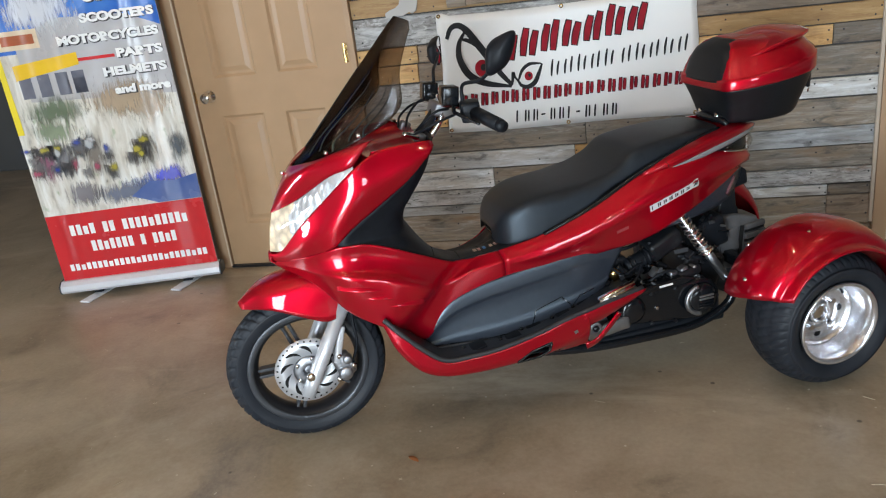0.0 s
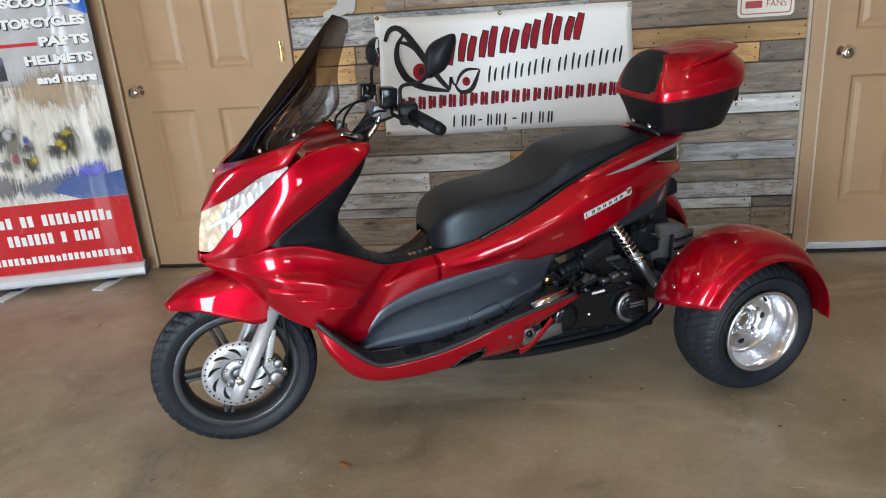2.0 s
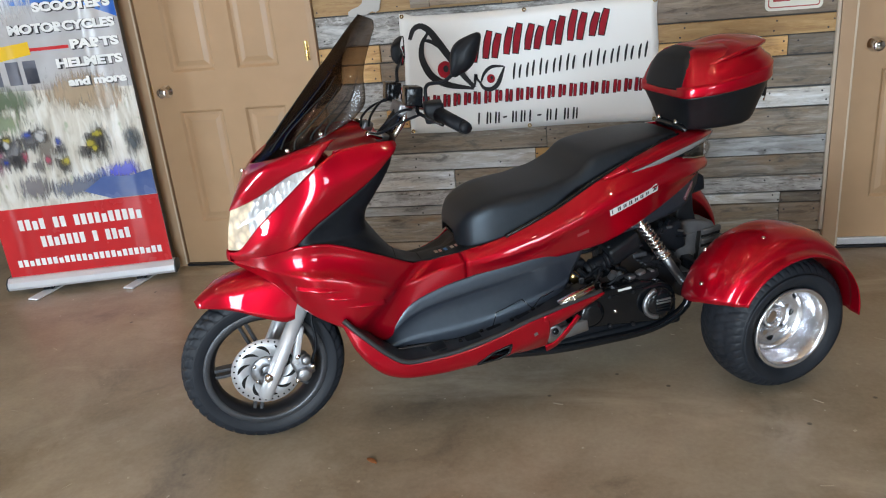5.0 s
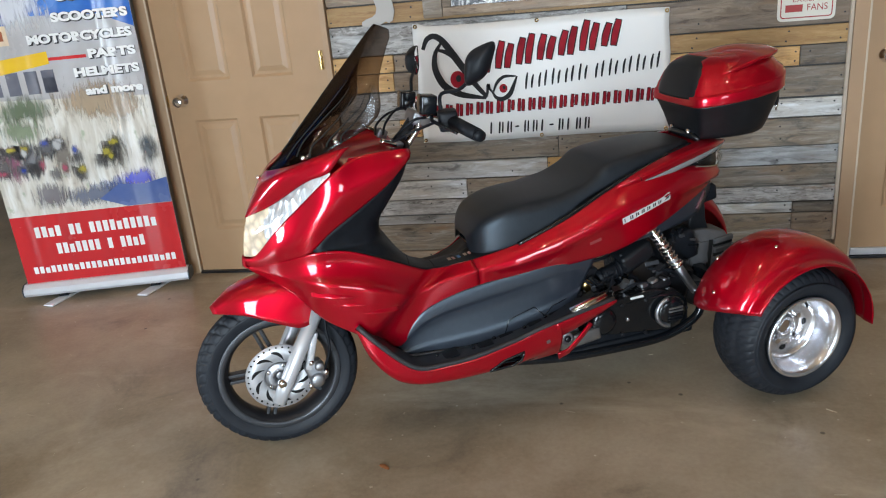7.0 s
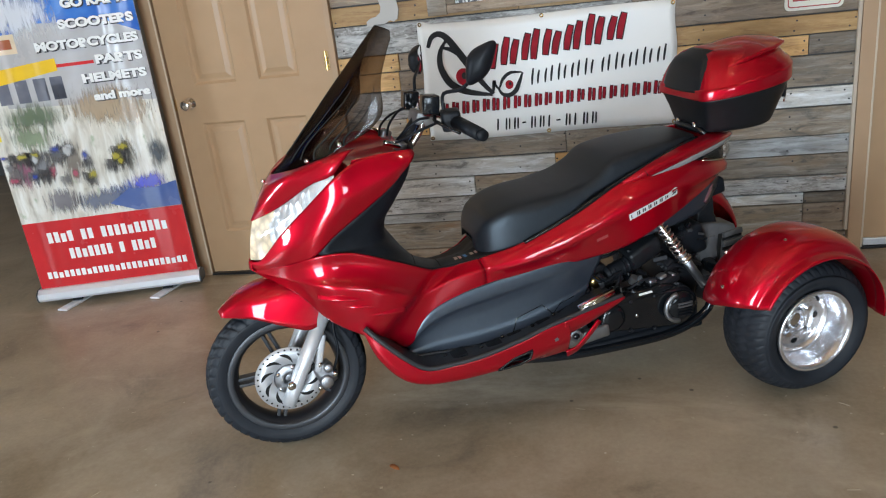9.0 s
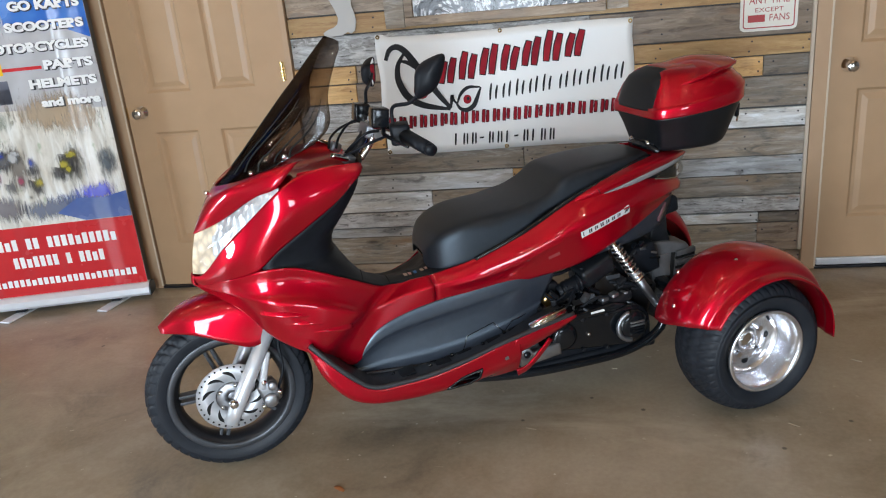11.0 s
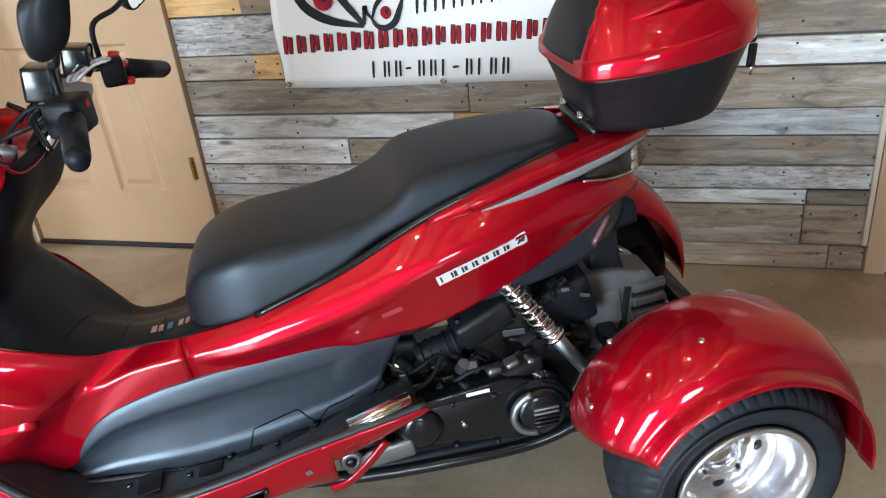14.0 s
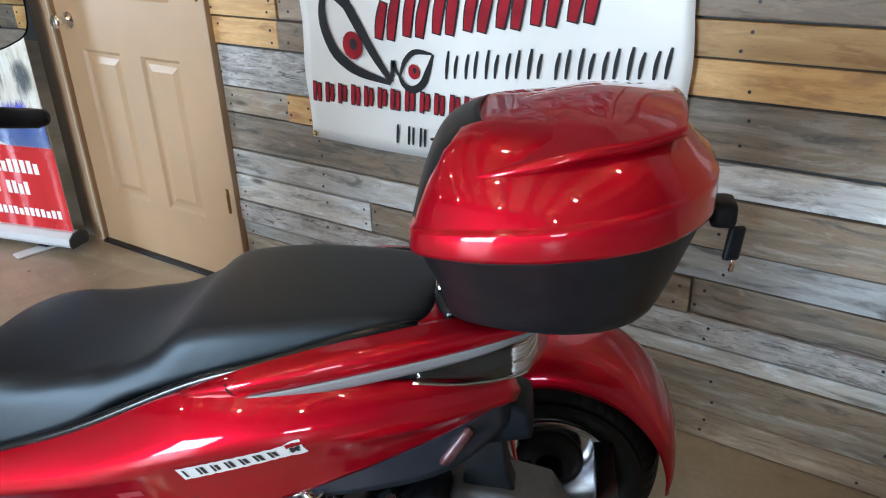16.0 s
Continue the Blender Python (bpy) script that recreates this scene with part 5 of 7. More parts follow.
# ---- leg shield, dash and tunnel
part("leg_shield", sym([
    [(0.470, 0.188, 0.978), (0.490, 0.12, 0.985), (0.495, 0, 0.985)],
    [(0.400, 0.196, 0.897), (0.455, 0.14, 0.90), (0.465, 0, 0.90)],
    [(0.295, 0.200, 0.833), (0.385, 0.15, 0.81), (0.400, 0, 0.81)],
    [(0.150, 0.201, 0.735), (0.345, 0.15, 0.74), (0.375, 0, 0.74)],
    [(0.270, 0.198, 0.708), (0.370, 0.14, 0.70), (0.395, 0, 0.70)],
    [(0.420, 0.174, 0.630), (0.445, 0.12, 0.625), (0.455, 0, 0.612)],
    [(0.480, 0.153, 0.597), (0.495, 0.10, 0.594), (0.505, 0, 0.585)],
    [(0.530, 0.128, 0.580), (0.540, 0.07, 0.580), (0.545, 0, 0.570)],
    [(0.600, 0.128, 0.581), (0.605, 0.07, 0.582), (0.605, 0, 0.572)],
    [(0.650, 0.144, 0.591), (0.655, 0.08, 0.590), (0.655, 0, 0.582)],
    [(0.730, 0.150, 0.602), (0.75, 0.08, 0.62), (0.75, 0, 0.63)]], 52, 23, 0.003), BLACK, trike, "black plastic inner leg shield and tunnel")


def dip(ob):
    """Let the step-through fall away towards the right-hand side."""
    for v in ob.data.vertices:
        u, y, z = v.co
        w = max(0.0, min(1.0, (u - 0.38) / 0.12)) * max(0.0, min(1.0, (0.78 - u) / 0.12)) * max(0.0, min(1.0, (y + 0.03) / 0.12)) * max(0.0, min(1.0, (z - 0.45) / 0.1))
        v.co.z = z - 0.055 * w


for ob in (bpy.data.objects["leg_shield"], lower_cowls[1]):
    dip(ob)
part("dash", sym([
    [(0.290, 0.184, 0.988), (0.285, 0.15, 0.962), (0.282, 0.09, 0.946), (0.28, 0, 0.944)],
    [(0.380, 0.184, 0.992), (0.385, 0.15, 0.964), (0.385, 0.09, 0.950), (0.385, 0, 0.950)],
    [(0.475, 0.178, 0.986), (0.485, 0.15, 0.964), (0.488, 0.09, 0.956), (0.49, 0, 0.956)]], 12, 17, 0.003), RED, trike, "glossy red dash top")
bmc = bmesh.new()
bmc.from_mesh(bpy.data.objects["leg_shield"].data)
tunnel = BVHTree.FromBMesh(bmc)
bmc.free()
for x0, x1 in ((0.440, 0.462), (0.530, 0.536), (0.612, 0.606)):
    rows = []
    for j in range(12):
        f = j / 11
        wide = float(np.interp(x0, [0.42, 0.48, 0.53, 0.60, 0.65], [0.166, 0.145, 0.120, 0.114, 0.128]))
        u, y = x0 + (x1 - x0) * f, -wide * (1 - 0.94 * f)
        row = []
        for du in (-0.0018, 0.0018):
            row.append((u + du, y, tunnel.ray_cast(Vector((u + du, y, 0.78)), Vector((0, 0, -1)))[0].z + 0.0008))
        rows.append(row)
    sb = grid_bm(rows)
    sb.normal_update()
    if sb.faces[:][0].normal.z < 0:
        bmesh.ops.reverse_faces(sb, faces=sb.faces)
    part("tunnel_seam", sb, HOLE_BLACK, trike, "", False)
for x, v, w, mt in ((0.592, 0.080, 0.011, TAN_STICKER), (0.606, 0.082, 0.009, RED_STICKER), (0.624, 0.082, 0.010, BLUE_STICKER), (0.646, 0.084, 0.010, TAN_STICKER), (0.660, 0.086, 0.008, RED_STICKER)):
    rows = []
    for i in range(3):
        row = []
        for j in range(4):
            u, y = x + w * (i / 2 - 0.5), -v + 0.026 * (j / 3 - 0.5)
            row.append((u, y, tunnel.ray_cast(Vector((u, y, 0.75)), Vector((0, 0, -1)))[0].z + 0.0012))
        rows.append(row)
    sb = grid_bm(rows)
    sb.normal_update()
    if sb.faces[:][0].normal.z < 0:
        bmesh.ops.reverse_faces(sb, faces=sb.faces)
    part("warning_sticker", sb, mt, trike, "small warning sticker", False)

# ---- handlebar
for s in (1, -1):
    part("bar_clamp", block(0.034, 0.026, 0.030, pose(*side((0.455, 0.105, 0.985), s), 10, 24, 15), 0.007), CAST, trike, "bright cast bar clamp")
    part("clamp_arm", vtube([(0.402, 0.135, 1.012), (0.428, 0.125, 1.000), (0.462, 0.100, 0.980)], 0.008, 10, 12, 0.011, s), CHROME, trike, "small chrome arm by the dash")
part("steering_stem", tube([(0.47, 0, 0.95), (0.545, 0, 1.035)], 0.022, 14), DARK_METAL, trike)
for v in (0.045, -0.045):
    part("bar_riser", tube([(0.50, v, 0.97), (0.535, v * 0.9, 1.01), (0.555, v * 0.8, 1.05)], 0.013, 12, 10), CHROME, trike, "chrome bar riser")
clamp = part("bar_clamp", block(0.06, 0.10, 0.04, pose(0.555, 0, 1.04, 0, 20, 0), 0.008), CAST, trike, "bare metal handlebar clamp")
for s in (1, -1):
    zc = 0.0 if s > 0 else -0.02
    ze, ue = (0.0, 0.0) if s > 0 else (-0.042, 0.030)
    bar = part("handlebar", vtube([(0.55, 0.0, 1.045), (0.555, 0.06, 1.06), (0.585, 0.15, 1.065), (0.612 + ue * 0.6, 0.24, 1.05 + max(zc, ze)), (0.634 + ue, 0.33, 1.035 + min(zc, ze))], 0.011, 12, 20, None, s), CHROME, trike, "chrome handlebar")
    part("grip", vtube([(0.606 + ue * 0.45, 0.215, 1.052 + max(zc, ze)), (0.634 + ue, 0.345, 1.034 + min(zc, ze))], 0.0205, 18, None, 0.0190, s), BLACK, bar, "black rubber grip")
    part("bar_end", vtube([(0.634 + ue, 0.343, 1.0345 + min(zc, ze)), (0.638 + ue, 0.360, 1.032 + min(zc, ze))], 0.0185, 16, None, 0.016, s), BLACK, bar)
    part("switch_housing", block(0.056 if s > 0 else 0.046, 0.072 if s > 0 else 0.050, 0.060 if s > 0 else 0.056, pose(*side((0.598, 0.185, 1.056 + zc), s), 0, 0, -s * 12), 0.01), BLACK, bar)
    part("switch_button", block(0.014, 0.012, 0.012, pose(*side((0.622, 0.18, 1.07 + zc), s)), 0.002), ORANGE_RED, bar, "red switch")
    if s < 0:
        part("switch_button", block(0.020, 0.022, 0.010, pose(*side((0.606, 0.196, 1.088 + zc), s), 0, 12, 0), 0.003), ORANGE_RED, bar, "red stop switch")
        part("switch_button", block(0.018, 0.024, 0.014, pose(*side((0.622, 0.200, 1.030 + zc), s)), 0.003), ORANGE_RED, bar, "red starter button")
    part("reservoir", block(0.050, 0.056, 0.056, pose(*side((0.555, 0.125, 1.10 + zc), s), 0, 8, 0), 0.006), GLOSS_BLACK, bar, "black brake fluid reservoir")
    part("brake_lever", vtube([(0.56, 0.15, 1.065 + zc), (0.548, 0.2, 1.062 + zc), (0.570, 0.26, 1.048 + zc), (0.588, 0.30, 1.038 + zc)], 0.0065, 10, 18, 0.0045, s), GLOSS_BLACK, bar)
    part("cable", vtube([(0.555, 0.10, 1.055), (0.515, 0.11, 1.055), (0.47, 0.09, 1.02), (0.45, 0.06, 0.99)], 0.004, 8, 18, None, s), BLACK, bar)
    part("cable", vtube([(0.57, 0.16, 1.05), (0.50, 0.17, 1.035), (0.45, 0.14, 1.01), (0.43, 0.08, 0.99)], 0.004, 8, 18, None, s), BLACK, bar)
    # mirror
    mz = 1.225 if s > 0 else 1.175
    stem = part("mirror_stem", vtube([(0.585, 0.165, 1.075 + zc), (0.588, 0.17, 1.13), (0.62, 0.25, mz - (0.075 if s > 0 else 0.030)), (0.645, 0.31, mz - (0.03 if s > 0 else 0.012)), (0.65, 0.325, mz - 0.005)], 0.0055, 10, 22, None, s), BLACK, trike, "black mirror stem")
    rows = []
    turn = pose(*side((0.652, 0.340, mz), s), 0, 0, 56 if s > 0 else -24)

    def rim_pt(f, k, a, s=s, turn=turn, w=0.041 if s > 0 else 0.044, h=0.050 if s > 0 else 0.042, e=0.58 if s > 0 else 0.5, c=0.42 if s > 0 else 0.25, b=-0.22 if s > 0 else 0.0):
        """Point of the housing: a rounded, leaning outline, k of its full size."""
        y = k * w * math.copysign(abs(math.cos(a)) ** e, math.cos(a))
        z = k * h * math.copysign(abs(math.sin(a)) ** e, math.sin(a))
        return tuple(turn @ Vector((f, y * (1 + 3.0 * z) + b * z, z - s * y * c)))

    for f, k in ((-0.034, 0.25), (-0.030, 0.55), (-0.020, 0.82), (-0.006, 0.97), (0.004, 1.0), (0.008, 0.98)):
        rows.append([rim_pt(f, k, 2 * math.pi * j / 36) for j in range(36)])
    mb = grid_bm(rows, close_v=True)
    mb.faces.new([mb.verts.new(p) for p in rows[0]])
    bmesh.ops.remove_doubles(mb, verts=mb.verts, dist=1e-5)
    bmesh.ops.recalc_face_normals(mb, faces=mb.faces)
    part("mirror_shell", mb, BLACK, stem, "black mirror housing")
    gb = bmesh.new()
    gb.faces.new([gb.verts.new(rim_pt(0.006, 0.92, 2 * math.pi * j / 36)) for j in range(36)])
    part("mirror_glass", gb, MIRROR, stem, "mirror glass", False)

# ---- floorboards and sill
pair("footboard", [
    [(0.245, 0.20, 0.478), (0.245, 0.240, 0.480)],
    [(0.300, 0.170, 0.420), (0.295, 0.255, 0.425)],
    [(0.360, 0.155, 0.348), (0.358, 0.264, 0.357)],
    [(0.415, 0.150, 0.310), (0.415, 0.268, 0.313)],
    [(0.500, 0.150, 0.303), (0.500, 0.270, 0.309)],
    [(0.60, 0.150, 0.299), (0.60, 0.272, 0.314)],
    [(0.72, 0.150, 0.309), (0.72, 0.272, 0.336)],
    [(0.83, 0.150, 0.331), (0.83, 0.272, 0.362)],
    [(0.95, 0.150, 0.368), (0.95, 0.270, 0.385)],
    [(1.075, 0.155, 0.398), (1.075, 0.262, 0.402)]], 40, 8, SCUFFED, 0.006, "scuffed dark grey plastic footboard")
SLOT = [(0.640, 0.254), (0.690, 0.283), (0.757, 0.298), (0.748, 0.270), (0.715, 0.257)]


def inside(poly, a, b):
    hit = False
    for (x0, z0), (x1, z1) in zip(poly, poly[1:] + poly[:1]):
        if (z0 > b) != (z1 > b) and a < x0 + (b - z0) / (z1 - z0) * (x1 - x0):
            hit = not hit
    return hit


def sill_bm(s):
    """Rolled red sill with a slot cut through it."""
    bm = loft([
        [(0.236, 0.244, 0.483), (0.240, 0.240, 0.472), (0.246, 0.228, 0.457)],
        [(0.286, 0.262, 0.426), (0.272, 0.254, 0.384), (0.285, 0.20, 0.349)],
        [(0.352, 0.272, 0.355), (0.332, 0.264, 0.304), (0.345, 0.20, 0.276)],
        [(0.412, 0.277, 0.313), (0.402, 0.266, 0.266), (0.410, 0.20, 0.244)],
        [(0.500, 0.279, 0.309), (0.500, 0.267, 0.253), (0.500, 0.20, 0.231)],
        [(0.600, 0.281, 0.314), (0.600, 0.268, 0.252), (0.600, 0.20, 0.228)],
        [(0.720, 0.281, 0.336), (0.720, 0.268, 0.256), (0.720, 0.20, 0.226)],
        [(0.800, 0.281, 0.357), (0.800, 0.270, 0.277), (0.800, 0.22, 0.230)],
        [(0.850, 0.280, 0.367), (0.850, 0.272, 0.293), (0.845, 0.23, 0.236)],
        [(0.890, 0.279, 0.374), (0.894, 0.272, 0.310), (0.895, 0.24, 0.246)]], 130, 30, s)
    gone = [f for f in bm.faces if inside(SLOT, f.calc_center_median().x, f.calc_center_median().z)]
    bmesh.ops.delete(bm, geom=gone, context="FACES")
    return shell(bm, 0.004)


sills = [part("sill", sill_bm(s), RED, trike, "red lower sill with a slot through it") for s in (1, -1)]
pair("sill_arm", [
    [(0.872, 0.2805, 0.370), (0.874, 0.276, 0.340), (0.876, 0.262, 0.312)],
    [(0.930, 0.2795, 0.382), (0.935, 0.274, 0.354), (0.940, 0.255, 0.324)],
    [(1.010, 0.2745, 0.393), (1.010, 0.271, 0.370), (1.008, 0.252, 0.346)],
    [(1.095, 0.266, 0.402), (1.095, 0.266, 0.396), (1.090, 0.258, 0.386)]], 20, 10, RED, 0.004, "red rear arm of the sill")
pair("sill_strut", [
    [(0.875, 0.272, 0.262), (0.882, 0.262, 0.236)],
    [(0.912, 0.272, 0.270), (0.920, 0.262, 0.250)],
    [(0.955, 0.271, 0.306), (0.966, 0.263, 0.290)],
    [(0.995, 0.268, 0.345), (1.008, 0.262, 0.333)]], 16, 5, RED, 0.006, "thin red strut closing the sill opening")
for s in (1, -1):
    cast_arm = part("cast_arm", block(0.15, 0.02, 0.045, pose(*side((0.985, 0.215, 0.262), s), 0, -6, 0), 0.008), CAST, trike, "bare cast mounting arm")
    part("mount_bush", lathe([(0, -0.012), (0.010, -0.012), (0.012, -0.016), (0.022, -0.016), (0.024, 0.01), (0, 0.01)], 20, False, (0.925, -s * 0.235, 0.290)), CAST, cast_arm)
    part("mount_bolt", lathe([(0, -0.02), (0.011, -0.02), (0.012, 0.01), (0, 0.01)], 8, False, (0.925, -s * 0.235, 0.290)), GLOSS_BLACK, cast_arm, "black bolt")
    part("tread_ridge", vtube([(0.405, 0.176, 0.318), (0.50, 0.178, 0.311), (0.62, 0.180, 0.309), (0.74, 0.180, 0.322), (0.87, 0.182, 0.352), (0.95, 0.180, 0.378)], 0.005, 8, 30, None, s), EDGE_GREY, trike, "moulded ridge along the footboard")
    for x, v in ((0.50, 0.215), (0.62, 0.225), (0.70, 0.205), (0.80, 0.225), (0.88, 0.212)):
        zi, zo = (float(np.interp(x, [0.415, 0.5, 0.60, 0.72, 0.83, 0.95], q)) for q in ([0.310, 0.303, 0.299, 0.309, 0.331, 0.368], [0.313, 0.309, 0.314, 0.336, 0.362, 0.385]))
        z = zi + (zo - zi) * (v - 0.15) / 0.121
        part("tread_pad", block(0.05, 0.055, 0.006, pose(*side((x + 0.03, v, z + 0.008), s), 0, -10, 0), 0.002), BLACK, trike)
        part("tread_bolt", block(0.012, 0.012, 0.008, pose(*side((x - 0.012, v - 0.01, z + 0.006), s), 0, -10, 0), 0.003), GLOSS_BLACK, trike)
part("belly", sym([
    [(0.30, 0.20, 0.325), (0.30, 0.1, 0.30), (0.30, 0, 0.30)],
    [(0.41, 0.19, 0.240), (0.41, 0.1, 0.225), (0.41, 0, 0.225)],
    [(0.60, 0.16, 0.240), (0.60, 0.1, 0.225), (0.60, 0, 0.225)],
    [(0.90, 0.16, 0.25), (0.90, 0.1, 0.225), (0.90, 0, 0.225)]], 14, 11, 0.004), BLACK, trike)


def panel_section(u0, v0, z0, u1, v1, z1, groove):
    """Upper band, a step in, a hollow field and a swell to the foot."""
    def at(f, out):
        return (u0 + (u1 - u0) * f, v0 + (v1 - v0) * f + out, z0 + (z1 - z0) * f)
    return [at(0, 0), at(0.08, 0.0035), at(0.22, 0.0045), at(0.28, 0.004 - groove * 0.45), at(0.45, 0.001 - groove * 0.5), at(0.70, -0.001), at(0.80, 0.004), at(0.93, 0.002), at(1, 0)]


side_panels = pair("side_panel", [panel_section(*p) for p in (
    (0.378, 0.150, 0.352, 0.380, 0.150, 0.318, 0.0), (0.400, 0.160, 0.388, 0.404, 0.160, 0.312, 0.004), (0.468, 0.166, 0.456, 0.475, 0.166, 0.305, 0.010),
    (0.562, 0.168, 0.492, 0.570, 0.178, 0.301, 0.012), (0.652, 0.172, 0.510, 0.655, 0.182, 0.301, 0.012), (0.780, 0.178, 0.528, 0.765, 0.186, 0.317, 0.008),
    (0.910, 0.184, 0.544, 0.875, 0.186, 0.344, 0.004), (0.990, 0.180, 0.542, 0.940, 0.178, 0.366, 0.002), (1.075, 0.168, 0.534, 1.000, 0.164, 0.392, 0.0))], 54, 40, GREY_PLASTIC, 0.003, "dark grey plastic side panel")

# ---- rear body
def creased(top, mid, low, hollow):
    """A section with a soft shoulder above, a crease at mid and a hollow below it."""
    def lerp(a, b, f, out):
        return (a[0] + (b[0] - a[0]) * f, a[1] + (b[1] - a[1]) * f + out, a[2] + (b[2] - a[2]) * f)
    band = min(0.9, 0.022 / max(0.03, mid[2] - low[2]))
    foot = lerp(mid, low, band, 0)
    foot = (foot[0], mid[1] + 0.0045, foot[2])
    return [top, lerp(top, mid, 0.45, hollow * 1.1), mid, lerp(mid, foot, 0.5, 0.0006), foot, lerp(foot, low, 0.14, -hollow * 0.6), lerp(foot, low, 0.5, -hollow), low]


rear_cowls = pair("rear_cowl", [
    scooped((0.6512, 0.146, 0.589), (0.6582, 0.178, 0.564), (0.6612, 0.170, 0.504), 0.0),
    creased((0.800, 0.168, 0.622), (0.800, 0.197, 0.590), (0.790, 0.178, 0.516), 0.004),
    creased((0.970, 0.174, 0.680), (0.980, 0.213, 0.636), (0.990, 0.186, 0.526), 0.003),
    creased((1.150, 0.172, 0.758), (1.170, 0.222, 0.706), (1.160, 0.190, 0.546), 0.003),
    creased((1.320, 0.166, 0.782), (1.330, 0.206, 0.732), (1.320, 0.172, 0.600), 0.003),
    creased((1.480, 0.132, 0.764), (1.490, 0.154, 0.732), (1.480, 0.132, 0.662), 0.006),
    creased((1.600, 0.068, 0.732), (1.608, 0.074, 0.716), (1.600, 0.064, 0.696), 0.001)], 54, 30, RED, 0.003, "glossy red rear side cowl")
dip(rear_cowls[1])
wings = pair("tail_wing", [
    [(1.150, 0.160, 0.760), (1.150, 0.178, 0.755), (1.150, 0.172, 0.742)],
    [(1.250, 0.165, 0.800), (1.250, 0.194, 0.788), (1.260, 0.184, 0.768)],
    [(1.400, 0.130, 0.830), (1.400, 0.170, 0.820), (1.410, 0.164, 0.796)],
    [(1.540, 0.080, 0.836), (1.545, 0.118, 0.829), (1.550, 0.114, 0.810)],
    [(1.640, 0.025, 0.818), (1.644, 0.046, 0.814), (1.644, 0.044, 0.806)]], 30, 12, RED, 0.004, "red tail fin")
pair("tail_stripe", [
    [(1.190, 0.184, 0.751), (1.195, 0.180, 0.747)],
    [(1.290, 0.186, 0.774), (1.295, 0.181, 0.762)],
    [(1.410, 0.166, 0.797), (1.415, 0.160, 0.779)],
    [(1.550, 0.116, 0.811), (1.555, 0.110, 0.796)],
    [(1.640, 0.048, 0.808), (1.640, 0.044, 0.801)]], 28, 4, STRIPE_GREY, 0.004, "grey stripe under the tail fin")
pair("tail_side", [
    [(1.290, 0.176, 0.780), (1.290, 0.172, 0.755)],
    [(1.430, 0.150, 0.788), (1.430, 0.135, 0.742)],
    [(1.560, 0.098, 0.798), (1.560, 0.082, 0.726)],
    [(1.615, 0.045, 0.800), (1.615, 0.035, 0.722)]], 20, 4, BLACK, 0.004)
part("tail_top", sym([
    [(1.40, 0.130, 0.827), (1.40, 0.07, 0.832), (1.40, 0, 0.832)],
    [(1.54, 0.082, 0.834), (1.54, 0.05, 0.838), (1.54, 0, 0.838)],
    [(1.640, 0.027, 0.817), (1.640, 0.014, 0.820), (1.642, 0, 0.820)]], 14, 11, 0.004), RED, trike)
for s in (1, -1):
    tl = part("tail_light", loft([
        [(1.470, 0.142, 0.784), (1.472, 0.145, 0.775), (1.470, 0.140, 0.766)],
        [(1.555, 0.108, 0.794), (1.562, 0.116, 0.766), (1.556, 0.108, 0.742)],
        [(1.618, 0.052, 0.794), (1.632, 0.056, 0.762), (1.622, 0.050, 0.733)],
        [(1.632, 0.000, 0.792), (1.644, 0.000, 0.762), (1.634, 0.000, 0.733)]], 18, 8, s, 0.003), CLEAR, trike, "clear tail lamp lens")
    part("lamp_housing", loft([
        [(1.468, 0.134, 0.782), (1.468, 0.132, 0.767)],
        [(1.560, 0.098, 0.792), (1.562, 0.098, 0.743)],
        [(1.602, 0.062, 0.793), (1.604, 0.062, 0.736)]], 12, 6, s, 0.003), GLOSS_BLACK, tl)
    part("tail_reflector", loft([
        [(1.596, 0.070, 0.793), (1.598, 0.070, 0.738)],
        [(1.614, 0.050, 0.793), (1.618, 0.048, 0.735)],
        [(1.628, 0.000, 0.792), (1.630, 0.000, 0.734)]], 12, 6, s, 0.003), PALE_LENS, tl, "bright faceted tail reflector")
    for k in range(4):
        z = 0.744 + 0.0135 * k
        part("lens_ridge", vtube([(1.597, 0.073, z + 0.003), (1.616, 0.053, z), (1.630, 0.006, z - 0.003)], 0.0034 - 0.0006 * (k % 3), 7, 10, 0.0022, s), (REFLECTOR, CHROME)[k % 2], tl, "bright ridge of the tail lens")
    part("lamp_trim", vtube([(1.466, 0.142, 0.766), (1.530, 0.120, 0.752), (1.596, 0.076, 0.738), (1.618, 0.053, 0.733)], 0.0038, 8, 18, 0.003, s), CHROME, tl, "chrome trim under the tail lamp")
pair("under_tail", [
    [(1.10, 0.165, 0.56), (1.10, 0.15, 0.53)],
    [(1.30, 0.160, 0.605), (1.30, 0.14, 0.55)],
    [(1.48, 0.122, 0.664), (1.49, 0.10, 0.575)],
    [(1.59, 0.055, 0.698), (1.59, 0.04, 0.63)]], 20, 6, GREY_PLASTIC, 0.004, "dark grey under-tail panel")


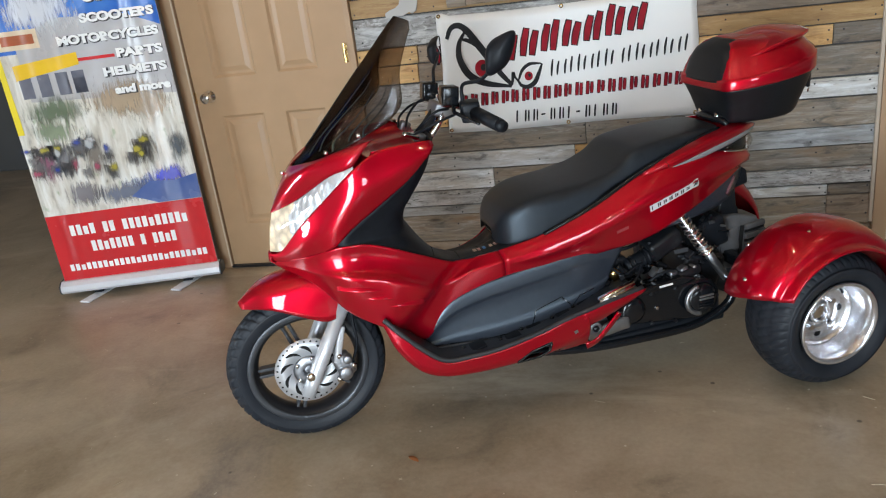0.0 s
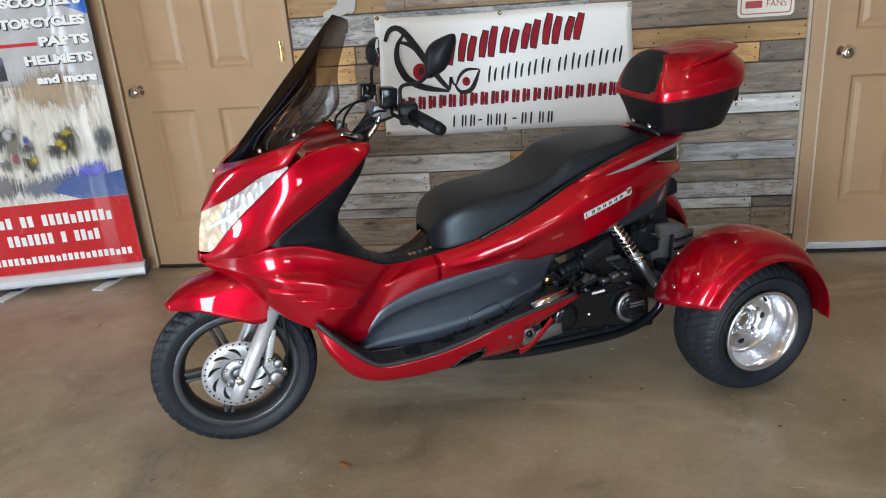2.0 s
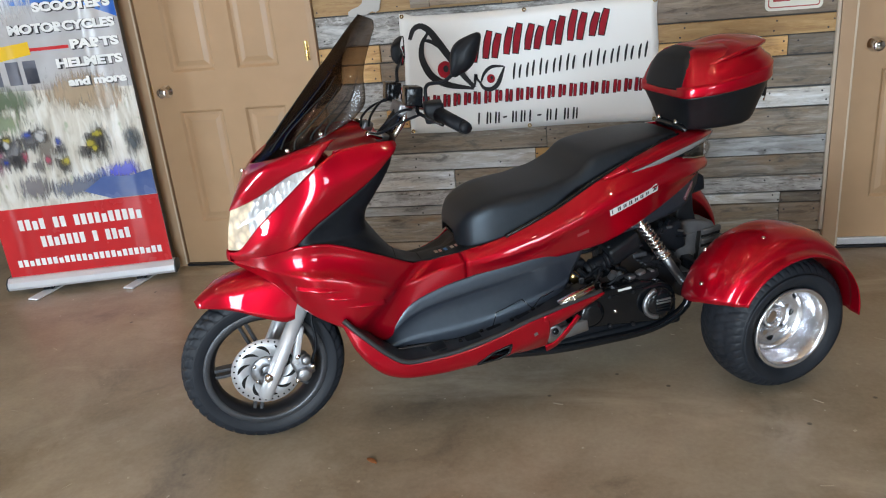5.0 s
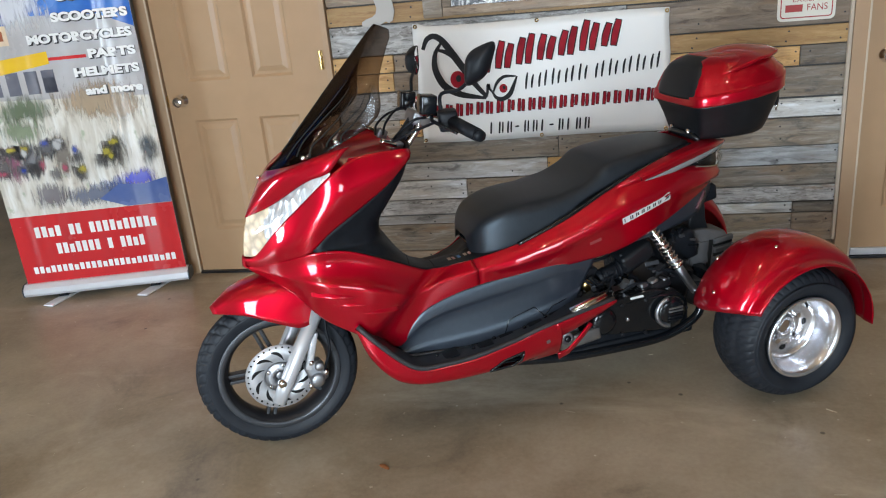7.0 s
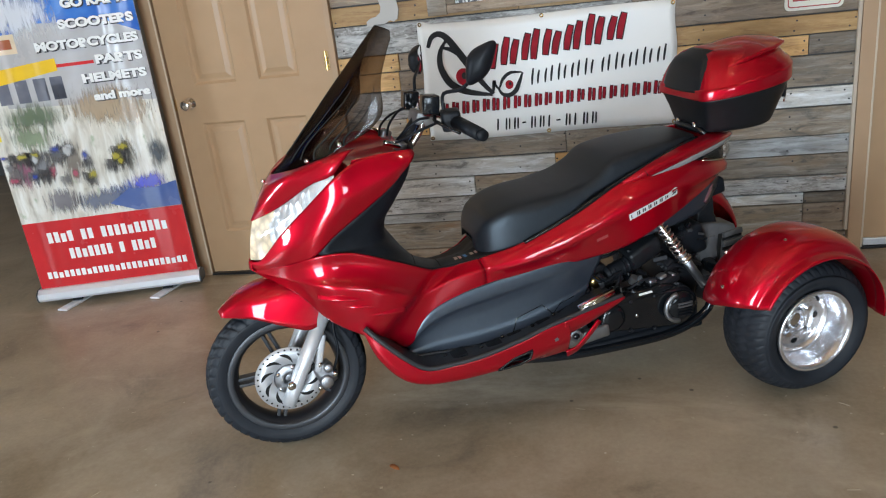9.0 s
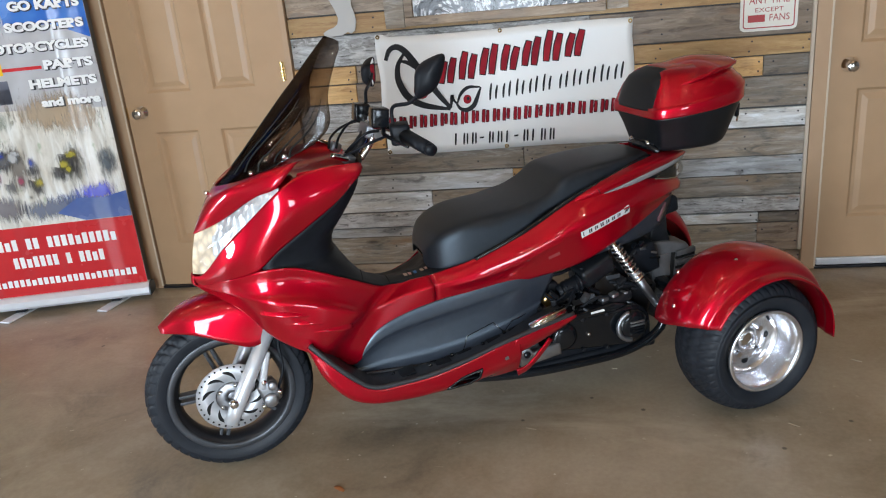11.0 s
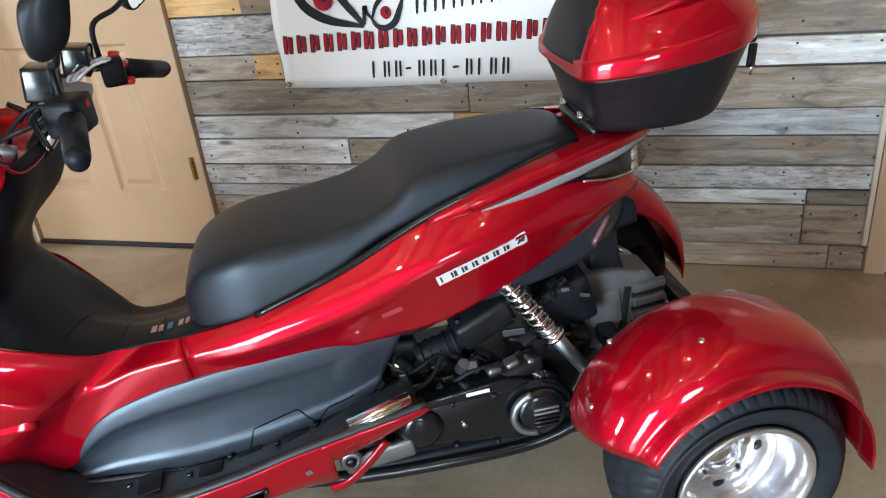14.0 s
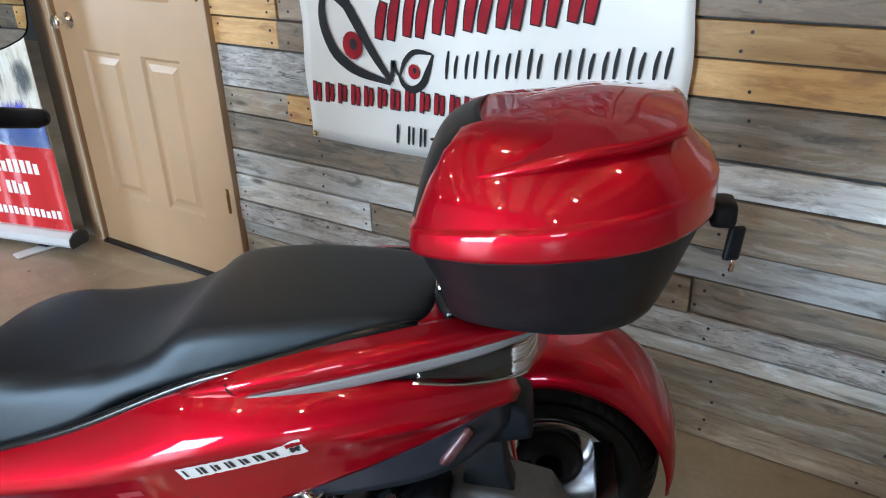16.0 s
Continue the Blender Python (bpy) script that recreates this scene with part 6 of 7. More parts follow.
def seat_bm():
    rows = []
    ctrl = ((0.662, 0.060, 0.602, 0.636), (0.675, 0.105, 0.588, 0.670), (0.71, 0.140, 0.590, 0.712), (0.80, 0.166, 0.612, 0.743), (0.95, 0.168, 0.672, 0.753), (1.035, 0.161, 0.720, 0.768), (1.085, 0.159, 0.740, 0.790), (1.125, 0.157, 0.752, 0.822),
            (1.16, 0.155, 0.762, 0.836), (1.24, 0.150, 0.782, 0.846), (1.34, 0.138, 0.800, 0.851), (1.435, 0.116, 0.816, 0.850), (1.472, 0.094, 0.820, 0.845), (1.492, 0.056, 0.822, 0.834))
    secs = []
    for u, w, zb, zt in ctrl:
        h = zt - zb
        half = [(u, w * 0.985, zb), (u, w, zb + h * 0.10), (u, w * 0.972, zb + h * 0.42), (u, w * 0.930, zb + h * 0.72), (u, w * 0.880, zb + h * 0.87), (u, w * 0.830, zb + h * 0.925), (u, w * 0.66, zb + h * 0.965), (u, w * 0.34, zb + h * 0.99), (u, 0, zt)]
        secs.append(both(half))
    bm = loft(secs, 70, 49, 1)
    # close the underside and ends
    bmesh.ops.holes_fill(bm, edges=[e for e in bm.edges if e.is_boundary], sides=0)
    bmesh.ops.recalc_face_normals(bm, faces=bm.faces)
    return bm


seat = part("seat", seat_bm(), VINYL, trike, "long black vinyl stepped seat")
part("seat_base", sym([
    [(0.69, 0.12, 0.590), (0.69, 0.06, 0.588), (0.69, 0, 0.588)],
    [(0.95, 0.158, 0.660), (0.95, 0.08, 0.655), (0.95, 0, 0.655)],
    [(1.20, 0.150, 0.765), (1.20, 0.08, 0.76), (1.20, 0, 0.76)],
    [(1.52, 0.075, 0.825), (1.52, 0.04, 0.825), (1.52, 0, 0.825)]], 24, 9, 0.012), GLOSS_BLACK, seat)


for s in (1, -1):
    part("seat_rail", vtube([(0.80, 0.171, 0.622), (0.97, 0.176, 0.684), (1.15, 0.170, 0.764), (1.26, 0.166, 0.800), (1.40, 0.130, 0.832), (1.47, 0.105, 0.836)], 0.0075, 10, 36, None, s), GLOSS_BLACK, seat, "gloss black rail under the seat edge")


def drape(bvh, s, outline, lift):
    """Lay a flat outline of (back, up) points onto the side of the body."""
    pts = []
    for u, z in outline:
        hit = bvh.ray_cast(Vector((u, -s * 1.0, z)), Vector((0, s, 0)))[0]
        pts.append((u, (hit.y if hit else -s * 0.2) - s * lift, z))
    return pts


def draped_strip(bvh, s, u0, z0, u1, z1, h, lift, n=12, swell=None):
    """A strip along a line on the body, h high, square to it."""
    d = Vector((u1 - u0, z1 - z0)).normalized()
    q = Vector((-d.y, d.x)) * h / 2
    lo, hi = [], []
    for k in range(n):
        f = k / (n - 1)
        u, z = u0 + (u1 - u0) * f, z0 + (z1 - z0) * f
        g = swell(f) if swell else 1.0
        lo.append((u - q.x * g, z - q.y * g))
        hi.append((u + q.x * g, z + q.y * g))
    rows = [drape(bvh, s, [a, ((a[0] + b[0]) / 2, (a[1] + b[1]) / 2), b], lift) for a, b in zip(lo, hi)]
    bm = grid_bm(rows)
    bmesh.ops.recalc_face_normals(bm, faces=bm.faces)
    bm.normal_update()
    if sum(f.normal.y for f in bm.faces) * s > 0:
        bmesh.ops.reverse_faces(bm, faces=bm.faces)
    return bm


for sill, s in zip(sills, (1, -1)):
    bmc = bmesh.new()
    bmc.from_mesh(sill.data)
    bvs = BVHTree.FromBMesh(bmc)
    bmc.free()
    loop = []
    for (a, b), (c, d) in zip(SLOT, SLOT[1:] + SLOT[:1]):
        loop += [(a + (c - a) * k / 6, b + (d - b) * k / 6) for k in range(6)]
    rim = [(u, -s * (0.2835 - 0.12 * max(0.0, 0.30 - z)), z) for u, z in loop]
    part("slot_rim", tube(rim + rim[:2], 0.0042, 8), GLOSS_BLACK, sill, "dark rim of the slot")
    part("sill_clip", draped_strip(bvs, s, 0.836, 0.312, 0.848, 0.317, 0.012, 0.002, 3), CAST, sill, "", False)
    part("footboard_edge", vtube([(0.243, 0.242, 0.486), (0.290, 0.259, 0.429), (0.356, 0.269, 0.359), (0.414, 0.273, 0.318), (0.50, 0.275, 0.313), (0.60, 0.277, 0.319), (0.72, 0.277, 0.340), (0.83, 0.276, 0.366), (0.95, 0.274, 0.388), (1.09, 0.262, 0.405)], 0.0085, 8, 50, None, s), EDGE_GREY, trike, "black rubber edge of the footboard")
for wing, s in zip(wings, (1, -1)):
    bmc = bmesh.new()
    bmc.from_mesh(wing.data)
    bvw = BVHTree.FromBMesh(bmc)
    bmc.free()
    part("wing_seam", draped_strip(bvw, s, 1.222, 0.786, 1.234, 0.766, 0.0026, 0.0008, 6), HOLE_BLACK, wing, "", False)
for cowl, panel, s in zip(rear_cowls, side_panels, (1, -1)):
    bmc = bmesh.new()
    bmc.from_mesh(cowl.data)
    bvh = BVHTree.FromBMesh(bmc)
    bmc.free()
    badge = part("name_badge", draped_strip(bvh, s, 1.147, 0.650, 1.327, 0.7055, 0.025, 0.0012, 24, lambda f: 1.0 + 0.05 * math.cos(f * 60) + (0.18 if f > 0.88 else 0)), WHITE_STICKER, trike, "white strip badge with dark bars", False)
    for k in range(7):
        f = 0.035 + k * 0.117
        u, z = 1.147 + 0.180 * f, 0.650 + 0.0555 * f
        for dx, w, hh in (((0.0, 0.0035, 0.0155),) if k == 0 else ((0.0, 0.0040, 0.0155), (0.0060, 0.0055, 0.0155 if k % 2 else 0.0125))):
            part("badge_bar", draped_strip(bvh, s, u + dx, z + dx * 0.31, u + dx + w, z + (dx + w) * 0.31, hh, 0.0018, 3), DARK_INK, badge, "", False)
    for dz in (-0.005, 0.005):
        part("badge_mark", draped_strip(bvh, s, 1.309, 0.6995 + dz, 1.322, 0.7035 - dz, 0.006, 0.0018, 3), DARK_INK, badge, "", False)
    part("small_label", draped_strip(bvh, s, 1.035, 0.590, 1.075, 0.601, 0.012, 0.001, 4), grained("clear_label", (0.35, 0.03, 0.04), (0.45, 0.08, 0.09), 60, (0.3, 0.4), 0.0), trike, "", False)
    bmc = bmesh.new()
    bmc.from_mesh(panel.data)
    bvp = BVHTree.FromBMesh(bmc)
    bmc.free()
    for run in (((0.728, 0.325), (0.745, 0.372), (0.838, 0.400), (0.872, 0.362)), ((0.44, 0.318), (0.56, 0.312), (0.66, 0.313), (0.76, 0.328), (0.865, 0.354), (0.90, 0.392), (0.955, 0.404))):
        for p, q in zip(run, run[1:]):
            part("panel_seam", draped_strip(bvp, s, p[0], p[1], q[0], q[1], 0.003, 0.0008, 8), GLOSS_BLACK, panel, "", False)

# ---- top box
def plan(kf, kr, kv, z, tilt, n=48):
    """Outline of the box at one level: shrunk by kf in front, kr behind, kv across; tilt raises its back."""
    half = [(1.475, 0, 0), (1.475, 0.10, 0), (1.487, 0.142, 0), (1.56, 0.178, 0), (1.66, 0.194, 0), (1.76, 0.176, 0), (1.825, 0.118, 0), (1.848, 0.06, 0), (1.853, 0, 0)]
    a = spline(half, n)
    pts = a + [(p[0], -p[1], 0) for p in reversed(a[1:-1])]
    return [(1.66 + (p[0] - 1.66) * (kf if p[0] < 1.66 else kr), -p[1] * kv, z + (p[0] - 1.475) * tilt) for p in pts]


def low_crown(z):
    """The lid's crown, a little flatter towards its top."""
    return z - 0.013 * max(0.0, z - 0.99) / 0.14


def capped(levels):
    bm = grid_bm([plan(a, b, c, low_crown(z), e) for a, b, c, z, e in levels], close_v=True)
    bmesh.ops.holes_fill(bm, edges=[e for e in bm.edges if e.is_boundary], sides=0)
    bmesh.ops.recalc_face_normals(bm, faces=bm.faces)
    return bm


box_base = part("top_box", capped([(0.62, 0.42, 0.54, 0.842, 0.0), (0.745, 0.62, 0.68, 0.843, 0.01), (0.785, 0.69, 0.73, 0.848, 0.02), (0.805, 0.73, 0.765, 0.860, 0.03), (0.835, 0.79, 0.815, 0.882, 0.05), (0.88, 0.86, 0.885, 0.912, 0.07), (0.955, 0.945, 0.96, 0.948, 0.1), (0.975, 0.965, 0.975, 0.954, 0.11), (0.99, 0.98, 0.985, 0.962, 0.11)]), BOX_BLACK, trike, "black top box base")
part("box_lid", capped([(0.985, 0.98, 0.98, 0.960, 0.11), (1.03, 1.015, 1.025, 0.961, 0.11), (1.036, 1.021, 1.031, 0.966, 0.11), (1.030, 1.018, 1.026, 0.984, 0.13), (1.026, 1.016, 1.022, 0.990, 0.145), (1.018, 1.010, 1.014, 0.994, 0.150), (1.000, 0.998, 0.996, 0.996, 0.150), (0.990, 0.990, 0.986, 1.000, 0.148), (0.960, 0.960, 0.956, 1.020, 0.125), (0.89, 0.89, 0.87, 1.056, 0.065), (0.80, 0.80, 0.76, 1.090, 0.04), (0.69, 0.70, 0.61, 1.112, 0.02), (0.52, 0.58, 0.42, 1.126, 0.01), (0.25, 0.35, 0.2, 1.132, 0.0)]), RED, box_base, "glossy red top box lid")
part("backrest_pad", sym([
    [(1.492, 0.136, 0.990), (1.470, 0.10, 0.986), (1.463, 0, 0.984)],
    [(1.506, 0.127, 1.040), (1.486, 0.092, 1.042), (1.479, 0, 1.043)],
    [(1.532, 0.110, 1.079), (1.508, 0.080, 1.084), (1.501, 0, 1.087)],
    [(1.570, 0.082, 1.104), (1.556, 0.056, 1.112), (1.549, 0, 1.114)]], 22, 21, 0.005), BOX_BLACK, box_base, "black backrest pad")
part("lid_spoiler", sym([
    [(1.550, 0.140, 1.061), (1.580, 0.092, 1.097), (1.59, 0, 1.115)],
    [(1.590, 0.155, 1.074), (1.625, 0.094, 1.106), (1.63, 0, 1.124)],
    [(1.640, 0.162, 1.088), (1.665, 0.092, 1.115), (1.67, 0, 1.131)],
    [(1.690, 0.160, 1.101), (1.705, 0.086, 1.122), (1.71, 0, 1.134)],
    [(1.745, 0.143, 1.106), (1.750, 0.074, 1.122), (1.75, 0, 1.132)],
    [(1.800, 0.108, 1.114), (1.808, 0.052, 1.121), (1.810, 0, 1.124)]], 30, 25, 0.010), RED, box_base, "flared red lid crest")
part("lock", lathe([(0, 0.0), (0.012, 0.0), (0.013, 0.02), (0, 0.02)], 14, False, (1.868, -0.01, 0.960)), CHROME, box_base)
part("lock_cover", block(0.035, 0.05, 0.036, pose(1.873, 0.0, 0.968), 0.010), BLACK, box_base)
part("key_bow", block(0.026, 0.010, 0.050, pose(1.894, 0.0, 0.920, 0, 8, 30), 0.005), BLACK, box_base, "black key left in the lock")
part("key_blade", block(0.007, 0.0025, 0.03, pose(1.896, 0.0, 0.892, 0, 8, 10)), CHROME, box_base)
part("box_mount", block(0.20, 0.14, 0.03, pose(1.60, 0, 0.858, 0, -4, 0), 0.008), DARK_METAL, trike, "", True)
part("mount_strap", tube([(1.518, -0.085, 0.838), (1.505, -0.070, 0.850), (1.497, -0.045, 0.855), (1.495, 0.0, 0.856), (1.497, 0.045, 0.855), (1.505, 0.070, 0.850), (1.518, 0.085, 0.838)], 0.012, 10, 30), GLOSS_BLACK, trike, "black strap under the top box", True)
for s in (1, -1):
    part("box_bolt", vtube([(1.497, 0.05, 0.852), (1.497, 0.05, 0.876)], 0.0085, 12, None, 0.0065, s), CHROME, trike, "chrome bolt before the top box")

# ---- engine, frame and rear running gear
cvt = []
for k in range(25):
    a = math.pi / 2 + math.pi * k / 24
    cvt.append((1.078 + 0.056 * math.cos(a), 0.300 + 0.056 * math.sin(a)))
for k in range(25):
    a = -math.pi / 2 + math.pi * k / 24
    cvt.append((1.335 + 0.074 * math.cos(a), 0.283 + 0.074 * math.sin(a)))
engine = part("engine", prism(cvt, -0.205, -0.12, 1, 0.012), GLOSS_BLACK, trike, "black scooter engine with belt cover")
part("cover_boss", lathe([(0, -0.222), (0.03, -0.222), (0.045, -0.215), (0.05, -0.2), (0, -0.2)], 28, False, (1.078, 0, 0.300)), GLOSS_BLACK, engine)
part("cover_boss", lathe([(0, -0.226), (0.035, -0.226), (0.056, -0.218), (0.062, -0.2), (0, -0.2)], 32, False, (1.335, 0, 0.283)), GLOSS_BLACK, engine)
for k in range(5):
    part("cooling_fin", block(0.055, 0.008, 0.006, pose(1.345, -0.228, 0.258 + 0.011 * k), 0.002), CAST if k > 2 else GLOSS_BLACK, engine)
for x, z in ((1.15, 0.345), (1.15, 0.235), (1.035, 0.300), (1.24, 0.345), (1.24, 0.222), (1.398, 0.283), (1.17, 0.288)):
    part("cover_bolt", lathe([(0, -0.211), (0.006, -0.211), (0.007, -0.203), (0, -0.203)], 8, False, (x, 0, z)), CHROME if x == 1.17 else DARK_METAL, engine)
part("crankcase", block(0.34, 0.22, 0.13, pose(1.18, 0.01, 0.27), 0.02), DARK_METAL, engine)
# two added black blocks keep the space below the engine dark
part("sump", boxed(0.93, 1.44, -0.165, 0.15, 0.185, 0.262, 0.02), BLACK, engine, "added dark block filling the engine underside")
part("skid_plate", boxed(0.95, 1.45, -0.176, 0.16, 0.166, 0.20, 0.012), BLACK, engine, "added black block filling the gap under the engine")
part("rear_case", block(0.16, 0.15, 0.15, pose(1.40, -0.04, 0.33, 0, 20, 0), 0.02), DARK_METAL, engine)
part("case_label", block(0.05, 0.0015, 0.012, pose(1.205, -0.208, 0.366, -30, -2, 0)), WHITE_STICKER, engine, "", False)
part("case_top", block(0.10, 0.05, 0.035, pose(1.305, -0.165, 0.374, 0, -10, 12), 0.012), DARK_METAL, engine)
for x, z, a in ((1.29, 0.392, -12), (1.335, 0.388, 20), (1.25, 0.384, 8)):
    part("cast_lug", block(0.030, 0.028, 0.016, pose(x, -0.168, z, 0, a, 10), 0.006), CAST, engine, "bare cast lug")
part("belt_guard", prism([(1.06, 0.352), (1.12, 0.368), (1.27, 0.382), (1.32, 0.365), (1.28, 0.352), (1.10, 0.345)], -0.208, -0.14, 1, 0.005), GLOSS_BLACK, engine)
ring = []
for k in range(19):
    t = radians(100 + 170 * k / 18)
    ring.append((1.325 + 0.050 * math.cos(t), -0.222, 0.290 + 0.050 * math.sin(t)))
part("vent_ring", tube(ring, 0.009, 8), CAST, engine, "pale cast vent rim")
crng = random.Random(21)
for k in range(34):
    u, v, z = crng.uniform(0.99, 1.34), crng.uniform(0.10, 0.172), crng.uniform(0.345, 0.50)
    if z > 0.40 + (u - 0.98) * 0.32:
        z -= 0.07
    mt = crng.choice((CAST, DARK_METAL, DARK_METAL, BLACK, BLACK, GLOSS_BLACK, GLOSS_BLACK, GLOSS_BLACK, CAST, DARK_METAL))
    if crng.random() < 0.5:
        d = Vector((crng.uniform(-1, 1), crng.uniform(-0.4, 0.4), crng.uniform(-1, 1))).normalized() * crng.uniform(0.012, 0.04)
        b = tube([(u, -v, z), (u + d.x, -v + d.y, z + d.z)], crng.uniform(0.005, 0.014), 10)
    else:
        b = block(crng.uniform(0.015, 0.05), crng.uniform(0.012, 0.03), crng.uniform(0.010, 0.03), pose(u, -v, z, crng.uniform(-25, 25), crng.uniform(-35, 35), crng.uniform(-25, 25)), 0.003)
        mt = DARK_METAL if mt is CAST else mt
    part("engine_fitting", b, mt, engine, "", False)
for k in range(22):
    u, v, z = crng.uniform(1.29, 1.47), crng.uniform(0.100, 0.135), crng.uniform(0.36, 0.54)
    size = crng.uniform(0.012, 0.034)
    m = pose(u, -v, z, crng.uniform(-30, 30), crng.uniform(-40, 40), crng.uniform(-30, 30))
    if k % 3:
        part("engine_fitting", block(size, 0.014, size * crng.uniform(0.3, 0.8), m, 0.003), (CAST, GLOSS_BLACK, DARK_METAL)[k % 3], engine, "", False)
    else:
        part("engine_fitting", tube([(u, -v, z), (u + size * 1.6, -v, z - size * crng.uniform(-1, 1))], 0.004, 8), CAST if k % 2 else GLOSS_BLACK, engine, "", False)
part("air_box", block(0.13, 0.08, 0.07, pose(1.245, -0.105, 0.480, 8, -22, 6), 0.014), BOX_BLACK, engine, "black air box")
part("air_hose", vtube([(1.10, 0.13, 0.425), (1.14, 0.13, 0.44), (1.21, 0.12, 0.452)], 0.026, 16, 12), BLACK, engine)
for k in range(5):
    f = k / 5
    part("hose_rib", vtube([(1.105 + 0.09 * f, 0.13 - 0.008 * f, 0.427 + 0.022 * f), (1.113 + 0.09 * f, 0.13 - 0.008 * f, 0.429 + 0.022 * f)], 0.030, 16), BLACK, engine)
part("carburettor", block(0.06, 0.06, 0.06, pose(1.07, -0.10, 0.44, 0, 10, 0), 0.012), DARK_METAL, engine, "small dark carburettor")
part("carb_bowl", lathe([(0, -0.14), (0.022, -0.14), (0.024, -0.09), (0, -0.09)], 16, False, (1.06, 0, 0.41)), BRASS, engine)
for pts, r in (([(1.02, 0.15, 0.46), (1.07, 0.17, 0.42), (1.13, 0.16, 0.44), (1.19, 0.13, 0.43)], 0.004), ([(1.0, 0.14, 0.40), (1.05, 0.17, 0.37), (1.12, 0.17, 0.40), (1.17, 0.12, 0.47)], 0.005), ([(1.03, 0.12, 0.49), (1.10, 0.14, 0.50), (1.16, 0.10, 0.49)], 0.006), ([(1.15, 0.16, 0.36), (1.22, 0.17, 0.395), (1.30, 0.16, 0.38)], 0.005), ([(0.98, 0.15, 0.36), (1.03, 0.175, 0.335), (1.10, 0.17, 0.345)], 0.005), ([(1.30, 0.12, 0.42), (1.38, 0.13, 0.40), (1.44, 0.11, 0.36)], 0.006)):
    part("hose", vtube(pts, r, 8, 16), BLACK, engine)
part("cylinder_block", block(0.14, 0.16, 0.13, pose(1.0, 0.0, 0.36, 0, 12, 0), 0.015), DARK_METAL, engine)
for s in (1, -1):
    part("lower_frame_tube", vtube([(0.62, 0.165, 0.235), (0.90, 0.175, 0.186), (1.12, 0.18, 0.172), (1.33, 0.18, 0.174), (1.455, 0.18, 0.222), (1.49, 0.18, 0.295)], 0.0155, 12, 30, None, s), GLOSS_BLACK, trike, "black tubular frame rail")
    part("rear_frame_tube", vtube([(1.49, 0.18, 0.292), (1.53, 0.18, 0.34), (1.62, 0.17, 0.36)], 0.0155, 12, 14, None, s), GLOSS_BLACK, trike)
    part("bracket", block(0.08, 0.02, 0.05, pose(*side((0.965, 0.175, 0.255), s), 0, -20, 0), 0.006), CAST, trike, "bare cast bracket")
    part("bracket_bolt", lathe([(0, -0.012), (0.012, -0.012), (0.013, 0.004), (0, 0.004)], 12, False, (0.945, -s * 0.19, 0.262)), DARK_METAL, trike)
    # passenger peg
    peg = part("passenger_peg", vtube([(0.935, 0.262, 0.392), (1.062, 0.252, 0.422)], 0.013, 12, None, 0.014, s), CHROME, trike, "folded chrome passenger peg")
    for dz in (-0.006, 0.008):
        part("peg_rib", vtube([(0.940, 0.271, 0.394 + dz), (1.058, 0.262, 0.422 + dz)], 0.0055, 10, None, None, s), CHAMPAGNE, peg, "champagne-coloured rib")
    # shock absorber
    top, bot = Vector((1.275, 0.150, 0.605)), Vector((1.466, 0.158, 0.315))
    shock = part("shock_absorber", vtube([tuple(top), tuple(bot)], 0.011, 14, None, None, s), CHROME, trike, "chrome coil-over shock absorber")
    part("damper_body", vtube([tuple(top.lerp(bot, 0.52)), tuple(bot)], 0.0165, 16, None, 0.0145, s), CAST, shock, "grey damper body")
    d = (bot - top).normalized()
    e1 = d.cross(Vector((0, 1, 0))).normalized()
    e2 = d.cross(e1)
    coil = []
    for k in range(161):
        f = k / 160
        a = f * 2 * math.pi * 9
        p = top.lerp(bot, 0.04 + 0.53 * f) + (e1 * math.cos(a) + e2 * math.sin(a)) * 0.0195
        coil.append(side(tuple(p), s))
    part("spring", tube(coil, 0.0042, 7), CHROME, shock, "chrome coil spring")
    for f in (0.02, 0.585):
        c = top.lerp(bot, f)
        part("spring_seat", vtube([tuple(c), tuple(c + d * 0.008)], 0.0265, 18, None, None, s), CHROME, shock)
    part("shock_bolt", vtube([(1.466, 0.14, 0.315), (1.466, 0.185, 0.315)], 0.011, 10, None, None, s), CHROME, shock)
part("frame_rail", tube([side((0.45, 0, 0.55), 1), side((0.60, 0, 0.33), 1), side((0.95, 0, 0.40), 1)], 0.03, 12, 16), DARK_METAL, trike)
for s in (1, -1):
    part("seat_frame_tube", vtube([(0.90, 0.11, 0.38), (1.0, 0.12, 0.55), (1.2, 0.12, 0.62), (1.45, 0.08, 0.72)], 0.014, 10, 20, None, s), DARK_METAL, trike)
part("battery_tray", block(0.30, 0.20, 0.10, pose(1.05, 0, 0.60, 0, -18, 0), 0.015), BLACK, trike)
part("rear_tray", block(0.30, 0.16, 0.10, pose(1.38, 0, 0.66, 0, -20, 0), 0.02), BLACK, trike)
part("rear_axle", tube([(1.655, -0.36, 0.236), (1.655, 0.36, 0.236)], 0.03, 16), DARK_METAL, trike, "black rear axle tube")
part("differential", lathe([(0, -0.07), (0.05, -0.07), (0.085, -0.04), (0.09, 0.0), (0.085, 0.04), (0.05, 0.07), (0, 0.07)], 28, False, (1.60, 0.04, 0.25)), DARK_METAL, trike)
part("cross_frame", boxed(1.52, 1.56, -0.25, 0.25, 0.33, 0.37, 0.006), GLOSS_BLACK, trike)
part("cross_frame", boxed(1.74, 1.78, -0.25, 0.25, 0.33, 0.37, 0.006), GLOSS_BLACK, trike)
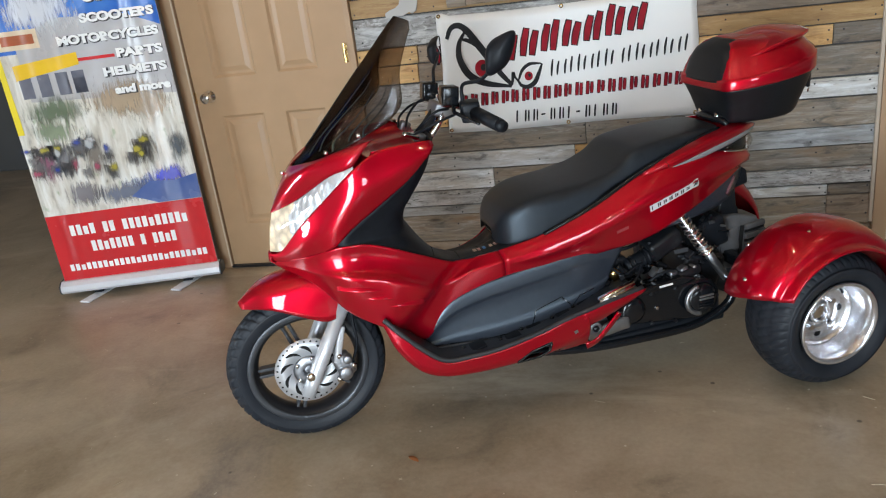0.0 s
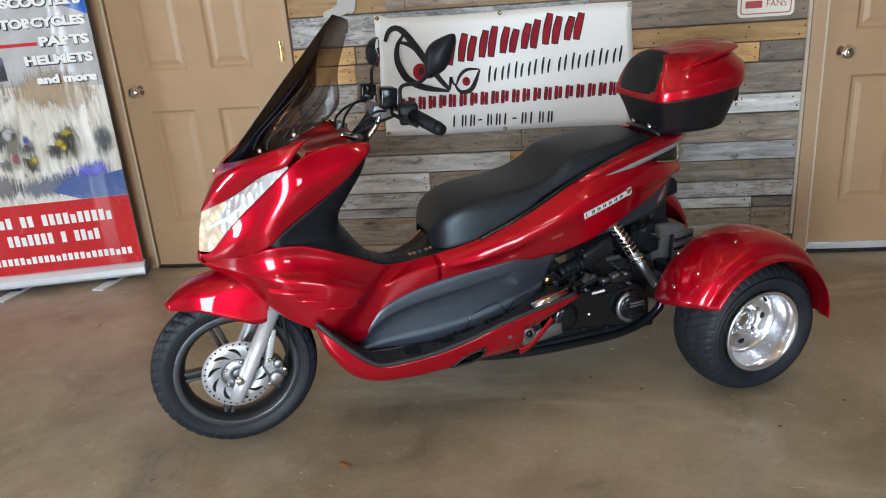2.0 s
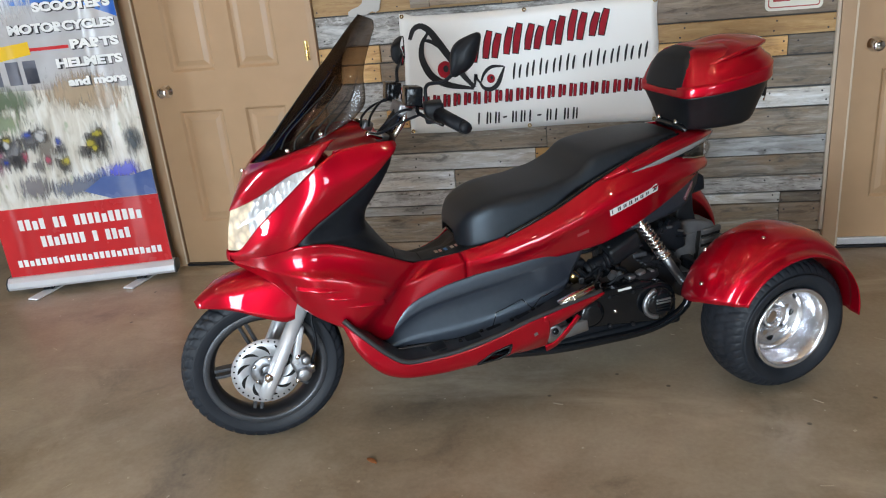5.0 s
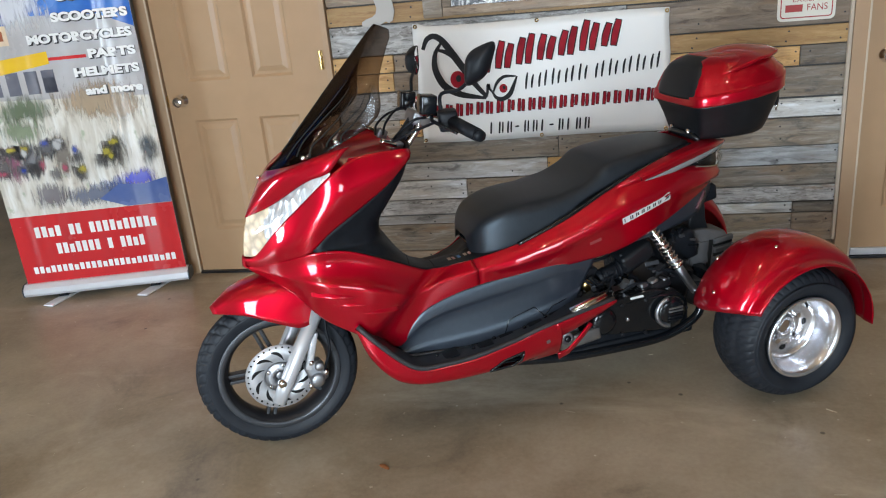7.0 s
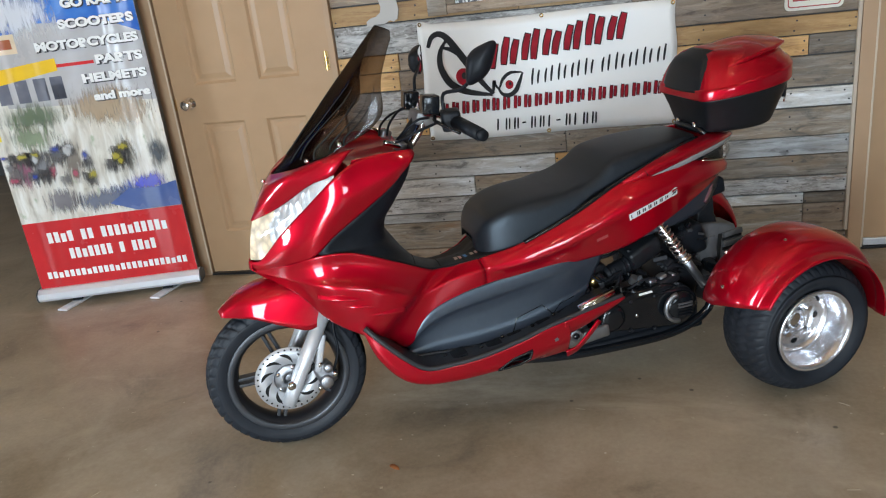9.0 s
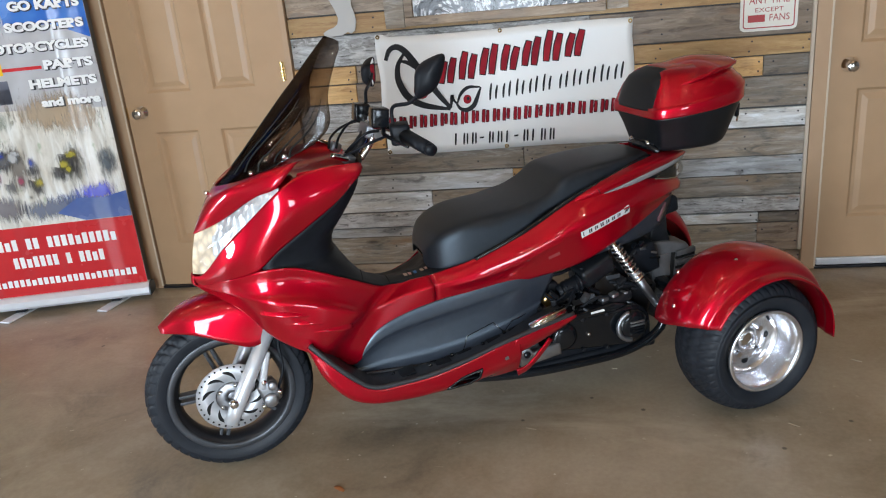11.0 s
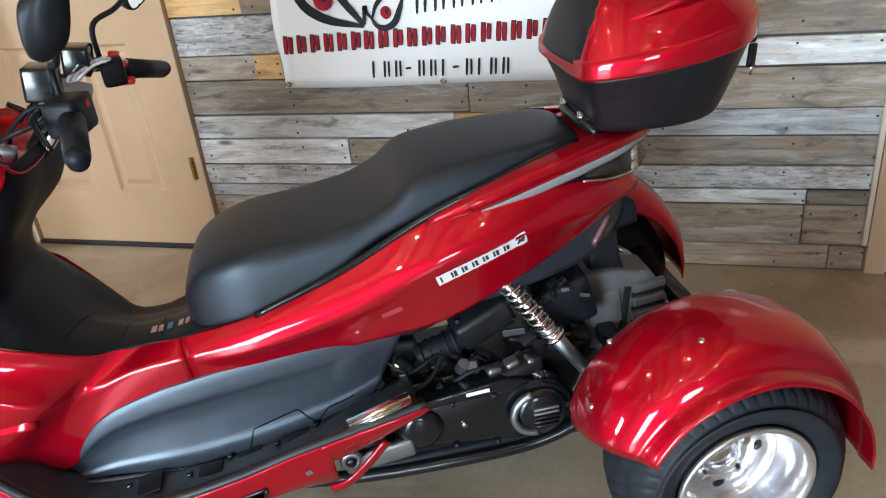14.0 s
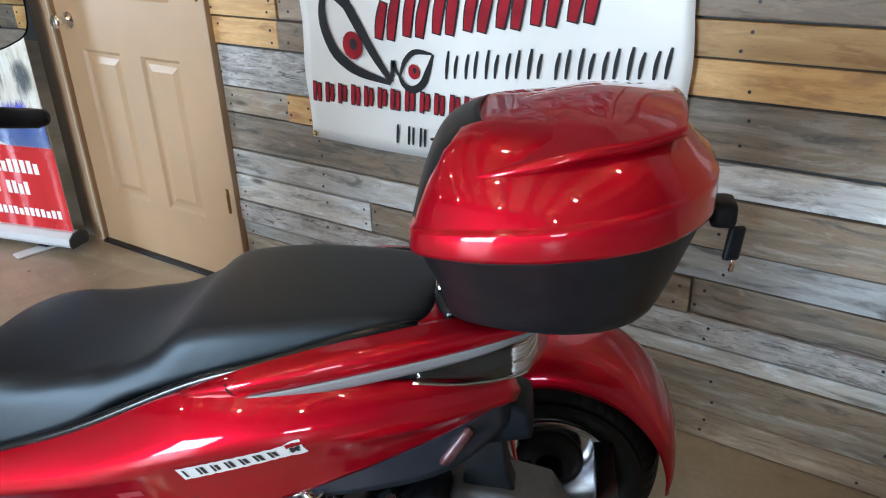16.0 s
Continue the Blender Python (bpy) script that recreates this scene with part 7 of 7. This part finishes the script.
guard = part("diff_cover", prism([(1.486, 0.470), (1.505, 0.500), (1.580, 0.494), (1.660, 0.474), (1.700, 0.40), (1.690, 0.310), (1.60, 0.285), (1.500, 0.300)], -0.055, 0.045, 1, 0.010), FADED_GREY, trike, "faded grey plastic cover over the differential")
part("cover_gap", block(0.016, 0.004, 0.13, pose(1.592, -0.056, 0.385, 0, 6, 0), 0.001), HOLE_BLACK, guard, "dark upright gap")
for k in range(4):
    part("cover_rib", block(0.078, 0.016, 0.020, pose(1.648, -0.058, 0.446 - 0.036 * k, 0, -5, 0), 0.004), FADED_GREY, guard, "raised grey rib")
    if k:
        part("cover_slot", block(0.080, 0.004, 0.010, pose(1.648, -0.0565, 0.464 - 0.036 * k, 0, -5, 0), 0.001), HOLE_BLACK, guard, "dark slot")
part("cover_plate", block(0.075, 0.006, 0.085, pose(1.545, -0.057, 0.405, 0, -4, 0), 0.003), FADED_GREY, guard, "raised flat plate")
part("cover_emblem", block(0.024, 0.002, 0.007, pose(1.47, -0.062, 0.505, 0, -20, 0)), RED_STICKER, guard, "", False)
part("swing_box", block(0.13, 0.12, 0.11, pose(1.435, -0.055, 0.465, 0, -14, 0), 0.014), BLACK, trike, "black plastic box before the differential")
part("plate_arm", prism([(1.505, 0.668), (1.549, 0.662), (1.582, 0.675), (1.624, 0.652), (1.629, 0.600), (1.578, 0.591), (1.540, 0.582)], -0.045, 0.045, 1, 0.012), BLACK, trike, "black plastic inner mudguard arm", True)
part("arm_web", prism([(1.530, 0.590), (1.582, 0.592), (1.588, 0.527), (1.608, 0.460), (1.567, 0.450), (1.515, 0.500)], -0.035, 0.012, 1, 0.006), BOX_BLACK, trike, "dark grey web below the arm", True)
part("side_marker", block(0.005, 0.012, 0.075, pose(1.594, 0.06, 0.490, 0, -10, 0), 0.001), ORANGE_RED, trike, "thin red side marker")
for s in (1, -1):
    part("rear_reflector", loft([
        [(1.537, 0.102, 0.662), (1.545, 0.092, 0.644)],
        [(1.496, 0.118, 0.606), (1.506, 0.107, 0.594)]], 6, 4, s, 0.008), CLEAR_RED, trike, "small ridged reflector with a reddish tint")
ball = part("tow_ball", lathe([(0.0, -0.03), (0.02, -0.03), (0.02, -0.022), (0.012, -0.018), (0.012, 0.0), (0.021, 0.006), (0.026, 0.02), (0.022, 0.034), (0.012, 0.041), (0.0, 0.042)], 24, False), CHROME, trike, "chrome tow ball")
ball.matrix_local = pose(1.862, -0.04, 0.330, 90, 0, 0)
part("tow_bar", boxed(1.74, 1.89, -0.068, -0.012, 0.288, 0.300, 0.003), GLOSS_BLACK, trike)

for s in (1, -1):
    WC = (1.655, -s * 0.393, 0.236)

    def turned(profile, n=48, closed=True, s=s, WC=WC):
        """Profile (radius, distance outwards from the wheel's middle)."""
        return lathe([(r, -s * o) for r, o in profile], n, closed, WC)

    wheel = part("rear_wheel", turned([(0.128, -0.10), (0.140, -0.104), (0.142, -0.098), (0.130, -0.08), (0.122, 0.0), (0.120, 0.06), (0.131, 0.092), (0.143, 0.098), (0.142, 0.106), (0.135, 0.108), (0.126, 0.098), (0.114, 0.06), (0.110, 0.02), (0.112, 0.0), (0.118, -0.06)], 64), POLISHED, trike, "polished aluminium deep-dish rear wheel")
    part("tyre", tyre_bm(*WC, 0.236, 0.136, 0.225, 0.05, 46, 0.55, 0.0045), RUBBER, wheel, "wide black rear tyre")
    part("wheel_face", turned([(0.034, 0.004), (0.06, 0.006), (0.085, 0.0), (0.108, 0.016), (0.113, 0.03), (0.113, 0.02), (0.108, 0.004), (0.08, -0.012), (0.034, -0.008)], 48), POLISHED, wheel)
    part("brake_drum", turned([(0.0, -0.070), (0.040, -0.070), (0.066, -0.060), (0.074, -0.052), (0.074, -0.040), (0.0, -0.040)], 32, False), DARK_METAL, wheel, "dark inner brake drum")
    part("hub_flange", turned([(0.0, -0.03), (0.034, -0.03), (0.034, 0.0), (0.030, 0.004), (0.022, 0.002), (0.0, 0.002)], 24, False), CHROME, wheel)
    part("hub_ring", turned([(0.026, 0.004), (0.036, 0.004), (0.037, 0.012), (0.033, 0.014), (0.026, 0.012)], 28), POLISHED, wheel)
    for k in range(4):
        a = radians(45 + 90 * k)
        cx, cz = WC[0] + 0.056 * math.cos(a), WC[2] + 0.056 * math.sin(a)
        nb = tube([(cx, WC[1] - s * 0.004, cz), (cx, WC[1] - s * 0.024, cz)], 0.010, 6)
        part("wheel_nut", nb, CHROME, wheel, "", False)
        a = radians(90 * k)
        cx, cz = WC[0] + 0.078 * math.cos(a), WC[2] + 0.078 * math.sin(a)
        part("rim_hole", lathe([(0, -s * 0.0035), (0.011, -s * 0.0035), (0.0125, -s * 0.0025), (0, -s * 0.0015)], 16, False, (cx, WC[1], cz)), GLOSS_BLACK, wheel)
    part("valve", tube([(WC[0] + 0.05, WC[1] - s * 0.03, WC[2] + 0.095), (WC[0] + 0.044, WC[1] - s * 0.055, WC[2] + 0.082)], 0.0045, 8), BLACK, wheel)
    # mudguard: dome over the tyre with a rolled outer flange
    secs = []
    for deg_, k in ((166, 0.945), (158, 0.96), (140, 0.985), (115, 1.0), (90, 1.0), (62, 0.975), (36, 0.94), (16, 0.915), (3, 0.895)):
        g = float(np.interp(deg_, [3, 16, 36, 62, 90], [0.25, 0.45, 0.78, 1, 1]))
        row = []
        for v, r in ((0.244, 0.258), (0.254, 0.286), (0.290, 0.312), (0.345, 0.321), (0.405, 0.319), (0.455, 0.306), (0.478, 0.291), (0.488, 0.274), (0.494, 0.268), (0.508, 0.266), (0.524, 0.264), (0.531, 0.259)):
            last = float(np.interp(v, [0.244, 0.35, 0.45, 0.531], [161, 160, 154, 146]))
            a = radians(3 + (deg_ - 3) / 163 * (last - 3))
            q = 0.259 + (r - 0.259) * g
            row.append((1.655 + q * k * math.cos(a), v, 0.236 + q * k * math.sin(a)))
        secs.append(row)
    fender = part("rear_fender", loft(secs, 48, 46, s, 0.004), RED, trike, "glossy red rear mudguard")
    for deg_, v, r in ((128, 0.285, 0.311), (147, 0.371, 0.313), (103.5, 0.422, 0.316), (52.6, 0.425, 0.296)):
        a = radians(deg_)
        c = Vector(side((1.655 + r * math.cos(a), v, 0.236 + r * math.sin(a)), s))
        sb = bmesh.new()
        bmesh.ops.create_uvsphere(sb, u_segments=10, v_segments=6, radius=0.0075, matrix=Matrix.Translation(c))
        part("fender_bolt", sb, CHROME, fender)
part("side_stand", vtube([(0.95, 0.14, 0.20), (0.93, 0.17, 0.10), (0.92, 0.20, 0.004)], 0.010, 10, 12, 0.012, -1), GLOSS_BLACK, trike)

# ---------------------------------------------------------------- litter on the floor
def floor_height(x, y):
    return 0.022 * math.exp(-((x - 0.18) ** 2 + (y - 2.54) ** 2) / 0.34)


lrng = random.Random(33)
lb = bmesh.new()
for k in range(190):
    x, y = lrng.uniform(-1.6, 2.6), lrng.uniform(1.7, 3.4)
    l = lrng.choice((0.004, 0.005, 0.007, 0.010, 0.016, 0.035))
    w = lrng.uniform(0.0012, 0.003) if l > 0.012 else l * lrng.uniform(0.4, 0.8)
    block(l, w, 0.0015, pose(x, y, floor_height(x, y) + 0.0009, lrng.uniform(-3, 3), 0, lrng.uniform(0, 180)), 0, 1, lb)
chips = mesh_ob("floor_litter", lb, CHIP, smooth=False)
tagged(chips, "pale wood chips and straw scattered on the concrete", "litter", kind="stuff")
lf = grid_bm([[(0.020 * (i / 4 - 0.5) * 2, 0.009 * math.sin(math.pi * (0.1 + 0.8 * i / 4)) * (j - 1), 0.003 * abs(j - 1) + 0.002 * math.sin(i)) for j in range(3)] for i in range(5)])
shell(lf, 0.0006)
leaf = mesh_ob("dry_leaf", lf, LEAF)
leaf.matrix_world = pose(0.547, 2.385, floor_height(0.547, 2.385) + 0.002, 0, 0, -30)
tagged(leaf, "small curled orange-brown dry leaf on the concrete floor", "leaf")

# ---------------------------------------------------------------- boards on the wall
ZS = (0.0, 0.09, 0.233, 0.287, 0.367, 0.466, 0.555, 0.686, 0.776, 0.914, 1.005, 1.09, 1.232, 1.325, 1.45, 1.54, 1.66, 1.75, 1.86, 1.96, 2.08, 2.2)
G, P, B, O, M = PLANK_GREY, PLANK_PALE, PLANK_BROWN, PLANK_PINE, PLANK_PEEL
LAY = (((2.24, B), (2.345, B)), ((0.9, G), (2.15, G), (2.345, B)), ((0.75, P), (2.153, P), (2.345, G)), ((1.1, M), (2.345, M)), ((0.618, P), (1.0, G), (1.633, B), (2.345, G)),
       ((1.02, P), (1.5, O), (2.345, P)), ((1.077, G), (2.345, G)), ((0.311, G), (0.42, O), (1.6, G), (2.345, P)), ((1.2, M), (2.345, G)), ((0.305, O), (0.9, B), (2.143, O), (2.345, G)),
       ((0.313, O), (1.3, B), (2.345, O)), ((1.4, M), (2.345, B)), ((0.9, O), (2.345, O)), ((0.7, B), (2.345, G)), ((1.3, P), (2.345, B)), ((0.5, G), (2.345, O)), ((1.7, B), (2.345, G)),
       ((0.8, G), (2.345, P)), ((1.5, O), (2.345, G)), ((0.6, P), (2.345, B)), ((1.1, G), (2.345, G)))
rng = random.Random(11)
for i, row in enumerate(LAY):
    x = 0.012
    for x1, mt in row:
        w, h = x1 - x - 0.003, ZS[i + 1] - ZS[i] - rng.uniform(0.004, 0.008)
        dep = 0.018 + rng.uniform(-0.006, 0.004)
        b = block(w, dep, h, None, 0.0015, 1)
        bd = part("board", b, mt, wall_north, "", False)
        bd.location = ((x + x1) / 2, 0.02 - dep / 2, (ZS[i] + ZS[i + 1]) / 2 + rng.uniform(-0.0015, 0.0015))
        spots = [x + 0.025, x1 - 0.025]
        spots += [sx for sx in (0.42, 0.86, 1.28, 1.70, 2.08) if x + 0.12 < sx < x1 - 0.12]
        for ex in spots:
            for ez in (0.28, 0.70):
                if rng.random() < 0.75 and i < 13:
                    nl = part("nail", lathe([(0, -0.0012), (0.0042, -0.0012), (0.0042, 0.0)], 8, False), DARK_INK, wall_north, "", False)
                    nl.location = (ex + rng.uniform(-0.02, 0.02), 0.02 - dep, ZS[i] + (ZS[i + 1] - ZS[i]) * (ez + rng.uniform(-0.06, 0.06)))
        x = x1
